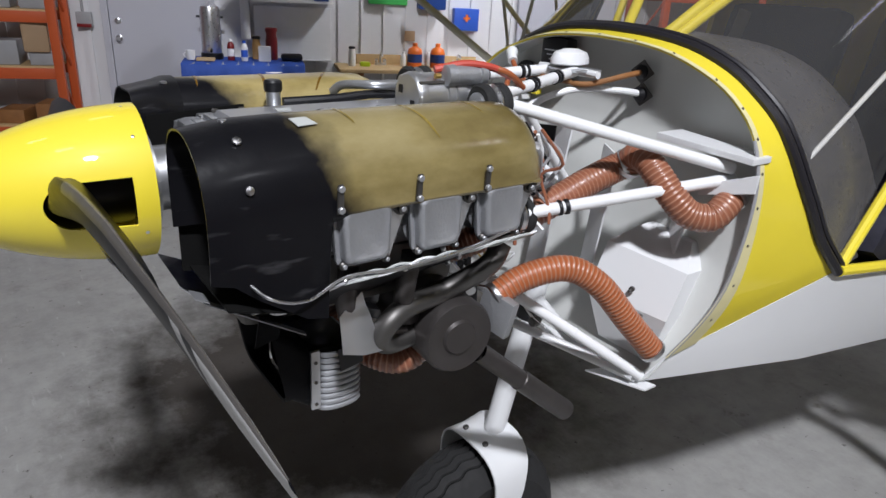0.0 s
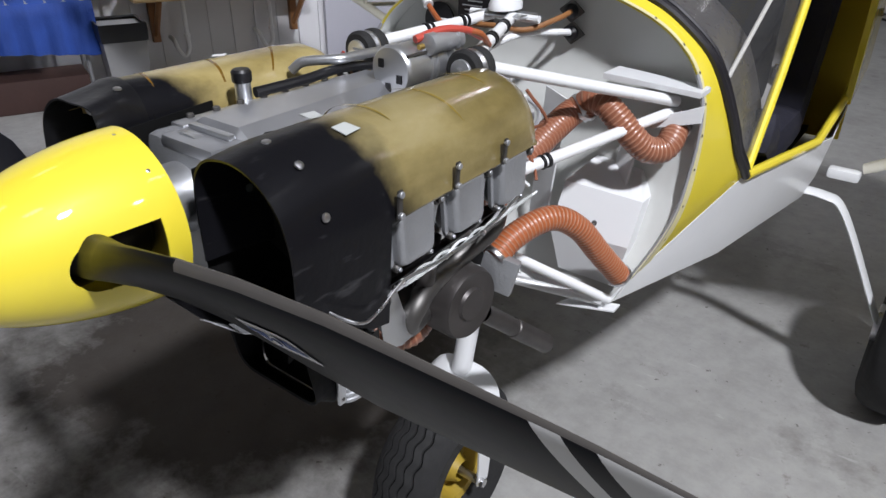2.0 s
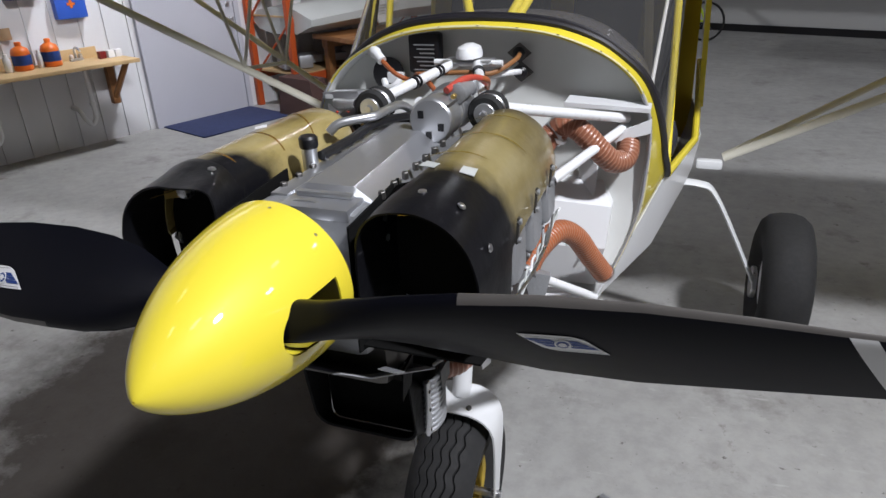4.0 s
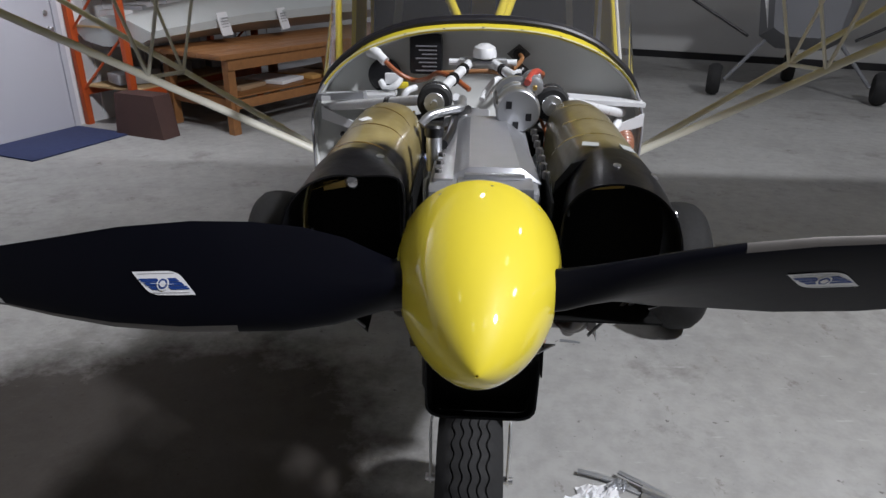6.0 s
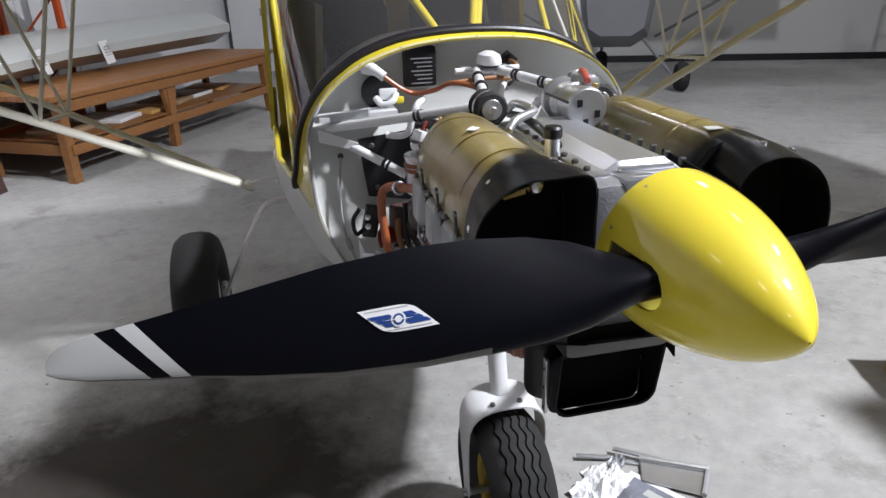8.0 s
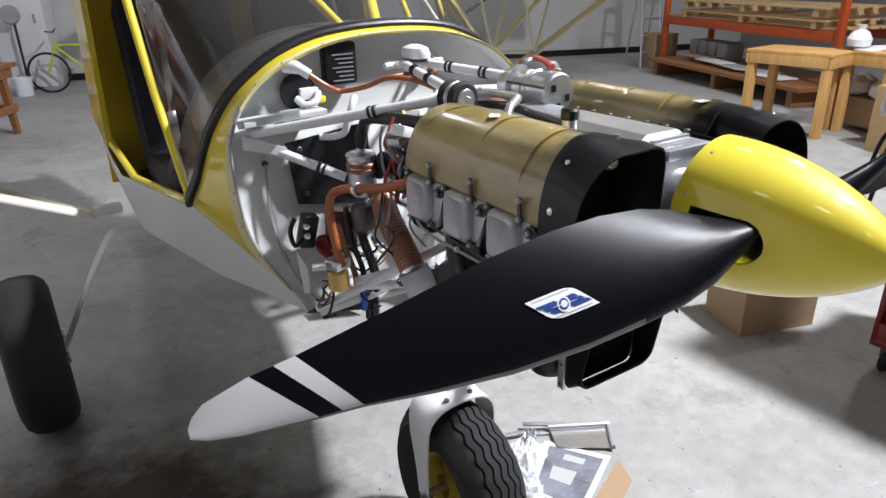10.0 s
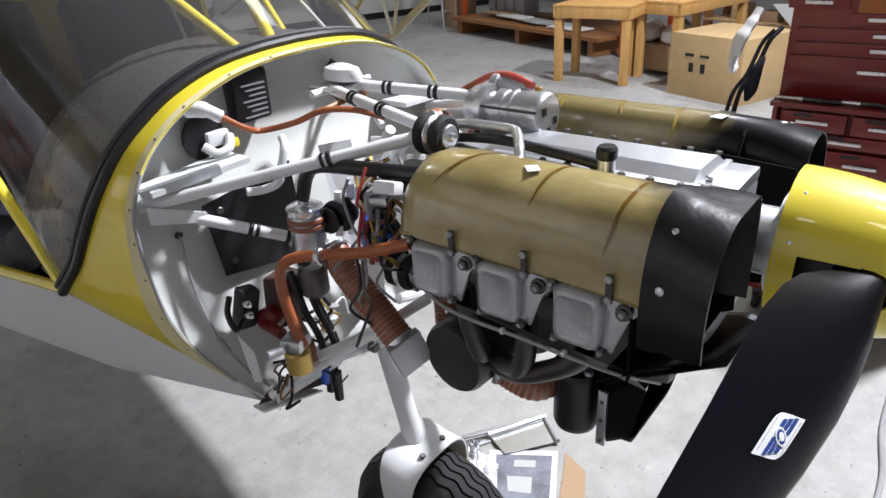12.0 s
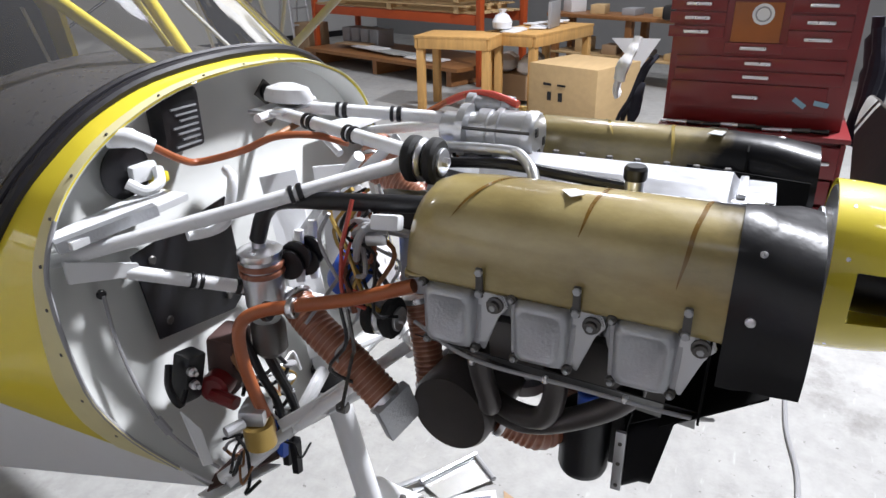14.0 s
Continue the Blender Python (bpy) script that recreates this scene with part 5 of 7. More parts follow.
# ---------------------------------------------------------------- between engine and firewall, starboard
FW = plane
gg = part("voltage_regulator", box((-0.152, 1.105, 1.455), (0.088, 0.04, 0.105), bevel=0.012), "black", FW, "black finned regulator box with white print")
for k in range(7):
    part("print_bar", box((-0.150 + 0.004 * (k % 3), 1.0835, 1.477 - 0.0105 * k), (0.056 - 0.008 * (k % 3), 0.003, 0.0028)), "cast", gg, smooth=0)
part("bay_opening", lathe([(0.046, 0), (0.046, 0.004), (0.04, 0.006)], (-0.265, 1.112, 1.395), (0, -1, 0), seg=28), "black", FW, "dark round opening in the firewall")
part("service_port", box((-0.24, 1.104, 1.388), (0.05, 0.02, 0.03), (0, 0, 0), 0.006), "white", FW)
part("fuse_clip", box((-0.215, 1.098, 1.372), (0.03, 0.02, 0.018), (0, 0, 0), 0.004), "yellow", FW)
part("white_fitting", tube(smooth_path([(-0.275, 1.10, 1.38), (-0.26, 1.08, 1.365), (-0.235, 1.075, 1.372), (-0.22, 1.09, 1.39)], 5), 0.009, seg=10), "tube_white", FW)
part("elbow_boot", tube(smooth_path([(-0.30, 1.09, 1.46), (-0.278, 1.065, 1.457), (-0.255, 1.05, 1.44)], 5), [0.0155] * 6 + [0.0125] * 5, seg=14), "tube_white", FW, "white rubber cable boot")
part("cable_loom", tube(smooth_path([(-0.255, 1.05, 1.44), (-0.215, 1.04, 1.41), (-0.177, 1.04, 1.395), (-0.14, 0.98, 1.41), (-0.11, 0.93, 1.432), (-0.07, 0.88, 1.43), (-0.03, 0.84, 1.41)], 6), 0.0062, seg=10), "orange", FW, "orange sleeved battery cable")
part("cable_loom", tube(smooth_path([(-0.11, 0.93, 1.432), (0.0, 0.95, 1.436), (0.06, 0.98, 1.43), (0.10, 1.05, 1.45), (0.098, 1.12, 1.458)], 6), 0.006, seg=10), "wood_dark", FW, "brown sleeved wiring loom")
for x, z in ((0.096, 1.457), (0.102, 1.41)):
    part("pass_plate", plate([(x - 0.032, 1.118, z), (x, 1.118, z + 0.026), (x + 0.032, 1.118, z), (x, 1.118, z - 0.026)], (0, -1, 0), 0.003, 0.001), "steel", FW, "dark diamond cable plate")
    part("grommet", lathe([(0.016, 0), (0.016, 0.006), (0.009, 0.012)], (x, 1.115, z), (0, -1, 0), seg=16), "black", FW)
part("fuel_line", tube(smooth_path([(0.102, 1.12, 1.41), (0.09, 1.06, 1.418), (0.05, 0.99, 1.42), (0.02, 0.93, 1.405), (0.0, 0.88, 1.38)], 6), 0.0075, seg=10), "tube_white", FW)
part("mount_ledge_bar", tube([(-0.44, 1.06, 1.342), (-0.305, 1.01, 1.36)], 0.012, seg=4), "cast", FW)
part("vent_tube", tube(smooth_path([(-0.17, 0.99, 1.385), (-0.19, 0.96, 1.38), (-0.206, 0.957, 1.345), (-0.215, 0.965, 1.312), (-0.235, 0.985, 1.30), (-0.265, 1.0, 1.302)], 6), 0.0085, seg=12), "tube_white", FW, "white bent vent tube")
part("battery_plate", plate([(-0.335, 1.055, 1.285), (-0.10, 1.075, 1.305), (-0.10, 1.06, 1.115), (-0.14, 1.055, 1.095), (-0.318, 1.05, 1.128)], (0, -1, 0), 0.004, 0.001), "black", FW, "black plate on the firewall")
for x, z in ((-0.30, 1.265), (-0.29, 1.15), (-0.15, 1.13), (-0.14, 1.28)):
    part("plate_bolt", disc((x, 1.052, z), (0, -1, 0), 0.008, 0.006, 0.002, 8), "steel", FW)
cn = part("coolant_canister", lathe([(0.03, 0), (0.034, 0.004), (0.034, 0.085), (0.031, 0.09)], (-0.20, 0.915, 1.165), (0, 0, 1), seg=32), "alu", FW, "polished aluminium canister")
part("canister_lid", lathe([(0.036, 0), (0.037, 0.004), (0.037, 0.012), (0.03, 0.016), (0.012, 0.018), (0.01, 0.03)], (-0.20, 0.915, 1.255), (0, 0, 1), seg=32), "zinc", cn)
for z in (1.225, 1.238):
    part("copper_strap", lathe([(0.0365, 0), (0.038, 0.002), (0.038, 0.008), (0.0365, 0.01)], (-0.20, 0.915, z), (0, 0, 1), seg=28), "scat", cn)
part("canister_base", lathe([(0.02, 0), (0.03, 0.012), (0.03, 0.06), (0.024, 0.07)], (-0.205, 0.915, 1.07), (0, 0, 1), seg=28), "steel", cn)
part("breather_hose", tube(smooth_path([(-0.20, 0.916, 1.285), (-0.20, 0.893, 1.335), (-0.20, 0.855, 1.36), (-0.20, 0.75, 1.374), (-0.19, 0.66, 1.38), (-0.17, 0.60, 1.38)], 7), 0.0135, seg=14), "black", FW, "black rubber breather hose")
for c, d in (((-0.162, 0.872, 1.247), (1, 0.2, 0)), ((-0.15, 0.865, 1.235), (1, 0.2, 0)), ((-0.175, 0.88, 1.235), (1, 0.2, 0)), ((-0.14, 0.86, 1.25), (1, 0.1, 0))):
    part("stack_clamp", lathe([(0.022, -0.004), (0.027, -0.003), (0.027, 0.003), (0.022, 0.004)], c, d, seg=18), "black", FW)
for a in (((-0.16, 0.87, 1.20), (-0.15, 0.87, 1.29)), ((-0.14, 0.855, 1.20), (-0.125, 0.86, 1.30)), ((-0.05, 0.95, 1.20), (-0.11, 0.84, 1.31))):
    part("control_rod", tube(a, 0.008, seg=10), "tube_white", FW)
part("oil_filter_blue", lathe([(0.028, 0), (0.033, 0.006), (0.033, 0.06), (0.026, 0.068)], (-0.13, 0.80, 1.20), (-0.3, -0.5, 0.6), seg=24), "blue_paint", FW, "bright blue oil filter")
part("relay", box((-0.322, 0.995, 1.075), (0.04, 0.035, 0.085), (8, 12, 0), 0.006), "black", FW, "black starter relay with bright studs")
for z in (1.095, 1.07):
    part("stud", lathe([(0.008, 0), (0.008, 0.008), (0.004, 0.009), (0.004, 0.018)], (-0.332, 0.975, z), (-0.2, -1, 0), seg=8), "zinc", FW)
part("relay_boot", tube(smooth_path([(-0.34, 0.985, 1.06), (-0.365, 0.975, 1.05), (-0.37, 0.985, 1.085), (-0.35, 1.0, 1.11)], 5), 0.006, seg=8), "black", FW)
fp = part("fuel_filter", lathe([(0.02, 0), (0.026, 0.004), (0.026, 0.045), (0.022, 0.05)], (-0.302, 0.875, 0.955), (0, 0.05, 1), seg=24), "brass", FW, "gold and silver fuel filter bowl")
part("filter_head", box((-0.298, 0.882, 1.02), (0.05, 0.045, 0.03), (0, 0, 20), 0.008), "alu", fp)
part("filter_fitting", tube([(-0.33, 0.88, 1.02), (-0.36, 0.89, 1.02)], 0.009, seg=10), "alu", fp)
part("filter_fitting", tube([(-0.30, 0.92, 1.025), (-0.30, 0.97, 1.03)], 0.012, seg=10), "chest_red", fp)
part("filter_bracket", plate([(-0.36, 0.985, 1.03), (-0.345, 0.965, 0.99), (-0.352, 0.945, 0.93), (-0.362, 0.955, 0.93)], (0.3, -1, 0), 0.003), "white", FW)
part("fuel_pump", lathe([(0.022, 0), (0.026, 0.005), (0.026, 0.06), (0.02, 0.065)], (-0.24, 0.99, 1.03), (-0.9, -0.3, 0.1), seg=20), "chest_red", FW, "dark red fuel pump")
for k, (x, y, z, h) in enumerate(((-0.205, 0.905, 0.945, 0.115), (-0.188, 0.918, 0.92, 0.11), (-0.222, 0.90, 0.945, 0.08), (-0.20, 0.895, 0.88, 0.075))):
    part("wire_plug", tube([(x, y, z), (x - 0.004 + 0.006 * (k % 2), y + 0.004, z - h)], [0.013, 0.011], seg=6), "blue_paint" if k == 2 else "black", FW)
part("throttle_cable", tube(smooth_path([(-0.382, 1.07, 1.236), (-0.392, 1.05, 1.16), (-0.395, 1.02, 1.08), (-0.385, 1.0, 1.015), (-0.36, 0.975, 0.95), (-0.33, 0.955, 0.90)], 6), 0.0030, seg=8), "grey", FW, "thin grey control cable")
part("cable_end", tube([(-0.388, 1.005, 1.03), (-0.38, 0.995, 1.0)], 0.007, seg=8), "grey", FW)
part("cable_grommet", disc((-0.382, 1.078, 1.238), (0, -1, 0), 0.008, 0.008, 0.002, 12), "black", FW)
for k, (y, x, z) in enumerate(((0.86, -0.26, 1.195), (0.80, -0.27, 1.22))):
    clamp((x - 0.002, y, z), (0.2, -1, 0.1), 0.0145, 0.006, "zinc" if k else "black")

# wiring of many colours behind the engine, both sides
rng = random.Random(21)
for s in (-1, 1):
    for k in range(17):
        x, y, z = s * (0.10 + 0.13 * rng.random()), 0.68 + 0.07 * rng.random(), 1.36 + 0.03 * rng.random()
        pts = [(x, y, z)]
        for q in range(4):
            pts.append((x + s * rng.uniform(-0.035, 0.03), y + rng.uniform(-0.02, 0.05), z - 0.045 * (q + 1) + rng.uniform(-0.015, 0.015)))
        part("wire", tube(smooth_path(pts, 4), 0.0026 + 0.002 * rng.random(), seg=6), rng.choice(["wood_dark", "black", "red", "tube_white", "grey", "orange", "brass", "black", "scat"]), FW)
    for k in range(4):
        part("cable", tube(smooth_path([(s * 0.20, 0.62 + 0.01 * k, 1.34), (s * (0.235 + 0.008 * k), 0.67, 1.365), (s * 0.21, 0.72, 1.35 - 0.02 * k), (s * 0.15, 0.74, 1.30)], 5), 0.0055, seg=8), "grey", FW)
    part("sensor_plug", box((s * 0.24, 0.645, 1.372), (0.035, 0.04, 0.022), (0, 20, 15), 0.005), "bag", FW)
    part("sensor_plug", box((s * 0.245, 0.66, 1.352), (0.03, 0.03, 0.018), (0, -10, 25), 0.005), "zinc", FW)
    part("ignition_coil", box((s * 0.10, 0.70, 1.33), (0.06, 0.08, 0.06), (0, 0, 10), 0.01), "black", FW)
    part("accessory_case", box((s * 0.05, 0.69, 1.26), (0.09, 0.05, 0.16), (0, 0, 0), 0.012), "cast", FW)
    # lead along under the covers
    part("ignition_lead", tube(smooth_path([(s * 0.255, 0.64 if s > 0 else 0.60, 1.235), (s * 0.285, 0.50, 1.218), (s * 0.283, 0.36, 1.212), (s * 0.277, 0.27 if s > 0 else 0.24, 1.205), (s * 0.18, 0.20, 1.14)], 8), 0.0028, seg=8), "grey", FW)
    for k in range(3):
        part("lead_tie", lathe([(0.005, -0.003), (0.006, 0.0), (0.005, 0.003)], (s * 0.283, 0.30 + 0.1 * k, 1.213), (0, 1, 0), seg=10), "zinc", FW)
part("ignition_lead", tube(smooth_path([(0.285, 0.60, 1.24), (0.295, 0.50, 1.228), (0.292, 0.38, 1.22), (0.288, 0.30, 1.222), (0.29, 0.24, 1.20), (0.31, 0.18, 1.225), (0.25, 0.16, 1.24)], 8), 0.0022, seg=8), "zinc", FW)
for k in range(3):
    part("ignition_lead", tube(smooth_path([(0.285 + 0.004 * math.sin(1.9 * j + 2.1 * k), 0.66 - 0.045 * j, 1.226 - 0.0016 * j + 0.0045 * math.sin(2.3 * j + 2.1 * k)) for j in range(9)], 5), 0.0022, seg=6), "tube_white" if k == 1 else "hull", FW, "thin white ignition lead")
part("ignition_lead", tube(smooth_path([(0.285, 0.30, 1.213), (0.27, 0.262, 1.195), (0.245, 0.235, 1.168), (0.225, 0.215, 1.158), (0.20, 0.205, 1.165)], 7), 0.0032, seg=8), "zinc", FW, "bright braided lead")
part("baffle_skirt", plate([(0.262, 0.275, 1.20), (0.262, 0.66, 1.225), (0.18, 0.66, 1.17), (0.18, 0.275, 1.12)], (0, 0, -1), 0.002), "black", FW)
part("baffle_skirt", plate([(-0.255, 0.22, 1.20), (-0.255, 0.60, 1.215), (-0.18, 0.60, 1.16), (-0.18, 0.22, 1.12)], (0, 0, -1), 0.002), "black", FW)

# ---------------------------------------------------------------- port side of the firewall
part("foot_well", loft([[(0.335, 0.975, 0.90), (0.20, 0.975, 0.90), (0.20, 0.985, 0.90), (0.335, 0.985, 0.90)], [(0.355, 0.985, 1.0), (0.19, 0.93, 1.02), (0.19, 1.04, 1.02), (0.355, 1.04, 1.0)], [(0.36, 1.02, 1.10), (0.20, 0.96, 1.13), (0.20, 1.07, 1.13), (0.36, 1.07, 1.10)], [(0.33, 1.06, 1.15), (0.22, 1.05, 1.16), (0.22, 1.09, 1.16), (0.33, 1.09, 1.15)]], closed=True, caps=True), "white", FW, "white folded sheet metal foot well", smooth=20)
part("web_channel", plate([(0.10, 0.99, 1.0), (0.16, 0.96, 1.02), (0.17, 0.985, 1.30), (0.10, 1.02, 1.31)], (1, 0.3, 0), 0.004), "white", FW)
part("web_channel", plate([(0.26, 1.03, 0.93), (0.30, 1.0, 0.95), (0.315, 1.045, 1.20), (0.27, 1.07, 1.21)], (1, 0.3, 0), 0.004), "white", FW)
part("web_channel", plate([(-0.05, 0.96, 0.95), (0.02, 0.94, 0.95), (0.02, 1.0, 1.33), (-0.05, 1.03, 1.33)], (1, 0.3, 0), 0.004), "white", FW)
for k, z in enumerate((0.98, 1.0, 1.05)):
    part("screw_stud", lathe([(0.006, 0), (0.006, 0.006), (0.003, 0.007), (0.003, 0.02)], (0.34 - 0.03 * k, 0.96, z), (0.3, -1, 0), seg=8), "steel", FW)
for s in (-1, 1):
    part("gear_beam", tube([(s * 0.33, 0.945, 0.872), (s * 0.19, 0.90, 0.905), (s * 0.05, 0.93, 0.93)], 0.014, seg=10), "white", FW)
    part("beam_bracket", plate([(s * 0.13, 0.80, 0.99), (s * 0.18, 0.79, 0.98), (s * 0.18, 0.83, 0.945), (s * 0.12, 0.85, 0.93)], (0.2, -1, 0), 0.004), "white", FW)
    part("link_bolt", disc((s * 0.17, 0.81, 0.965), (0, -1, 0), 0.011, 0.02, 0.002, 8), "steel", FW)
part("steering_lever", tube([(-0.26, 0.87, 0.965), (-0.21, 0.83, 0.985), (-0.15, 0.79, 1.01)], 0.011, seg=8, flat=0.6), "white", FW, "white steering lever")
# loose wiring low in the bay
rng = random.Random(33)
for k in range(15):
    x, y, z = -0.33 + 0.14 * rng.random(), 0.90 + 0.06 * rng.random(), 0.93 + 0.10 * rng.random()
    pts = [(x, y, z)]
    for q in range(4):
        x, y, z = x + rng.uniform(-0.03, 0.05), y + rng.uniform(-0.03, 0.02), max(0.885, z + rng.uniform(-0.05, 0.03))
        pts.append((x, y, z))
    part("wire", tube(smooth_path(pts, 5), 0.0022 + 0.0016 * rng.random(), seg=6), rng.choice(["black", "black", "grey", "wood_dark", "tube_white", "brass"]), FW)
for k in range(4):
    x, y, z = -0.25 + 0.13 * rng.random(), 0.70 + 0.10 * rng.random(), 1.20 + 0.05 * rng.random()
    part("wire", tube(smooth_path([(x, y, z), (x - 0.02, y - 0.02, z - 0.05), (x + rng.uniform(-0.03, 0.03), y + 0.02, z - 0.11), (x + rng.uniform(-0.04, 0.04), y, z - 0.16)], 5), 0.003, seg=6), rng.choice(["grey", "steel", "black"]), FW)
part("strut_collar", lathe([(0.03, 0), (0.034, 0.004), (0.034, 0.05), (0.03, 0.055)], (0.0, 0.952, 0.855), (0, 0.15, 1), seg=24), "black", FW)
part("tray_tab", plate([(0.125, 0.125, 1.172), (0.155, 0.125, 1.17), (0.158, 0.145, 1.16), (0.128, 0.145, 1.163)], (0, 0, 1), 0.002), "cast", FW)
part("mouth_fitting", lathe([(0.0, 0.0), (0.008, 0.002), (0.012, 0.008), (0.012, 0.016), (0.008, 0.022), (0.008, 0.03)], (-0.181, 0.148, 1.404), (0.0, 1, 0.05), seg=20), "zinc", FW, "bright round fitting under the duct roof")
part("mouth_tab", plate([(-0.225, 0.165, 1.398), (-0.193, 0.165, 1.406), (-0.193, 0.165, 1.392), (-0.225, 0.165, 1.386)], (0, -1, 0), 0.002), "brass", FW)
part("mouth_tab", plate([(0.155, 0.165, 1.412), (0.20, 0.165, 1.414), (0.20, 0.165, 1.402), (0.155, 0.165, 1.398)], (0, -1, 0), 0.002), "brass", FW)
part("carburettor", lathe([(0.035, 0), (0.04, 0.01), (0.04, 0.05), (0.03, 0.06), (0.045, 0.065), (0.045, 0.085)], (0.0, 0.52, 1.075), (0, 0, -1), seg=24), "cast", FW)

part("relay_box", box((-0.235, 0.985, 1.06), (0.07, 0.05, 0.11), (6, 0, 12), 0.008), "brown", FW, "dark brown relay box")
for k, (x, y) in enumerate(((-0.225, 0.90), (-0.205, 0.885), (-0.245, 0.91), (-0.19, 0.90))):
    part("drain_hose", tube(smooth_path([(x - 0.01, y + 0.05, 1.13 - 0.02 * k), (x - 0.015, y + 0.015, 1.05), (x, y, 0.98), (x + 0.006, y - 0.004, 0.905 + 0.012 * k)], 6), 0.0075, seg=8), "black" if k != 2 else "wood_dark", FW)
for k in range(5):
    part("cable_tie", lathe([(0.012, -0.002), (0.013, 0.0), (0.012, 0.002)], (-0.218 + 0.012 * k, 0.893 + 0.004 * k, 0.94 + 0.022 * k), (0.1, 0.1, 1), seg=10), "tube_white" if k % 2 else "grey", FW)
part("oily_tray", plate([(-0.36, 0.96, 0.868), (-0.24, 0.90, 0.868), (-0.16, 0.95, 0.872), (-0.30, 0.985, 0.872)], (0, 0, 1), 0.004), "brown", FW)


# ---------------------------------------------------------------- along the sink wall
def rtube(pts, r, **k):
    return tube([room(*p) for p in pts], r, **k)


def at(u, n, z=0.0):
    return pose(*room(u, n, z), 0, 0, -ROOM)


def simple(name, bm, mat, label, category, group="", smooth=35):
    return tagged(part(name, bm, mat, smooth=smooth), label, category, group)


def panel_door(name, u0, u1, label, handle):
    d = thing(name, room(0.5 * (u0 + u1), 0.0), label, "door", kind="structure")
    um, w = 0.5 * (u0 + u1), u1 - u0
    part("leaf", rbox(um, 0.025, 1.02, w, 0.03, 2.04, 0.003), "door", d, smooth=0)
    for uu in (u0 - 0.035, u1 + 0.035):
        part("jamb", rbox(uu, 0.03, 1.05, 0.06, 0.05, 2.10, 0.004), "door", d, smooth=0)
    part("head", rbox(um, 0.03, 2.08, w + 0.13, 0.05, 0.06, 0.004), "door", d, smooth=0)
    hu = u0 + 0.07 if handle < 0 else u1 - 0.07
    part("knob", lathe([(0.026, 0), (0.026, 0.006), (0.012, 0.01), (0.012, 0.03), (0.026, 0.04), (0.027, 0.055), (0.018, 0.065)], room(hu, 0.04, 0.99), (CR, -SR, 0), seg=20), "zinc", d, "round metal door knob")
    part("deadbolt", lathe([(0.027, 0), (0.027, 0.01), (0.02, 0.014)], room(hu, 0.04, 1.14), (CR, -SR, 0), seg=18), "zinc", d)
    return d


panel_door("door_1", -2.11, -1.25, "grey-white flush metal door with round knob", -1)
panel_door("door_2", 1.95, 3.02, "white flush door beside the orange rack", 1)
simple("door_mat", rbox(2.5, 0.42, 0.008, 1.1, 0.75, 0.012, 0.003), "mat", "dark blue floor mat before the white door", "mat")

sb = thing("switch_box", room(-2.32, 0.0, 1.05), "small dark red breaker box on the wall", "switch box")
part("box", rbox(-2.32, 0.04, 1.14, 0.13, 0.06, 0.13, 0.006), "grey", sb)
part("red_strip", rbox(-2.32, 0.075, 1.09, 0.12, 0.012, 0.03, 0.002), "chest_red", sb)
part("conduit", rtube([(-2.33, 0.03, 1.2), (-2.33, 0.03, 2.6)], 0.012), "grey", sb)


def orange_rack(u0, n0, n1, u1, levels, top, stuff_seed, label, group):
    r = thing("storage_rack", room(0.5 * (u0 + u1), 0.5 * (n0 + n1)), label, "rack", group)
    for uu in (u0, u1):
        for nn in (n0, n1):
            part("post", rbox(uu, nn, top / 2, 0.07, 0.06, top, 0.004), "rack", r)
    for z in levels:
        for nn in (n0, n1):
            part("beam", rbox(0.5 * (u0 + u1), nn, z, u1 - u0, 0.04, 0.09, 0.004), "rack", r)
        part("deck", rbox(0.5 * (u0 + u1), 0.5 * (n0 + n1), z + 0.05, u1 - u0 - 0.08, n1 - n0, 0.02), "ply", r)
    for uu in (u0, u1):
        zz = list(levels) + [top]
        for a, b in zip(zz, zz[1:]):
            part("brace", rtube([(uu, n0, a), (uu, n1, b)], 0.013, seg=8), "rack", r)
    return r


orange_rack(-3.5, 0.12, 0.55, -2.46, (0.22, 0.72, 1.18, 1.75), 2.4, 1, "orange steel storage rack with boxes and rags", "orange racks")
rng = random.Random(4)
for z, items in ((0.28, 3), (0.78, 3), (1.24, 3)):
    for k in range(items):
        mt = rng.choice(["card", "black", "grey", "wood_dark", "brown"])
        h = 0.10 + 0.13 * rng.random()
        simple("storage_box", rbox(-3.2 + 0.3 * k, 0.34, z + h / 2, 0.22, 0.3, h, 0.012, rng.uniform(-8, 8)), mt, "small storage box on the orange rack", "box", "rack boxes")
simple("rag", rbox(-2.62, 0.5, 1.02, 0.2, 0.06, 0.26, 0.025, 6), "card", "tan rag hanging from the orange rack", "rag")

# folding table under a blue cloth
bt = thing("folding_table", room(-0.93, 0.45), "folding table under a blue cloth", "table")
part("top", rbox(-0.93, 0.38, 0.83, 1.02, 0.6, 0.03, 0.006), "grey", bt)
for du in (-0.42, 0.42):
    for dn in (0.16, 0.6):
        part("leg", rtube([(-0.93 + du, dn, 0.82), (-0.93 + du, dn, 0.0)], 0.015, seg=8), "grey", bt)
    part("leg_bar", rtube([(-0.93 + du, 0.16, 0.1), (-0.93 + du, 0.6, 0.1)], 0.012, seg=8), "grey", bt)


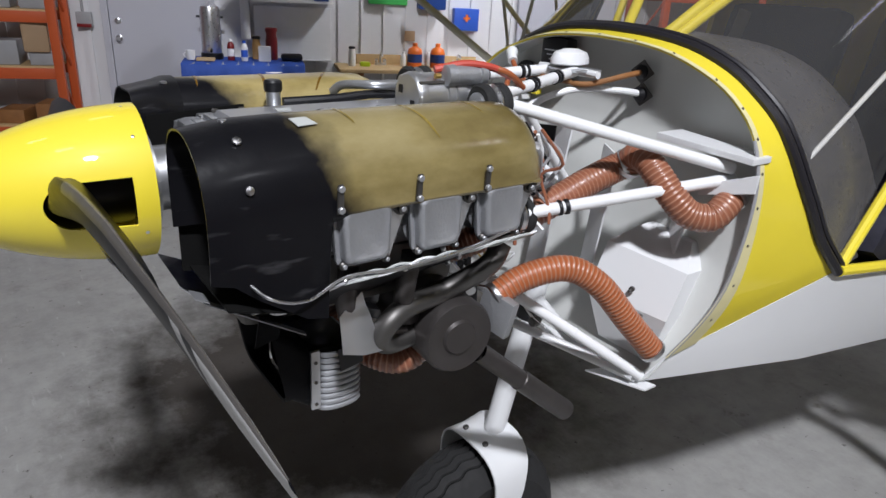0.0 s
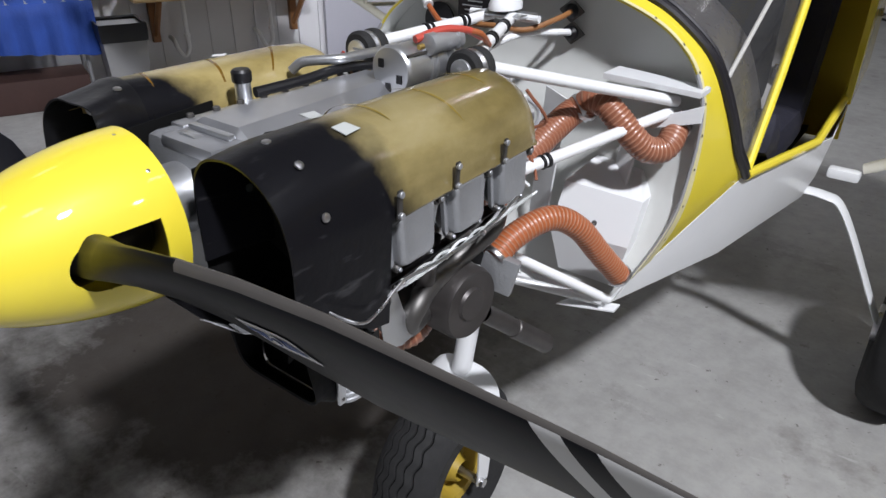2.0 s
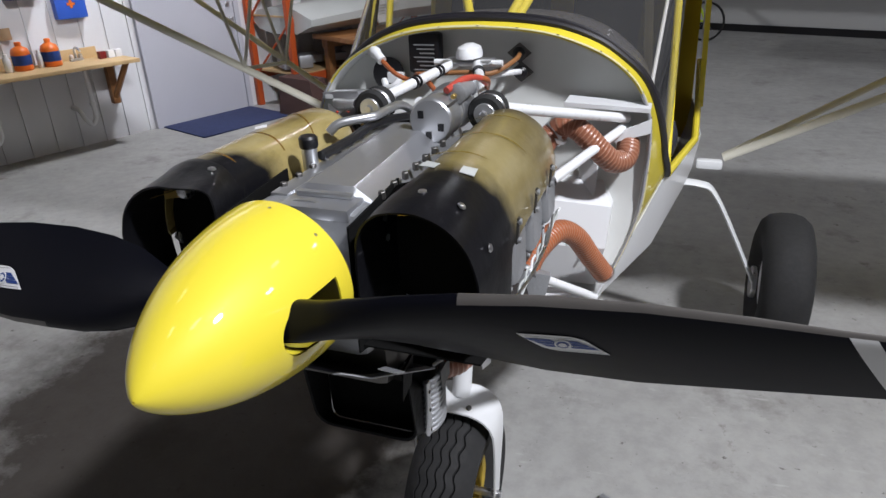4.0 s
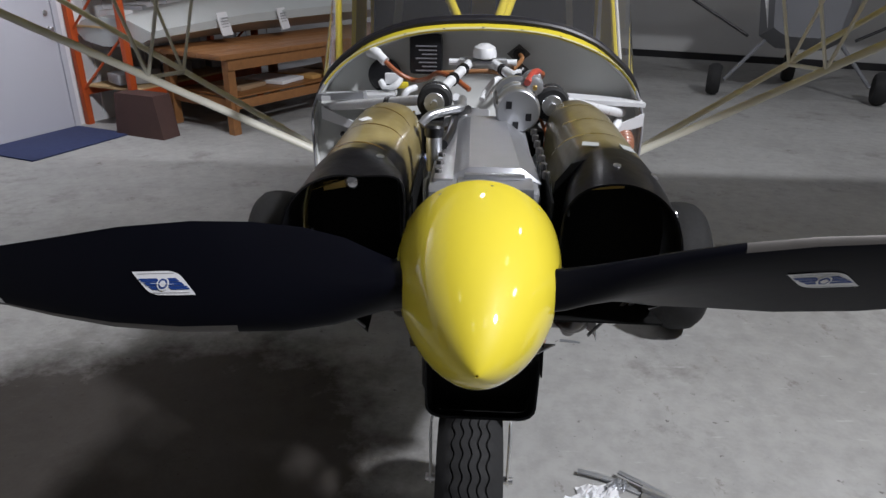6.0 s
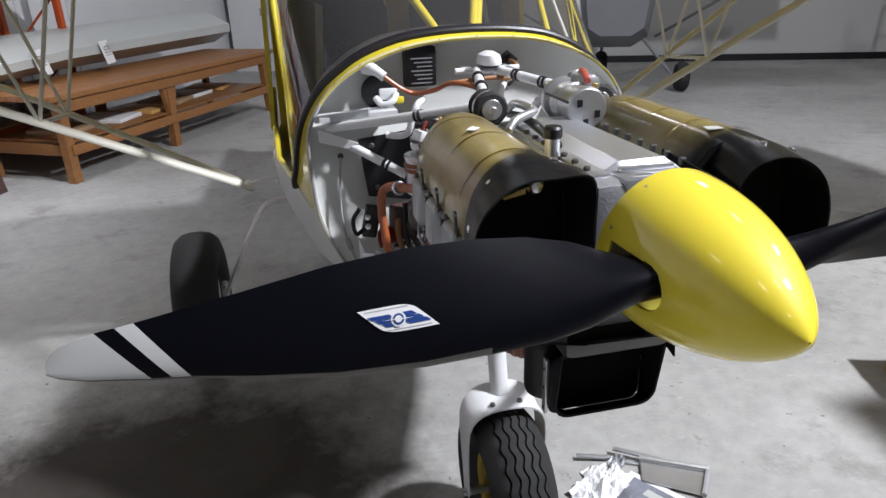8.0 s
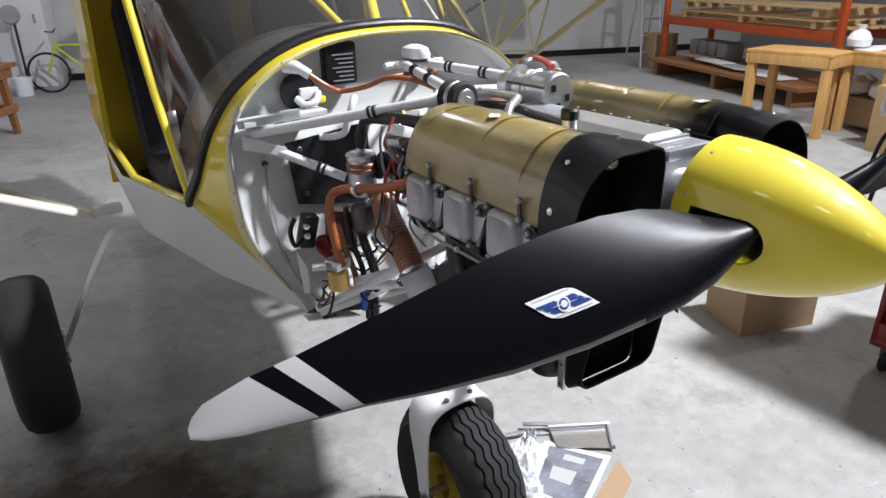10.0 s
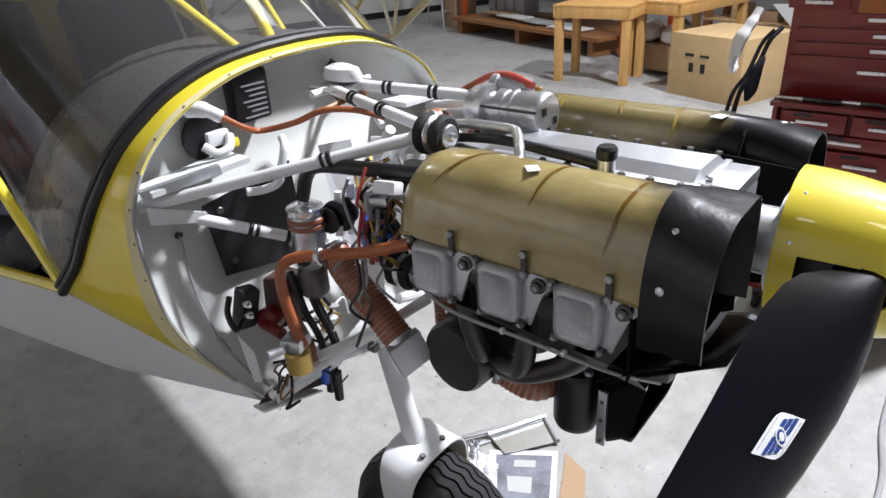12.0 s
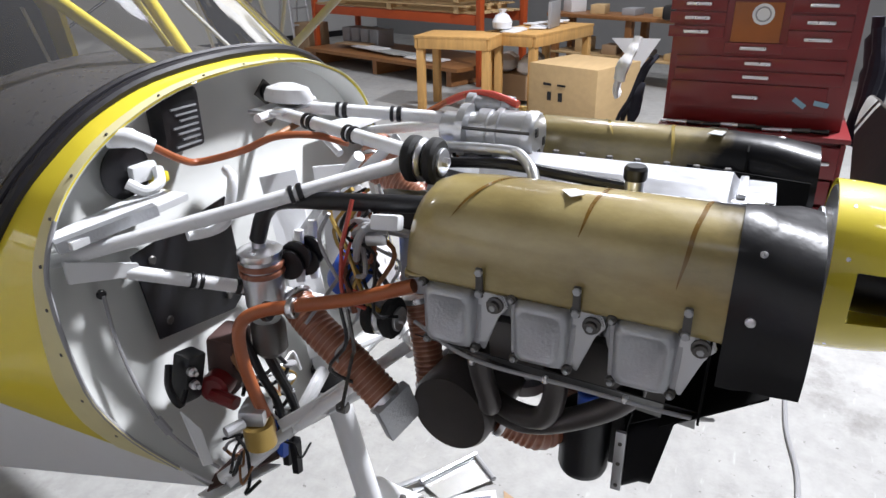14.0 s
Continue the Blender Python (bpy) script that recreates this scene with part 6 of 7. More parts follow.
def cloth():
    bm = bmesh.new()
    nu, rows = 40, []
    for j, (n, z, w) in enumerate(((0.10, 0.848, 0.0), (0.40, 0.849, 0.0), (0.675, 0.848, 0.0), (0.695, 0.835, 0.1), (0.70, 0.74, 0.5), (0.705, 0.62, 0.8), (0.71, 0.52, 1.0))):
        row = []
        for i in range(nu + 1):
            u = -1.47 + 1.07 * i / nu
            row.append(room(u, n + 0.016 * w * math.sin(i * 0.9) + 0.008 * w * math.sin(i * 2.3), z + 0.004 * math.sin(i * 1.3) * (j > 0) - 0.10 * w * (i / nu) * (j == 6)))
        rows.append(row)
    add_loft(bm, rows, closed=False)
    return thicken(bm, 0.003)


simple("tablecloth", cloth(), "blue", "blue cloth hanging over the folding table", "tablecloth", smooth=60)
simple("carton", rbox(-0.93, 0.42, 0.13, 0.8, 0.42, 0.26, 0.01), "brown", "brown carton stored under the folding table", "box")

ur = thing("coffee_urn", room(-1.22, 0.3, 0.85), "tall stainless coffee urn with black base", "coffee urn")
part("body", lathe([(0.085, 0.05), (0.09, 0.06), (0.09, 0.42), (0.08, 0.46), (0.02, 0.49)], room(-1.22, 0.3, 0.85), (0, 0, 1), seg=32), "zinc", ur)
part("base", lathe([(0.10, 0), (0.10, 0.045), (0.09, 0.055)], room(-1.22, 0.3, 0.85), (0, 0, 1), seg=32), "black", ur)
for du in (-0.1, 0.1):
    part("handle", rbox(-1.22 + du, 0.3, 1.22, 0.04, 0.03, 0.02, 0.004), "black", ur)
part("spout", rtube([(-1.22, 0.38, 0.94), (-1.22, 0.45, 0.93)], 0.012, seg=10), "black", ur)


def jug(name, u, n, z, r, h, mat, capmat, label, cat, neck=0.45, band=None):
    j = thing(name, room(u, n, z), label, cat)
    part("body", lathe([(r * 0.9, 0), (r, h * 0.03), (r, h * 0.62), (r * 0.85, h * 0.76), (r * neck, h * 0.86), (r * neck, h * 0.9)], room(u, n, z), (0, 0, 1), seg=24), mat, j, smooth=45)
    part("cap", lathe([(r * neck * 1.15, h * 0.88), (r * neck * 1.15, h * 0.98), (r * neck * 0.9, h)], room(u, n, z), (0, 0, 1), seg=20), capmat, j)
    if band:
        part("label_band", lathe([(r * 1.012, h * 0.2), (r * 1.012, h * 0.55)], room(u, n, z), (0, 0, 1), seg=24, cap=False), band, j)
    return j


jug("spray_bottle", -1.05, 0.42, 0.852, 0.033, 0.19, "chest_red", "paper", "red cleaner bottle with white cap on the blue cloth", "bottle", band="paper")
jug("spray_bottle", -0.93, 0.45, 0.852, 0.03, 0.18, "paper", "blue_paint", "white cleaner bottle with blue cap on the blue cloth", "bottle", band="blue_paint")
jug("coffee_can", -0.68, 0.30, 0.852, 0.055, 0.29, "chest_red", "chest_red", "tall red coffee can on the blue cloth", "can", neck=0.9)
jug("creamer_jar", -0.82, 0.28, 0.852, 0.04, 0.21, "wood", "black", "amber creamer jar on the blue cloth", "jar", neck=0.85)
simple("paper_stack", rbox(-0.75, 0.45, 0.92, 0.11, 0.05, 0.135, 0.003), "paper", "white paper packet standing on the blue cloth", "packet")
mg = thing("mug", room(-1.4, 0.45, 0.852), "white coffee mug on the blue cloth", "mug")
part("cup", lathe([(0.03, 0), (0.038, 0.005), (0.04, 0.085), (0.036, 0.085), (0.034, 0.01), (0.0, 0.008)], room(-1.4, 0.45, 0.852), (0, 0, 1), seg=20), "paper", mg)
part("ear", rtube([(-1.44, 0.45, 0.915), (-1.465, 0.45, 0.90), (-1.44, 0.45, 0.87)], 0.006, seg=8), "paper", mg)
simple("tray", rbox(-1.27, 0.5, 0.866, 0.16, 0.1, 0.025, 0.006), "ply", "small wooden tray beside the urn", "tray")
simple("bag", rbox(-0.5, 0.35, 0.885, 0.2, 0.14, 0.06, 0.028), "black", "small black pouch on the blue cloth", "bag")
wbd = thing("whiteboard", room(-0.46, 0.0, 0.8), "blank white marker board on the wall", "whiteboard")
part("board", rbox(-0.46, 0.028, 1.075, 0.74, 0.02, 0.5, 0.003), "paper", wbd, smooth=0)
part("tray", rbox(-0.46, 0.05, 0.822, 0.74, 0.05, 0.015, 0.003), "alu", wbd)
simple("wall_carton", rbox(-0.46, 0.12, 1.47, 0.74, 0.22, 0.2, 0.004), "paper", "long white carton above the whiteboard", "box")
part("writing_bar", rbox(-0.2, 0.234, 1.41, 0.14, 0.004, 0.03), "decal_blue", bpy.data.objects["wall_carton"], smooth=0)
simple("roller_blind", rtube([(-0.91, 0.08, 1.02), (-0.91, 0.08, 2.2)], 0.045, seg=16), "paper", "rolled white sheet hanging on the wall", "roll")
bn = thing("trash_bin", room(-0.25, 0.75), "tall grey bin with black liner", "bin")
part("tub", loft([[room(-0.25 + a * s, 0.75 + b * s, z) for a, b in ((-0.17, -0.2), (0.17, -0.2), (0.17, 0.2), (-0.17, 0.2))] for z, s in ((0.0, 0.8), (0.66, 1.0))], caps=True), "grey", bn)
part("liner", loft([[room(-0.25 + a * s, 0.75 + b * s, z) for a, b in ((-0.17, -0.2), (0.0, -0.205), (0.17, -0.2), (0.175, 0.0), (0.17, 0.2), (0.0, 0.208), (-0.17, 0.2), (-0.176, 0.0))] for z, s in ((0.55, 1.03), (0.64, 1.07), (0.69, 1.05), (0.68, 0.95))]), "black", bn)

# sink counter
sc = thing("sink_counter", room(0.78, 0.25, 0.8), "narrow plywood sink counter on wooden brackets", "counter")
part("top", rbox(0.78, 0.26, 0.785, 1.68, 0.5, 0.035, 0.006), "ply", sc)
part("backsplash", rbox(0.46, 0.03, 0.85, 0.6, 0.02, 0.1, 0.003), "ply", sc)
part("backsplash", rbox(1.25, 0.03, 0.85, 0.4, 0.02, 0.1, 0.003), "ply", sc)
for u in (0.16, 1.52):
    part("bracket", rbox(u, 0.05, 0.56, 0.07, 0.07, 0.42, 0.008), "wood_dark", sc)
    part("bracket_arm", rtube([(u, 0.07, 0.42), (u, 0.42, 0.76)], 0.028, seg=6), "wood_dark", sc)
for u in (0.40, 1.22):
    fa = thing("faucet", room(u, 0.12, 0.8), "small chrome faucet on the sink counter", "faucet", "sink faucets")
    part("base", rbox(u, 0.12, 0.815, 0.12, 0.04, 0.024, 0.008), "zinc", fa)
    part("neck", tube(smooth_path([room(u, 0.12, 0.82), room(u, 0.12, 0.90), room(u, 0.17, 0.925), room(u, 0.23, 0.90)], 5), 0.011, seg=10), "zinc", fa)
    for d in (-0.04, 0.04):
        part("tap", lathe([(0.012, 0), (0.018, 0.01), (0.018, 0.03), (0.008, 0.04)], room(u + d, 0.12, 0.825), (0, 0, 1), seg=12), "zinc", fa)
    dr = thing("drain_pipe", room(u, 0.2, 0.2), "white plastic sink trap under the counter", "pipe", "sink drains")
    part("trap", tube(smooth_path([room(u, 0.22, 0.77), room(u, 0.22, 0.45), room(u, 0.22, 0.30), room(u - 0.05, 0.22, 0.235), room(u - 0.10, 0.22, 0.30), room(u - 0.11, 0.16, 0.37), room(u - 0.11, 0.03, 0.38)], 6), 0.021, seg=12), "paper", dr)
    part("nut", lathe([(0.03, -0.015), (0.03, 0.015)], room(u, 0.22, 0.42), (0, 0, 1), seg=10), "paper", dr)
for u in (0.74, 0.98):
    jug("hand_cleaner_jug", u, 0.2, 0.803, 0.075, 0.235, "orange_plastic", "orange_plastic", "orange hand cleaner jug with dark blue label", "jug", neck=0.3, band="decal_blue")
jug("lotion_bottle", 0.09, 0.25, 0.803, 0.036, 0.19, "paper", "black", "white lotion bottle with black cap on the counter", "bottle", neck=0.8)
jug("clear_bottle", 0.62, 0.2, 0.803, 0.03, 0.15, "bag", "paper", "clear soap bottle on the counter", "bottle")
jug("clear_bottle", 0.88, 0.2, 0.803, 0.025, 0.15, "bag", "paper", "clear soap bottle on the counter", "bottle")
for k, u in enumerate((1.42, 1.5, 1.57)):
    simple("carton", rbox(u, 0.2, 0.835, 0.06, 0.06, 0.065, 0.003), ("chest_red", "paper", "paper")[k], "small box at the end of the sink counter", "box")
simple("sponge", rbox(0.22, 0.25, 0.825, 0.1, 0.06, 0.045, 0.012), "lime", "yellow-green sponge on the counter", "sponge")
simple("note_board", rbox(0.72, 0.02, 1.09, 0.11, 0.008, 0.1, 0.002), "card", "small brown card pinned on the wall", "note")
simple("towel", rbox(0.48, 0.04, 1.47, 0.4, 0.03, 0.17, 0.012), "green", "green cloth hanging on the wall", "towel")
simple("paper_dispenser", rbox(0.92, 0.09, 1.5, 0.28, 0.14, 0.28, 0.02), "decal_blue", "dark paper towel dispenser on the wall", "dispenser")
fk = thing("first_aid_box", room(1.3, 0.0, 1.15), "blue first aid box with orange cross on the wall", "first aid box")
part("case", rbox(1.3, 0.055, 1.275, 0.27, 0.09, 0.22, 0.012), "blue_paint", fk)
part("cross", rbox(1.3, 0.103, 1.29, 0.07, 0.006, 0.022), "orange_plastic", fk)
part("cross", rbox(1.3, 0.103, 1.29, 0.022, 0.0075, 0.07), "orange_plastic", fk)

# ---------------------------------------------------------------- the far side behind the cabin
orange_rack(3.2, 0.05, 0.75, 5.2, (0.35, 0.95, 1.6), 2.6, 2, "orange steel rack crowded with grey parts", "orange racks")
rng = random.Random(9)
for k in range(16):
    u, z = 3.35 + 0.11 * k, (0.42, 1.02)[k % 2]
    simple("spare_part", rbox(u, 0.35 + 0.2 * rng.random(), z + 0.07, 0.16, 0.3, 0.06 + 0.14 * rng.random(), 0.02, rng.uniform(-30, 30)), rng.choice(["grey", "black", "paper", "cast"]), "loose engine part lying on the rack", "part", "rack parts")
pt = thing("long_table", room(5.3, 1.58), "long stained wooden work table with lower shelf", "table")
TT = -9.7


def on_table(a, b):
    """a: along the long table from its middle, b: towards the room."""
    return 5.3 + a * math.cos(radians(TT)) + b * math.sin(radians(TT)), 1.58 - a * math.sin(radians(TT)) + b * math.cos(radians(TT))


def tbox(a, b, z, sa, sb, sz, bevel=0.004):
    return rbox(*on_table(a, b), z, sa, sb, sz, bevel, TT)


for k in range(6):
    part("top_board", tbox(0, -0.46 + 0.184 * k, 0.775, 3.8, 0.18, 0.05, 0.006), "wood_dark", pt)
for a in (-1.75, -0.3, 1.65):
    for b in (-0.46, 0.46):
        part("leg", loft([[room(*on_table(a + (0.06 if a > 0 else 0.0) * (z < 0.1) + dx * w, b + dy * w), z) for dx, dy in ((-0.05, -0.045), (0.05, -0.045), (0.05, 0.045), (-0.05, 0.045))] for z, w in ((0.0, 0.62 if a > 0 else 0.9), (0.75, 0.9))], caps=True), "wood_dark", pt, smooth=20)
    part("cross_rail", tbox(a, 0, 0.30, 0.05, 0.9, 0.1), "wood_dark", pt)
    if a == -0.3:
        part("leg_flare", plate([room(*on_table(a + x, 0.44), z) for x, z in ((-0.05, 0.36), (0.05, 0.36), (0.13, 0.74), (-0.13, 0.74))], (CR, -SR, 0), 0.05, 0.004), "wood_dark", pt)
for b in (-0.5, 0.5):
    part("apron", tbox(0, b, 0.70, 3.6, 0.04, 0.12), "wood_dark", pt)
    part("low_rail", tbox(0, b, 0.30, 3.5, 0.04, 0.09), "wood_dark", pt)
part("low_shelf", tbox(0, 0, 0.36, 3.4, 0.9, 0.02), "wood_dark", pt)
for k in range(6):
    simple("plank_offcut", rbox(*on_table(-1.3 + 0.5 * k, 0.1 * math.sin(k)), 0.392 + 0.004 * (k % 2), 0.42, 0.5, 0.04, 0.006, 10 * math.sin(3 * k)), ("card", "paper", "wood")[k % 3], "flat offcut lying on the table's shelf", "offcut", "shelf offcuts")
wg = thing("spare_wing", room(5.3, 0.85, 0.8), "pale grey airplane wing lying across the table", "wing")
part("skin", loft([[room(u, n0 + 0.5 * c, z0 + h * s) for c, s in ((-1, 0), (-0.8, 0.35), (-0.3, 0.5), (0.5, 0.42), (1, 0.12), (1, -0.1), (0.5, -0.4), (-0.3, -0.45), (-0.8, -0.3))] for u, n0, z0, h in ((3.25, 0.55, 0.95, 0.3), (4.5, 0.75, 1.03, 0.40), (7.4, 1.2, 1.06, 0.46))], caps=True), "hull", wg, smooth=45)
for u, n in ((4.13, 1.215), (5.0, 1.345)):
    part("paper_tag", box(room(u, n, 1.0), (0.012, 0.2, 0.24), (0, -14, -ROOM + 9)), "paper", wg, "printed paper tag taped on the wing", smooth=0)
    for k in range(5):
        part("writing_bar", box(room(u, n + 0.008, 1.06 - 0.03 * k), (0.012, 0.13, 0.008), (0, -14, -ROOM + 9)), "grey", wg, smooth=0)
simple("leather_case", loft([[room(3.1 + a, 0.95 + b, z) for a, b in ((-0.1, -0.3 * s), (0.12, -0.3 * s), (0.12, 0.32 * s), (-0.1, 0.32 * s))] for z, s in ((0.0, 1.0), (0.42, 0.8))], caps=True), "brown", "dark brown leather case on the floor by the rack", "case")
lockers = thing("cabinet", room(11.2, 0.9), "white metal storage cabinets against the wall", "cabinet")
for k, n in enumerate((0.55, 1.35)):
    part("body", rbox(11.25, n, 0.95, 0.6, 0.78, 1.9, 0.006), "wall", lockers)
    part("handle", rbox(10.94, n + 0.25, 1.1, 0.02, 0.03, 0.14, 0.004), "grey", lockers)
fan = thing("fan", room(10.7, 1.35), "round metal fan on a stand", "fan")
part("cage", lathe([(0.02, 0), (0.13, 0.015), (0.15, 0.05), (0.13, 0.09), (0.02, 0.10)], room(10.7, 1.35, 1.17), (-SR, -CR, 0.1), seg=28), "grey", fan)
part("stand", rtube([(10.75, 1.35, 1.1), (10.75, 1.35, 0.02)], 0.02, seg=10), "black", fan)
part("foot", lathe([(0.2, 0), (0.2, 0.015), (0.03, 0.03)], room(10.75, 1.35, 0.0), (0, 0, 1), seg=24), "black", fan)

bk = thing("bicycle", room(10.2, 2.3), "lime green bicycle leaning by the wall", "bicycle")
for n in (1.85, 2.75):
    w = part("wheel", rtube([(10.2, n + 0.3 * math.cos(a), 0.31 + 0.3 * math.sin(a)) for a in [2 * math.pi * k / 28 for k in range(29)]], 0.019, seg=8, cap=False), "rubber", bk)
    for k in range(8):
        part("spoke", rtube([(10.2, n, 0.31), (10.2, n + 0.29 * math.cos(k * 0.785), 0.31 + 0.29 * math.sin(k * 0.785))], 0.002, seg=4), "zinc", w)
for a, b in (((2.75, 0.31), (2.55, 0.72)), ((2.75, 0.31), (2.4, 0.33)), ((2.4, 0.33), (2.55, 0.72)), ((2.4, 0.33), (2.05, 0.68)), ((2.55, 0.72), (2.05, 0.72)), ((2.05, 0.8), (1.85, 0.31))):
    part("frame_tube", rtube([(10.2, *a), (10.2, *b)], 0.018, seg=8), "lime", bk)
part("saddle", rbox(10.2, 2.6, 0.84, 0.13, 0.26, 0.06, 0.025), "black", bk)
part("seat_post", rtube([(10.2, 2.56, 0.7), (10.2, 2.6, 0.83)], 0.012, seg=8), "zinc", bk)
part("handlebar", rtube([(9.93, 2.0, 0.95), (10.2, 2.03, 0.92), (10.47, 2.0, 0.95)], 0.012, seg=8), "black", bk)
simple("bucket", lathe([(0.12, 0), (0.14, 0.28), (0.13, 0.28), (0.11, 0.01)], room(10.0, 1.5, 0.0), (0, 0, 1), seg=20), "bag", "translucent plastic bucket beside the bicycle", "bucket")

# the grey airplane against the wall
ga = thing("grey_airplane", room(9.0, 7.05), "dark grey light airplane parked by the wall", "airplane")
part("fuselage", loft([[room(u, 7.05 + a * w, z0 + b * h) for a, b in ((-1, 0), (-0.9, -0.75), (-0.5, -1), (0.5, -1), (0.9, -0.75), (1, 0), (0.95, 0.7), (0.6, 1), (-0.6, 1), (-0.95, 0.7))] for u, w, h, z0 in ((8.0, 0.42, 0.42, 1.22), (8.5, 0.58, 0.6, 1.2), (9.6, 0.56, 0.6, 1.25), (10.4, 0.36, 0.4, 1.3))], caps=True), "grey_plane", ga, smooth=40)
for k in range(3):
    part("stripe", box(room(8.22 + 0.012 * k, 6.56 + 0.11 * k, 1.15), (0.05, 0.012, 0.55), (0, -16, -ROOM - 20)), "paper", ga, smooth=0)
for u, n in ((8.05, 6.07), (8.2, 8.04), (9.7, 7.05)):
    part("wheel", lathe([(0.05, -0.08), (0.17, -0.085), (0.2, -0.05), (0.21, 0.0), (0.2, 0.05), (0.17, 0.085), (0.05, 0.08)], room(u, n, 0.21), (CR, -SR, 0), seg=30), "rubber", ga)
    part("leg", rtube([(u, n + (0.12 if n < 7 else -0.12) * (n != 7.05), 0.21), (u + 0.2 if u < 9 else u, 7.05 + (n - 7.05) * 0.45, 0.72)], 0.025, seg=10), "grey_plane", ga)
for n0, n1 in ((6.4, 4.6), (7.7, 9.5)):
    part("strut", rtube([(8.7, n0, 0.72), (8.7, n1, 1.75)], 0.02, seg=8), "black", ga)
part("wing", rbox(8.9, 7.05, 2.0, 1.3, 6.5, 0.14, 0.05), "grey_plane", ga)

# ---------------------------------------------------------------- the workshop side
rk = thing("pallet_rack", room(6.9, 12.35), "orange pallet rack stacked with lumber and pallets", "rack")
for u in (5.0, 8.8):
    for n in (11.90, 12.80):
        part("post", rbox(u, n, 1.3, 0.08, 0.08, 2.6, 0.005), "rack", rk)
for n in (11.90, 12.80):
    part("beam", rbox(6.9, n, 0.86, 3.72, 0.05, 0.13, 0.004), "rack", rk)
for k in range(6):
    part("deck_board", rbox(6.9, 11.95 + 0.16 * k, 0.945, 3.7, 0.12, 0.022), "ply", rk)
pl = thing("pallet", room(6.9, 12.35, 0.96), "stacked wooden pallets on the rack beam", "pallet")
for z in (0.975, 1.12):
    for k in range(5):
        part("slat", rbox(6.8, 11.90 + 0.22 * k, z + 0.055, 3.2, 0.13, 0.02), "ply", pl)
    for u in (5.4, 6.8, 8.2):
        part("stringer", rbox(u, 12.35, z, 0.09, 1.0, 0.085), "ply", pl)
sh = thing("low_shelf", room(6.9, 12.35), "low wooden shelf with leftover sheets", "shelf")
part("board", rbox(6.9, 12.20, 0.24, 3.6, 1.3, 0.05), "wood_dark", sh)
for u in (5.3, 6.9, 8.5):
    part("foot", rbox(u, 12.15, 0.11, 0.1, 1.1, 0.21), "wood_dark", sh)
for k, (u, n, mt) in enumerate(((6.0, 11.85, "paper"), (6.4, 11.95, "hull"), (6.9, 11.90, "hull"), (7.4, 11.95, "paper"), (7.9, 12.05, "card"))):
    simple("sheet_offcut", rbox(u, n, 0.29 + 0.012 * k, 0.7, 0.28, 0.02, 0.003, 12 * math.sin(2 * k)), mt, "flat sheet offcut lying on the low shelf", "offcut", "sheet offcuts")
for k in range(4):
    simple("plastic_bin", rbox(7.6 + 0.25 * k, 12.35, 0.42, 0.2, 0.35, 0.28, 0.02), "grey", "grey plastic bin on the low shelf", "bin", "shelf bins")
sl = thing("step_ladder", room(9.4, 11.95), "pale aluminium step ladder standing by the rack", "ladder")
for n in (11.75, 12.15):
    part("rail", rtube([(9.25, n, 0.0), (9.5, n + (0.05 if n < 11.9 else -0.05), 1.75)], 0.022, seg=8), "alu", sl)
    part("back_rail", rtube([(9.85, n, 0.0), (9.55, n + (0.05 if n < 11.9 else -0.05), 1.72)], 0.016, seg=8), "alu", sl)
for k in range(1, 6):
    part("step", rbox(9.25 + 0.25 * k / 6.2, 11.95, 0.28 * k, 0.08, 0.36, 0.025, 0.003), "alu", sl)
part("top_cap", rbox(9.52, 11.95, 1.76, 0.16, 0.34, 0.04, 0.01), "alu", sl)
simple("carton", rbox(9.25, 12.1, 0.3, 0.4, 0.45, 0.6, 0.01), "card", "brown cardboard carton standing by the rack", "box")


def work_table(u, n, su, sn, turn, label):
    t = thing("work_table", room(u, n), label, "table", "pine work tables")
    c, s = math.cos(radians(turn)), math.sin(radians(turn))

    def q(a, b):
        return u + a * c + b * s, n - a * s + b * c
    part("top", rbox(u, n, 0.83, su, sn, 0.03, 0.004, turn), "wood", t)
    for a in (-1, 1):
        for b in (-1, 1):
            uu, nn = q(a * (su / 2 - 0.06), b * (sn / 2 - 0.06))
            part("leg", rbox(uu, nn, 0.41, 0.085, 0.085, 0.82, 0.005, turn), "wood", t)
        uu, nn = q(a * (su / 2 - 0.02), 0)
        part("apron", rbox(uu, nn, 0.76, 0.035, sn - 0.02, 0.11, 0.003, turn), "wood", t)
        uu, nn = q(0, a * (sn / 2 - 0.02))
        part("apron", rbox(uu, nn, 0.76, su - 0.09, 0.035, 0.11, 0.003, turn), "wood", t)
    return t


work_table(4.28, 10.78, 0.9, 0.62, 25, "pine work table with square legs")
work_table(3.95, 11.85, 0.7, 1.45, 8, "long pine work table with papers on it")
rng = random.Random(3)
for k in range(9):
    simple("paper_sheet", rbox(3.85 + 0.3 * rng.random(), 11.25 + 0.14 * k, 0.85 + 0.004 * k, 0.2, 0.16, 0.012, 0.002, rng.uniform(-40, 40)), "paper", "loose paper lying on the work table", "paper", "table papers")
simple("plastic_bag", lathe([(0.06, 0), (0.11, 0.03), (0.12, 0.1), (0.08, 0.17), (0.03, 0.2), (0.05, 0.24)], room(4.1, 11.3, 0.845), (0, 0, 1), seg=18), "bag", "crumpled clear plastic bag on the work table", "bag")
simple("monitor", rbox(3.8, 11.9, 1.0, 0.04, 0.4, 0.3, 0.012, 20), "grey", "grey flat screen standing on the work table", "monitor")
simple("storage_crate", rbox(4.0, 11.8, 0.2, 0.5, 0.9, 0.3, 0.02), "card", "crate of scraps under the work table", "crate")
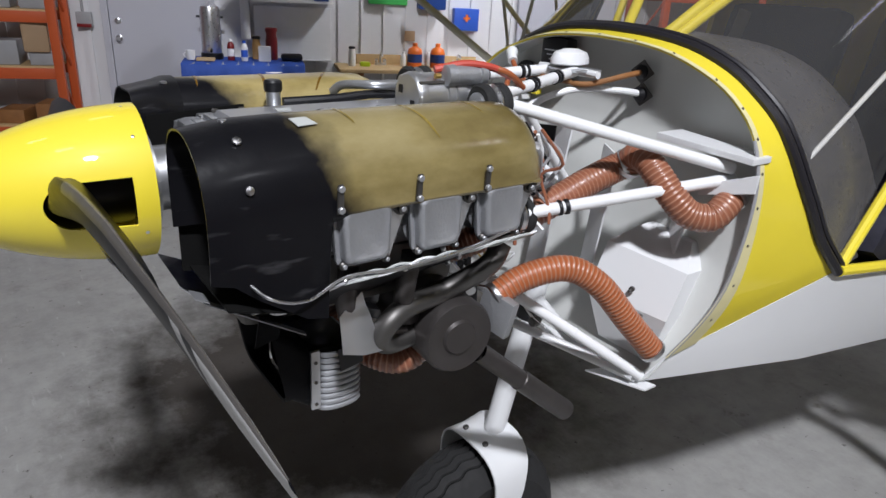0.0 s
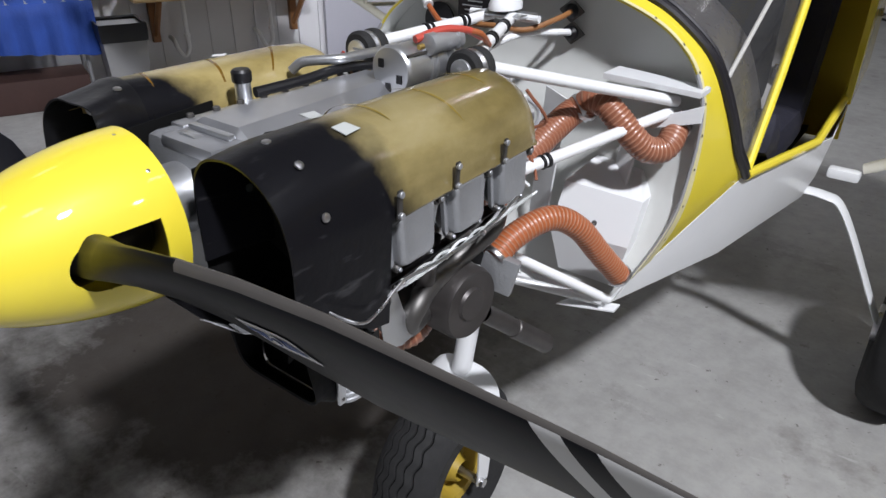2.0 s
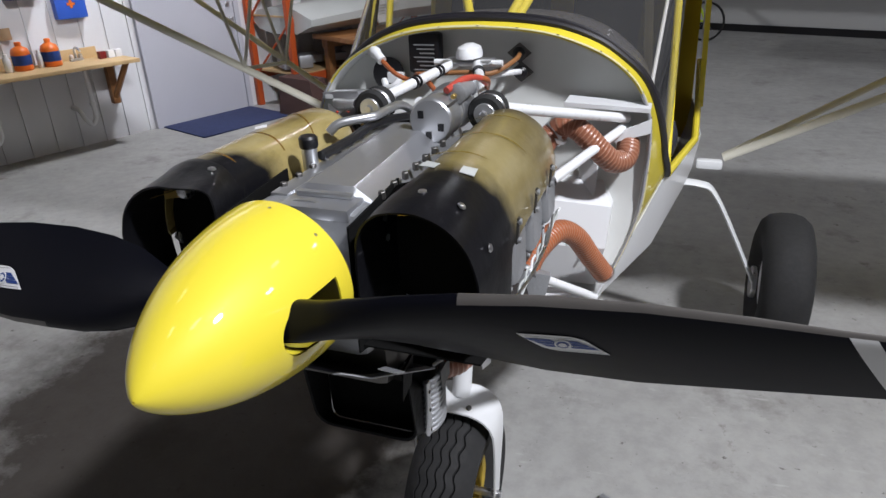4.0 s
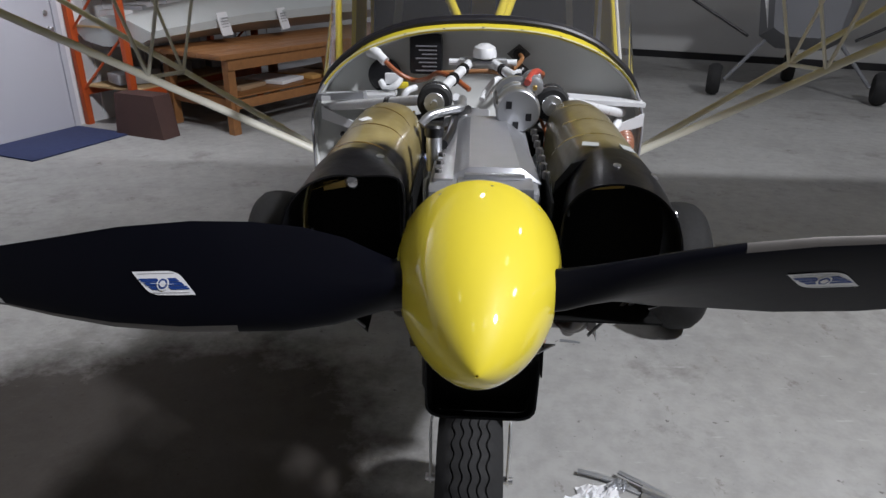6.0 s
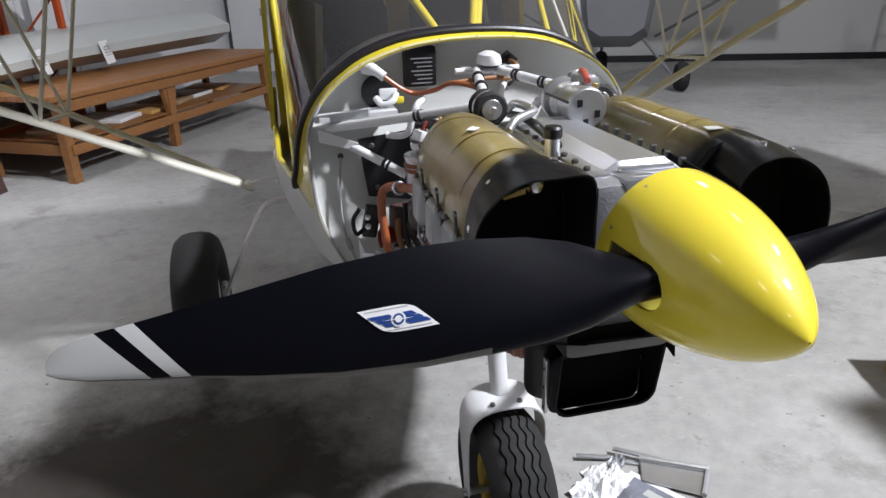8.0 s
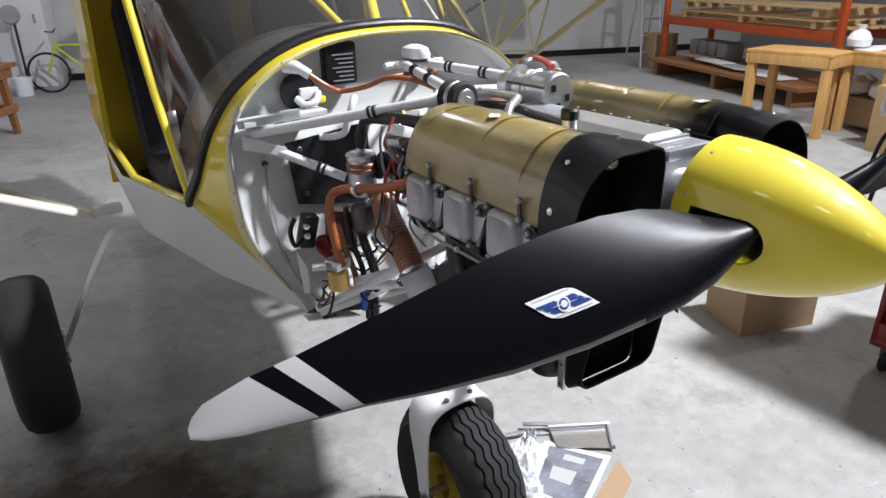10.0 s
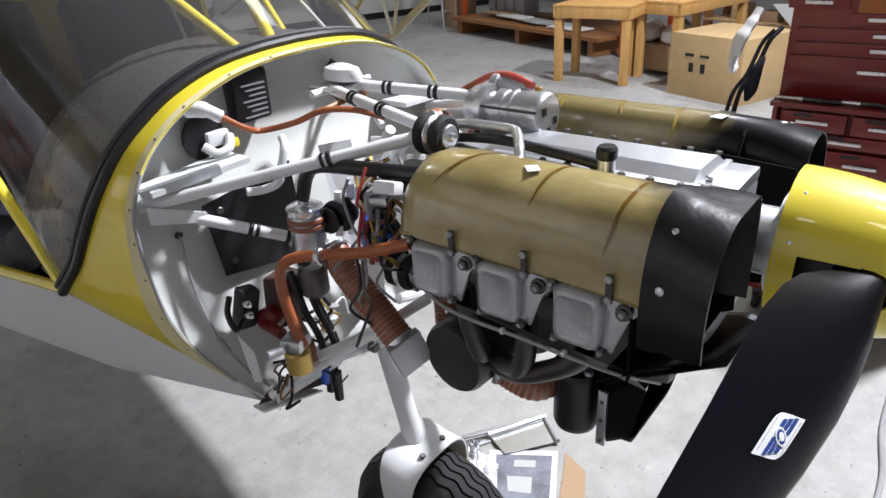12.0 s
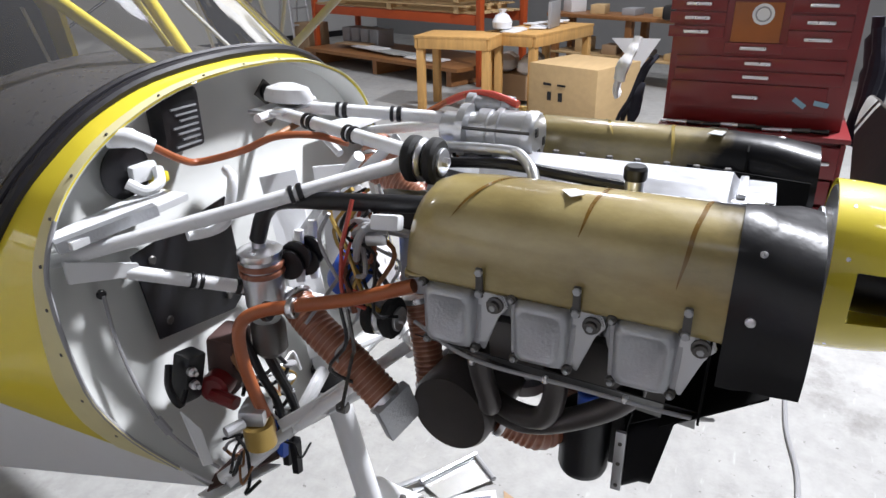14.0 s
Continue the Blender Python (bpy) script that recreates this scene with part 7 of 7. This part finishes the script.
for k in range(5):
    simple("scrap_bag", lathe([(0.08, 0), (0.14, 0.04), (0.13, 0.14), (0.05, 0.2)], room(3.8 + 0.12 * k, 11.45 + 0.2 * (k % 3), 0.36), (0, 0, 1), seg=14), ("bag", "paper", "grey")[k % 3], "crumpled bag of scraps under the work table", "bag", "scrap bags")

wb = thing("wooden_crate", room(2.85, 11.15), "large pale plywood crate with stencil marks", "crate")
part("body", rbox(2.85, 11.2, 0.31, 0.85, 0.8, 0.62, 0.006), "ply", wb)
for a, z, h in ((3.03, 0.42, 0.025), (2.85, 0.42, 0.02), (3.0, 0.3, 0.09), (2.86, 0.3, 0.09)):
    part("stencil_bar", rbox(a, 10.797, z, 0.10 if h < 0.05 else 0.05, 0.006, h), "black", wb, smooth=0)

# red tool chest on its cart
tc = thing("tool_cart", (2.25, 0.25, 0), "dark red steel roller cabinet with open bottom shelf", "tool cart")
CF, CB, CL, CRT = 2.04, 2.72, 0.60, -0.12           # front, back and the two sides
CM = (CF + CB) / 2
part("bottom_tray", box((CM, 0.24, 0.14), (CB - CF, CL - CRT, 0.03), bevel=0.004), "chest_red", tc)
part("front_lip", box((CF + 0.012, 0.24, 0.18), (0.02, CL - CRT, 0.11), bevel=0.004), "chest_red", tc)
for y in (CL - 0.012, CRT + 0.012):
    part("side_panel", box((CM, y, 0.56), (CB - CF, 0.02, 0.84), bevel=0.004), "chest_red", tc)
part("inner_lining", box((CF + 0.14, CL - 0.028, 0.33), (0.2, 0.012, 0.30), bevel=0.002), "rack", tc)
part("back_panel", box((CB - 0.012, 0.24, 0.56), (0.02, CL - CRT - 0.044, 0.84), bevel=0.004), "chest_red", tc)
part("drawer_case", box((CM + 0.01, 0.24, 0.77), (CB - CF - 0.05, CL - CRT - 0.046, 0.44), bevel=0.004), "chest_red", tc)
part("work_ledge", box((CM, 0.24, 0.995), (CB - CF + 0.02, CL - CRT + 0.02, 0.02), bevel=0.004), "chest_red", tc)
for x in (CF + 0.05, CB - 0.06):
    for y in (CL - 0.06, CRT + 0.06):
        ca = part("caster", disc((x, y - 0.013, 0.05), (0, 1, 0), 0.05, 0.026, 0.006), "rubber", tc)
        part("fork", box((x, y, 0.098), (0.04, 0.045, 0.055), bevel=0.004), "steel", ca)
for y, z, w, h in ((0.44, 0.935, 0.24, 0.075), (0.18, 0.935, 0.24, 0.075), (0.31, 0.865, 0.5, 0.05), (-0.03, 0.90, 0.14, 0.13), (0.24, 0.775, 0.66, 0.10), (0.24, 0.65, 0.66, 0.12)):
    d = part("drawer", box((CF + 0.006, y, z), (0.022, w, h), bevel=0.004), "chest_red", tc)
    part("handle", box((CF - 0.012, y, z), (0.016, min(0.12, w * 0.6), 0.014), bevel=0.005), "zinc", d)
    part("label_holder", box((CF - 0.006, y + 0.04, z + h * 0.36), (0.004, 0.07, 0.012)), "black", d, smooth=0)
ch = thing("tool_chest", (2.3, 0.255, 1.005), "dark red steel tool chest with bright drawer handles", "tool chest")
CH = 2.145                     # its front


def chest_box(y, z, w, h, x, d, bevel=0.003):
    return box((x, 0.2 + (y - 0.2) * 0.92, 1.71 + (z - 1.71) * 0.92), (d, w * 0.92, h * 0.92), (0, 0, 0), bevel)


part("case", box((CH + 0.155, 0.255, 1.3325), (0.31, 0.70, 0.655), bevel=0.006), "chest_red", ch)
part("lid_edge", box((CH + 0.15, 0.255, 1.664), (0.325, 0.715, 0.012), bevel=0.003), "chest_red", ch)
for y, z, w, h in ((0.54, 1.475, 0.24, 0.055), (0.54, 1.415, 0.24, 0.05), (0.54, 1.355, 0.24, 0.05), (0.04, 1.475, 0.24, 0.06), (0.04, 1.405, 0.24, 0.06), (0.04, 1.335, 0.24, 0.07), (0.29, 1.29, 0.24, 0.045), (0.26, 1.225, 0.70, 0.05), (0.26, 1.165, 0.70, 0.05), (0.29, 1.075, 0.66, 0.115)):
    d = part("drawer", chest_box(y, z, w, h, CH - 0.004, 0.012), "chest_red", ch)
    part("handle", chest_box(y, z, 0.11, 0.015, CH - 0.016, 0.014, 0.005), "zinc", d)
M["till"] = material("worn_orange_panel", (0.30, 0.085, 0.012), 0.4, scale=9, vary=0.3)
part("till_door", chest_box(0.29, 1.40, 0.2, 0.17, CH - 0.004, 0.012), "till", ch, "worn brown-orange panel")
part("sticker", disc((CH - 0.010, 0.2 + 0.07 * 0.92, 1.71 - 0.275 * 0.92), (-1, 0, 0), 0.041, 0.002, seg=28), "paper", ch, "round white sticker")
part("sticker_ring", lathe([(0.030, 0), (0.030, 0.0012), (0.024, 0.0012), (0.024, 0)], (CH - 0.0125, 0.2 + 0.07 * 0.92, 1.71 - 0.275 * 0.92), (-1, 0, 0), seg=28, cap=False), "grey", ch)
for y, z, w, h, mt in ((0.42, 1.545, 0.2, 0.03, "alu"), (0.06, 1.535, 0.2, 0.035, "paper"), (0.25, 1.54, 0.06, 0.05, "seam"), (0.33, 1.54, 0.04, 0.04, "seam")):
    part("sticker", chest_box(y, z, w, h, CH - 0.004, 0.008, 0.0), mt, ch, smooth=0)
for y, a in ((0.075, 35), (-0.005, 10)):
    part("tape", box((CH - 0.0125, y, 1.115), (0.002, 0.055, 0.02), (a, 0, 0)), "blue_tape", ch, "strip of pale blue tape", smooth=0)
rng = random.Random(12)
for k in range(9):
    x, y, a = 2.06 + 0.03 * rng.random(), -0.05 + 0.068 * k, rng.uniform(-0.3, 0.3)
    simple("hand_tool", tube([(x, y, 1.016), (x + 0.03 * a, y + 0.06, 1.016), (x + 0.05 * a, y + 0.11, 1.014)], [0.011, 0.008, 0.006], seg=8), ("black", "steel", "zinc")[k % 3], "hand tool lying on the cabinet's top ledge", "tool", "hand tools")
tb = thing("tool_bag", (2.3, 0.25, 0.155), "black bag of tools on the cabinet's bottom shelf", "bag")
part("sack", lathe([(0.1, 0), (0.17, 0.03), (0.16, 0.13), (0.08, 0.2)], (2.27, 0.02, 0.156), (0, 0, 1), seg=18), "seat", tb)
part("pouch", box((2.2, 0.22, 0.225), (0.2, 0.16, 0.14), (0, 0, 20), 0.03), "grey", tb)
part("pouch", box((2.26, 0.33, 0.26), (0.16, 0.14, 0.2), (10, 8, -15), 0.04), "black", tb)
simple("yellow_hose_coil", lathe([(0.03, 0), (0.065, 0.02), (0.07, 0.05), (0.04, 0.085), (0.01, 0.09)], (2.13, 0.47, 0.156), (0, 0, 1), seg=22), "yellow_dull", "coil of yellow hose on the cabinet's bottom shelf", "hose")
simple("plastic_sack", lathe([(0.06, 0), (0.10, 0.03), (0.09, 0.12), (0.05, 0.19), (0.02, 0.2)], (2.26, 0.45, 0.156), (0, 0, 1), seg=16), "bag", "crumpled clear plastic sack on the cabinet's bottom shelf", "bag")
gl = thing("work_glove", (2.3, 0.80, 1.220), "white work glove hanging beside the chest", "glove")
part("palm", tube(smooth_path([(2.33, 0.78, 1.330), (2.30, 0.80, 1.270), (2.27, 0.83, 1.200), (2.27, 0.84, 1.140)], 5), [0.028] * 4 + [0.036] * 4 + [0.045] * 4 + [0.04] * 4, seg=12, flat=0.55), "paper", gl)
for k in range(4):
    part("finger", tube(smooth_path([(2.262 + 0.018 * k, 0.84, 1.160), (2.25 + 0.02 * k, 0.85, 1.100), (2.255 + 0.016 * k, 0.84, 1.060 + 0.01 * (k % 2))], 4), 0.013, seg=8), "paper", gl)
hb = thing("hanging_bag", (2.32, 0.82, 0.9), "black straps and slack bag hanging beside the chest", "bag")
for k, (x, y) in enumerate(((2.36, 0.79), (2.31, 0.81), (2.40, 0.80))):
    part("strap", tube(smooth_path([(x + 0.04, y - 0.10, 1.24), (x + 0.02, y - 0.06, 1.18), (x + 0.01, y - 0.02, 1.05), (x - 0.05, y + 0.02, 0.95), (x - 0.07, y + 0.05, 0.78 - 0.06 * k)], 6), 0.011 + 0.002 * k, seg=8, flat=0.45), "seat", hb)
part("sack", tube(smooth_path([(2.36, 0.74, 1.12), (2.34, 0.76, 1.05), (2.34, 0.77, 0.98), (2.32, 0.78, 0.92)], 5), [0.012, 0.018, 0.022, 0.026, 0.03, 0.034, 0.036, 0.035, 0.036, 0.037, 0.036, 0.034, 0.03, 0.024, 0.018, 0.01], seg=14, flat=0.7), "seat", hb)
cbx = thing("cardboard_box", (2.08, 1.1, 0), "brown cardboard box with taped edges on the floor", "box")
part("carton", box((2.09, 1.14, 0.14), (0.42, 0.28, 0.28), (0, 0, -19), 0.003), "card", cbx, smooth=0)
part("tape", box((2.09, 1.14, 0.281), (0.425, 0.05, 0.003), (0, 0, -19)), "seam", cbx, smooth=0)

# ---------------------------------------------------------------- on the floor by the nose wheel
pr = thing("print_sheet", (0.48, 0.85, 0), "glossy black and white print lying on the floor", "print")
part("sheet", plate([(0.55, 1.032, 0.004), (0.687, 0.826, 0.004), (0.38, 0.666, 0.004), (0.314, 0.865, 0.004)], (0, 0, 1), 0.003), "paper", pr, smooth=0)
M["print"] = material("grey_print", (0.2, 0.21, 0.25), 0.25, scale=9, vary=0.9)
part("picture", plate([(0.545, 1.0, 0.0075), (0.655, 0.83, 0.0075), (0.40, 0.70, 0.0075), (0.35, 0.86, 0.0075)], (0, 0, 1), 0.0006), "print", pr, smooth=0)
for q, mt in (([(0.48, 0.91), (0.525, 0.835), (0.46, 0.80), (0.425, 0.87)], "hull"), ([(0.56, 0.93), (0.60, 0.865), (0.57, 0.85), (0.53, 0.915)], "hull")):
    part("printed_patch", plate([(a, b, 0.0082) for a, b in q], (0, 0, 1), 0.0006), mt, pr, smooth=0)
simple("card_sheet", plate([(0.70, 0.80, 0.0), (0.66, 0.70, 0.0), (0.45, 0.60, 0.0), (0.42, 0.68, 0.0)], (0, 0, 1), 0.003), "card", "piece of brown cardboard under the print", "cardboard", smooth=0)
tr = thing("sheet_metal_tray", (0.7, 0.95, 0), "folded bright sheet metal tray on the floor", "tray")
part("plate", plate([(0.60, 1.06, 0.012), (0.80, 0.945, 0.012), (0.72, 0.85, 0.012), (0.56, 0.97, 0.012)], (0, 0, 1), 0.003), "alu", tr)
part("flange", tube([(0.60, 1.07, 0.02), (0.81, 0.95, 0.02)], 0.012, seg=8), "alu", tr)
part("flange", tube([(0.80, 0.945, 0.02), (0.72, 0.845, 0.02)], 0.010, seg=8), "grey", tr)
def crumple(cx, cy, w, h, turn, seed, lift):
    """A crumpled sheet: a folded, uneven skin resting on the floor."""
    r = random.Random(seed)
    bm = bmesh.new()
    n = 11
    c, s = math.cos(turn), math.sin(turn)
    g = []
    for i in range(n):
        row = []
        for j in range(n):
            a = (i / (n - 1) - 0.5) * w + r.uniform(-0.3, 0.3) * w / n
            b = (j / (n - 1) - 0.5) * h + r.uniform(-0.3, 0.3) * h / n
            z = 0.004 + lift * r.random() ** 2 * (1 - 0.6 * max(abs(i / (n - 1) - 0.5), abs(j / (n - 1) - 0.5)) * 2)
            row.append(bm.verts.new((cx + a * c - b * s, cy + a * s + b * c, z)))
        g.append(row)
    for i in range(n - 1):
        for j in range(n - 1):
            q = (g[i][j], g[i + 1][j], g[i + 1][j + 1], g[i][j + 1])
            bm.faces.new((q[0], q[1], q[2]))
            bm.faces.new((q[0], q[2], q[3]))
    return thicken(bm, 0.0012)


for k, (x, y, w, h, a, mt) in enumerate(((0.40, 0.98, 0.20, 0.13, 0.5, "bag"), (0.33, 0.90, 0.16, 0.12, 1.2, "bag"), (0.45, 1.04, 0.14, 0.10, 0.2, "paper"), (0.30, 0.80, 0.13, 0.10, 2.0, "bag"), (0.50, 1.07, 0.12, 0.05, 0.6, "alu"))):
    simple("crumpled_wrap", crumple(x, y, w, h, a, k, 0.05), mt, "crumpled clear packing wrap on the floor", "packing", "packing scraps", smooth=0)
for k, (x, y, a) in enumerate(((0.52, 1.10, -0.5), (0.47, 1.12, -0.3), (0.60, 1.09, -0.6))):
    simple("metal_strip", box((x, y, 0.008 + 0.008 * k), (0.17, 0.018, 0.008), (0, 2, math.degrees(a)), 0.001), "cast", "bright metal strip lying among the packing", "strip", "metal strips")
hs = thing("yellow_air_hose", (0.4, 0.55, 0), "yellow rubber air hose on the floor", "hose")
part("hose", tube(smooth_path([(0.10, 0.70, 0.012), (0.18, 0.64, 0.012), (0.28, 0.60, 0.014), (0.36, 0.615, 0.02), (0.42, 0.61, 0.03), (0.47, 0.56, 0.03), (0.50, 0.47, 0.02)], 8), 0.011, seg=12), "yellow", hs)
part("hose", tube(smooth_path([(0.30, 0.66, 0.011), (0.26, 0.73, 0.011), (0.20, 0.78, 0.011), (0.12, 0.80, 0.011)], 8), 0.007, seg=10), "yellow", hs)
pn = thing("pen", (0.83, 0.19, 0), "black and silver pen on the floor", "pen")
part("barrel", tube([(0.792, 0.232, 0.007), (0.845, 0.166, 0.007)], 0.0065, seg=10), "black", pn)
part("cap", tube([(0.845, 0.166, 0.007), (0.87, 0.135, 0.007)], 0.0055, seg=10), "zinc", pn)
simple("floor_cable", tube(smooth_path([(2.15, 0.02, 0.01), (1.85, -0.06, 0.009), (1.46, -0.075, 0.009), (1.19, -0.112, 0.009), (0.96, -0.10, 0.009), (0.81, -0.02, 0.009), (0.70, 0.02, 0.009), (0.55, -0.1, 0.009), (0.4, -0.4, 0.009)], 8), 0.009, seg=8), "grey", "grey electric cable snaking over the floor", "cable")

# ---------------------------------------------------------------- behind the crate and chest
bb2 = thing("back_bench", room(3.9, 13.6), "long brown work bench crowded with odds and ends", "bench")
part("top", rbox(3.6, 13.5, 0.86, 2.6, 0.6, 0.05, 0.005), "wood_dark", bb2)
for u in (2.4, 3.6, 4.8):
    part("leg", rbox(u, 13.3, 0.42, 0.09, 0.09, 0.83, 0.004), "wood_dark", bb2)
    part("leg", rbox(u, 13.7, 0.42, 0.09, 0.09, 0.83, 0.004), "wood_dark", bb2)
part("shelf", rbox(3.6, 13.5, 0.35, 2.5, 0.5, 0.03, 0.004), "ply", bb2)
rng = random.Random(17)
for k in range(10):
    h = 0.06 + 0.2 * rng.random()
    simple("storage_box", rbox(2.5 + 0.24 * k, 13.45 + 0.1 * rng.random(), (0.886 if k % 2 else 0.366) + h / 2, 0.2, 0.26, h, 0.008, rng.uniform(-20, 20)), rng.choice(["card", "grey", "paper", "ply", "black"]), "box of odds and ends on the brown bench", "box", "bench boxes")
simple("leaning_sheet", plate([room(3.3, 13.1, 0.25), room(3.75, 13.12, 0.62), room(3.05, 13.12, 0.66)], (-0.4, -0.9, 0.1), 0.012), "paper", "white triangular offcut leaning on the bench", "offcut", smooth=0)
simple("power_tool", rbox(3.0, 13.2, 0.97, 0.16, 0.22, 0.17, 0.04, 20), "black", "black power tool lying on the brown bench", "tool")
bc = thing("blue_coat", (2.62, -0.20, 1.3), "dark blue work coat hanging beside the chest", "coat")
part("body", tube(smooth_path([(2.60, -0.185, 1.42), (2.60, -0.20, 1.30), (2.58, -0.22, 1.15), (2.59, -0.22, 0.98), (2.58, -0.21, 0.85)], 5), [0.03] * 4 + [0.055] * 5 + [0.07] * 6 + [0.075] * 6, seg=14, flat=0.5), "seat", bc)
part("sleeve", tube(smooth_path([(2.52, -0.19, 1.38), (2.49, -0.21, 1.22), (2.50, -0.20, 1.02)], 5), [0.028] * 4 + [0.035] * 4 + [0.03] * 3, seg=10), "seat", bc)
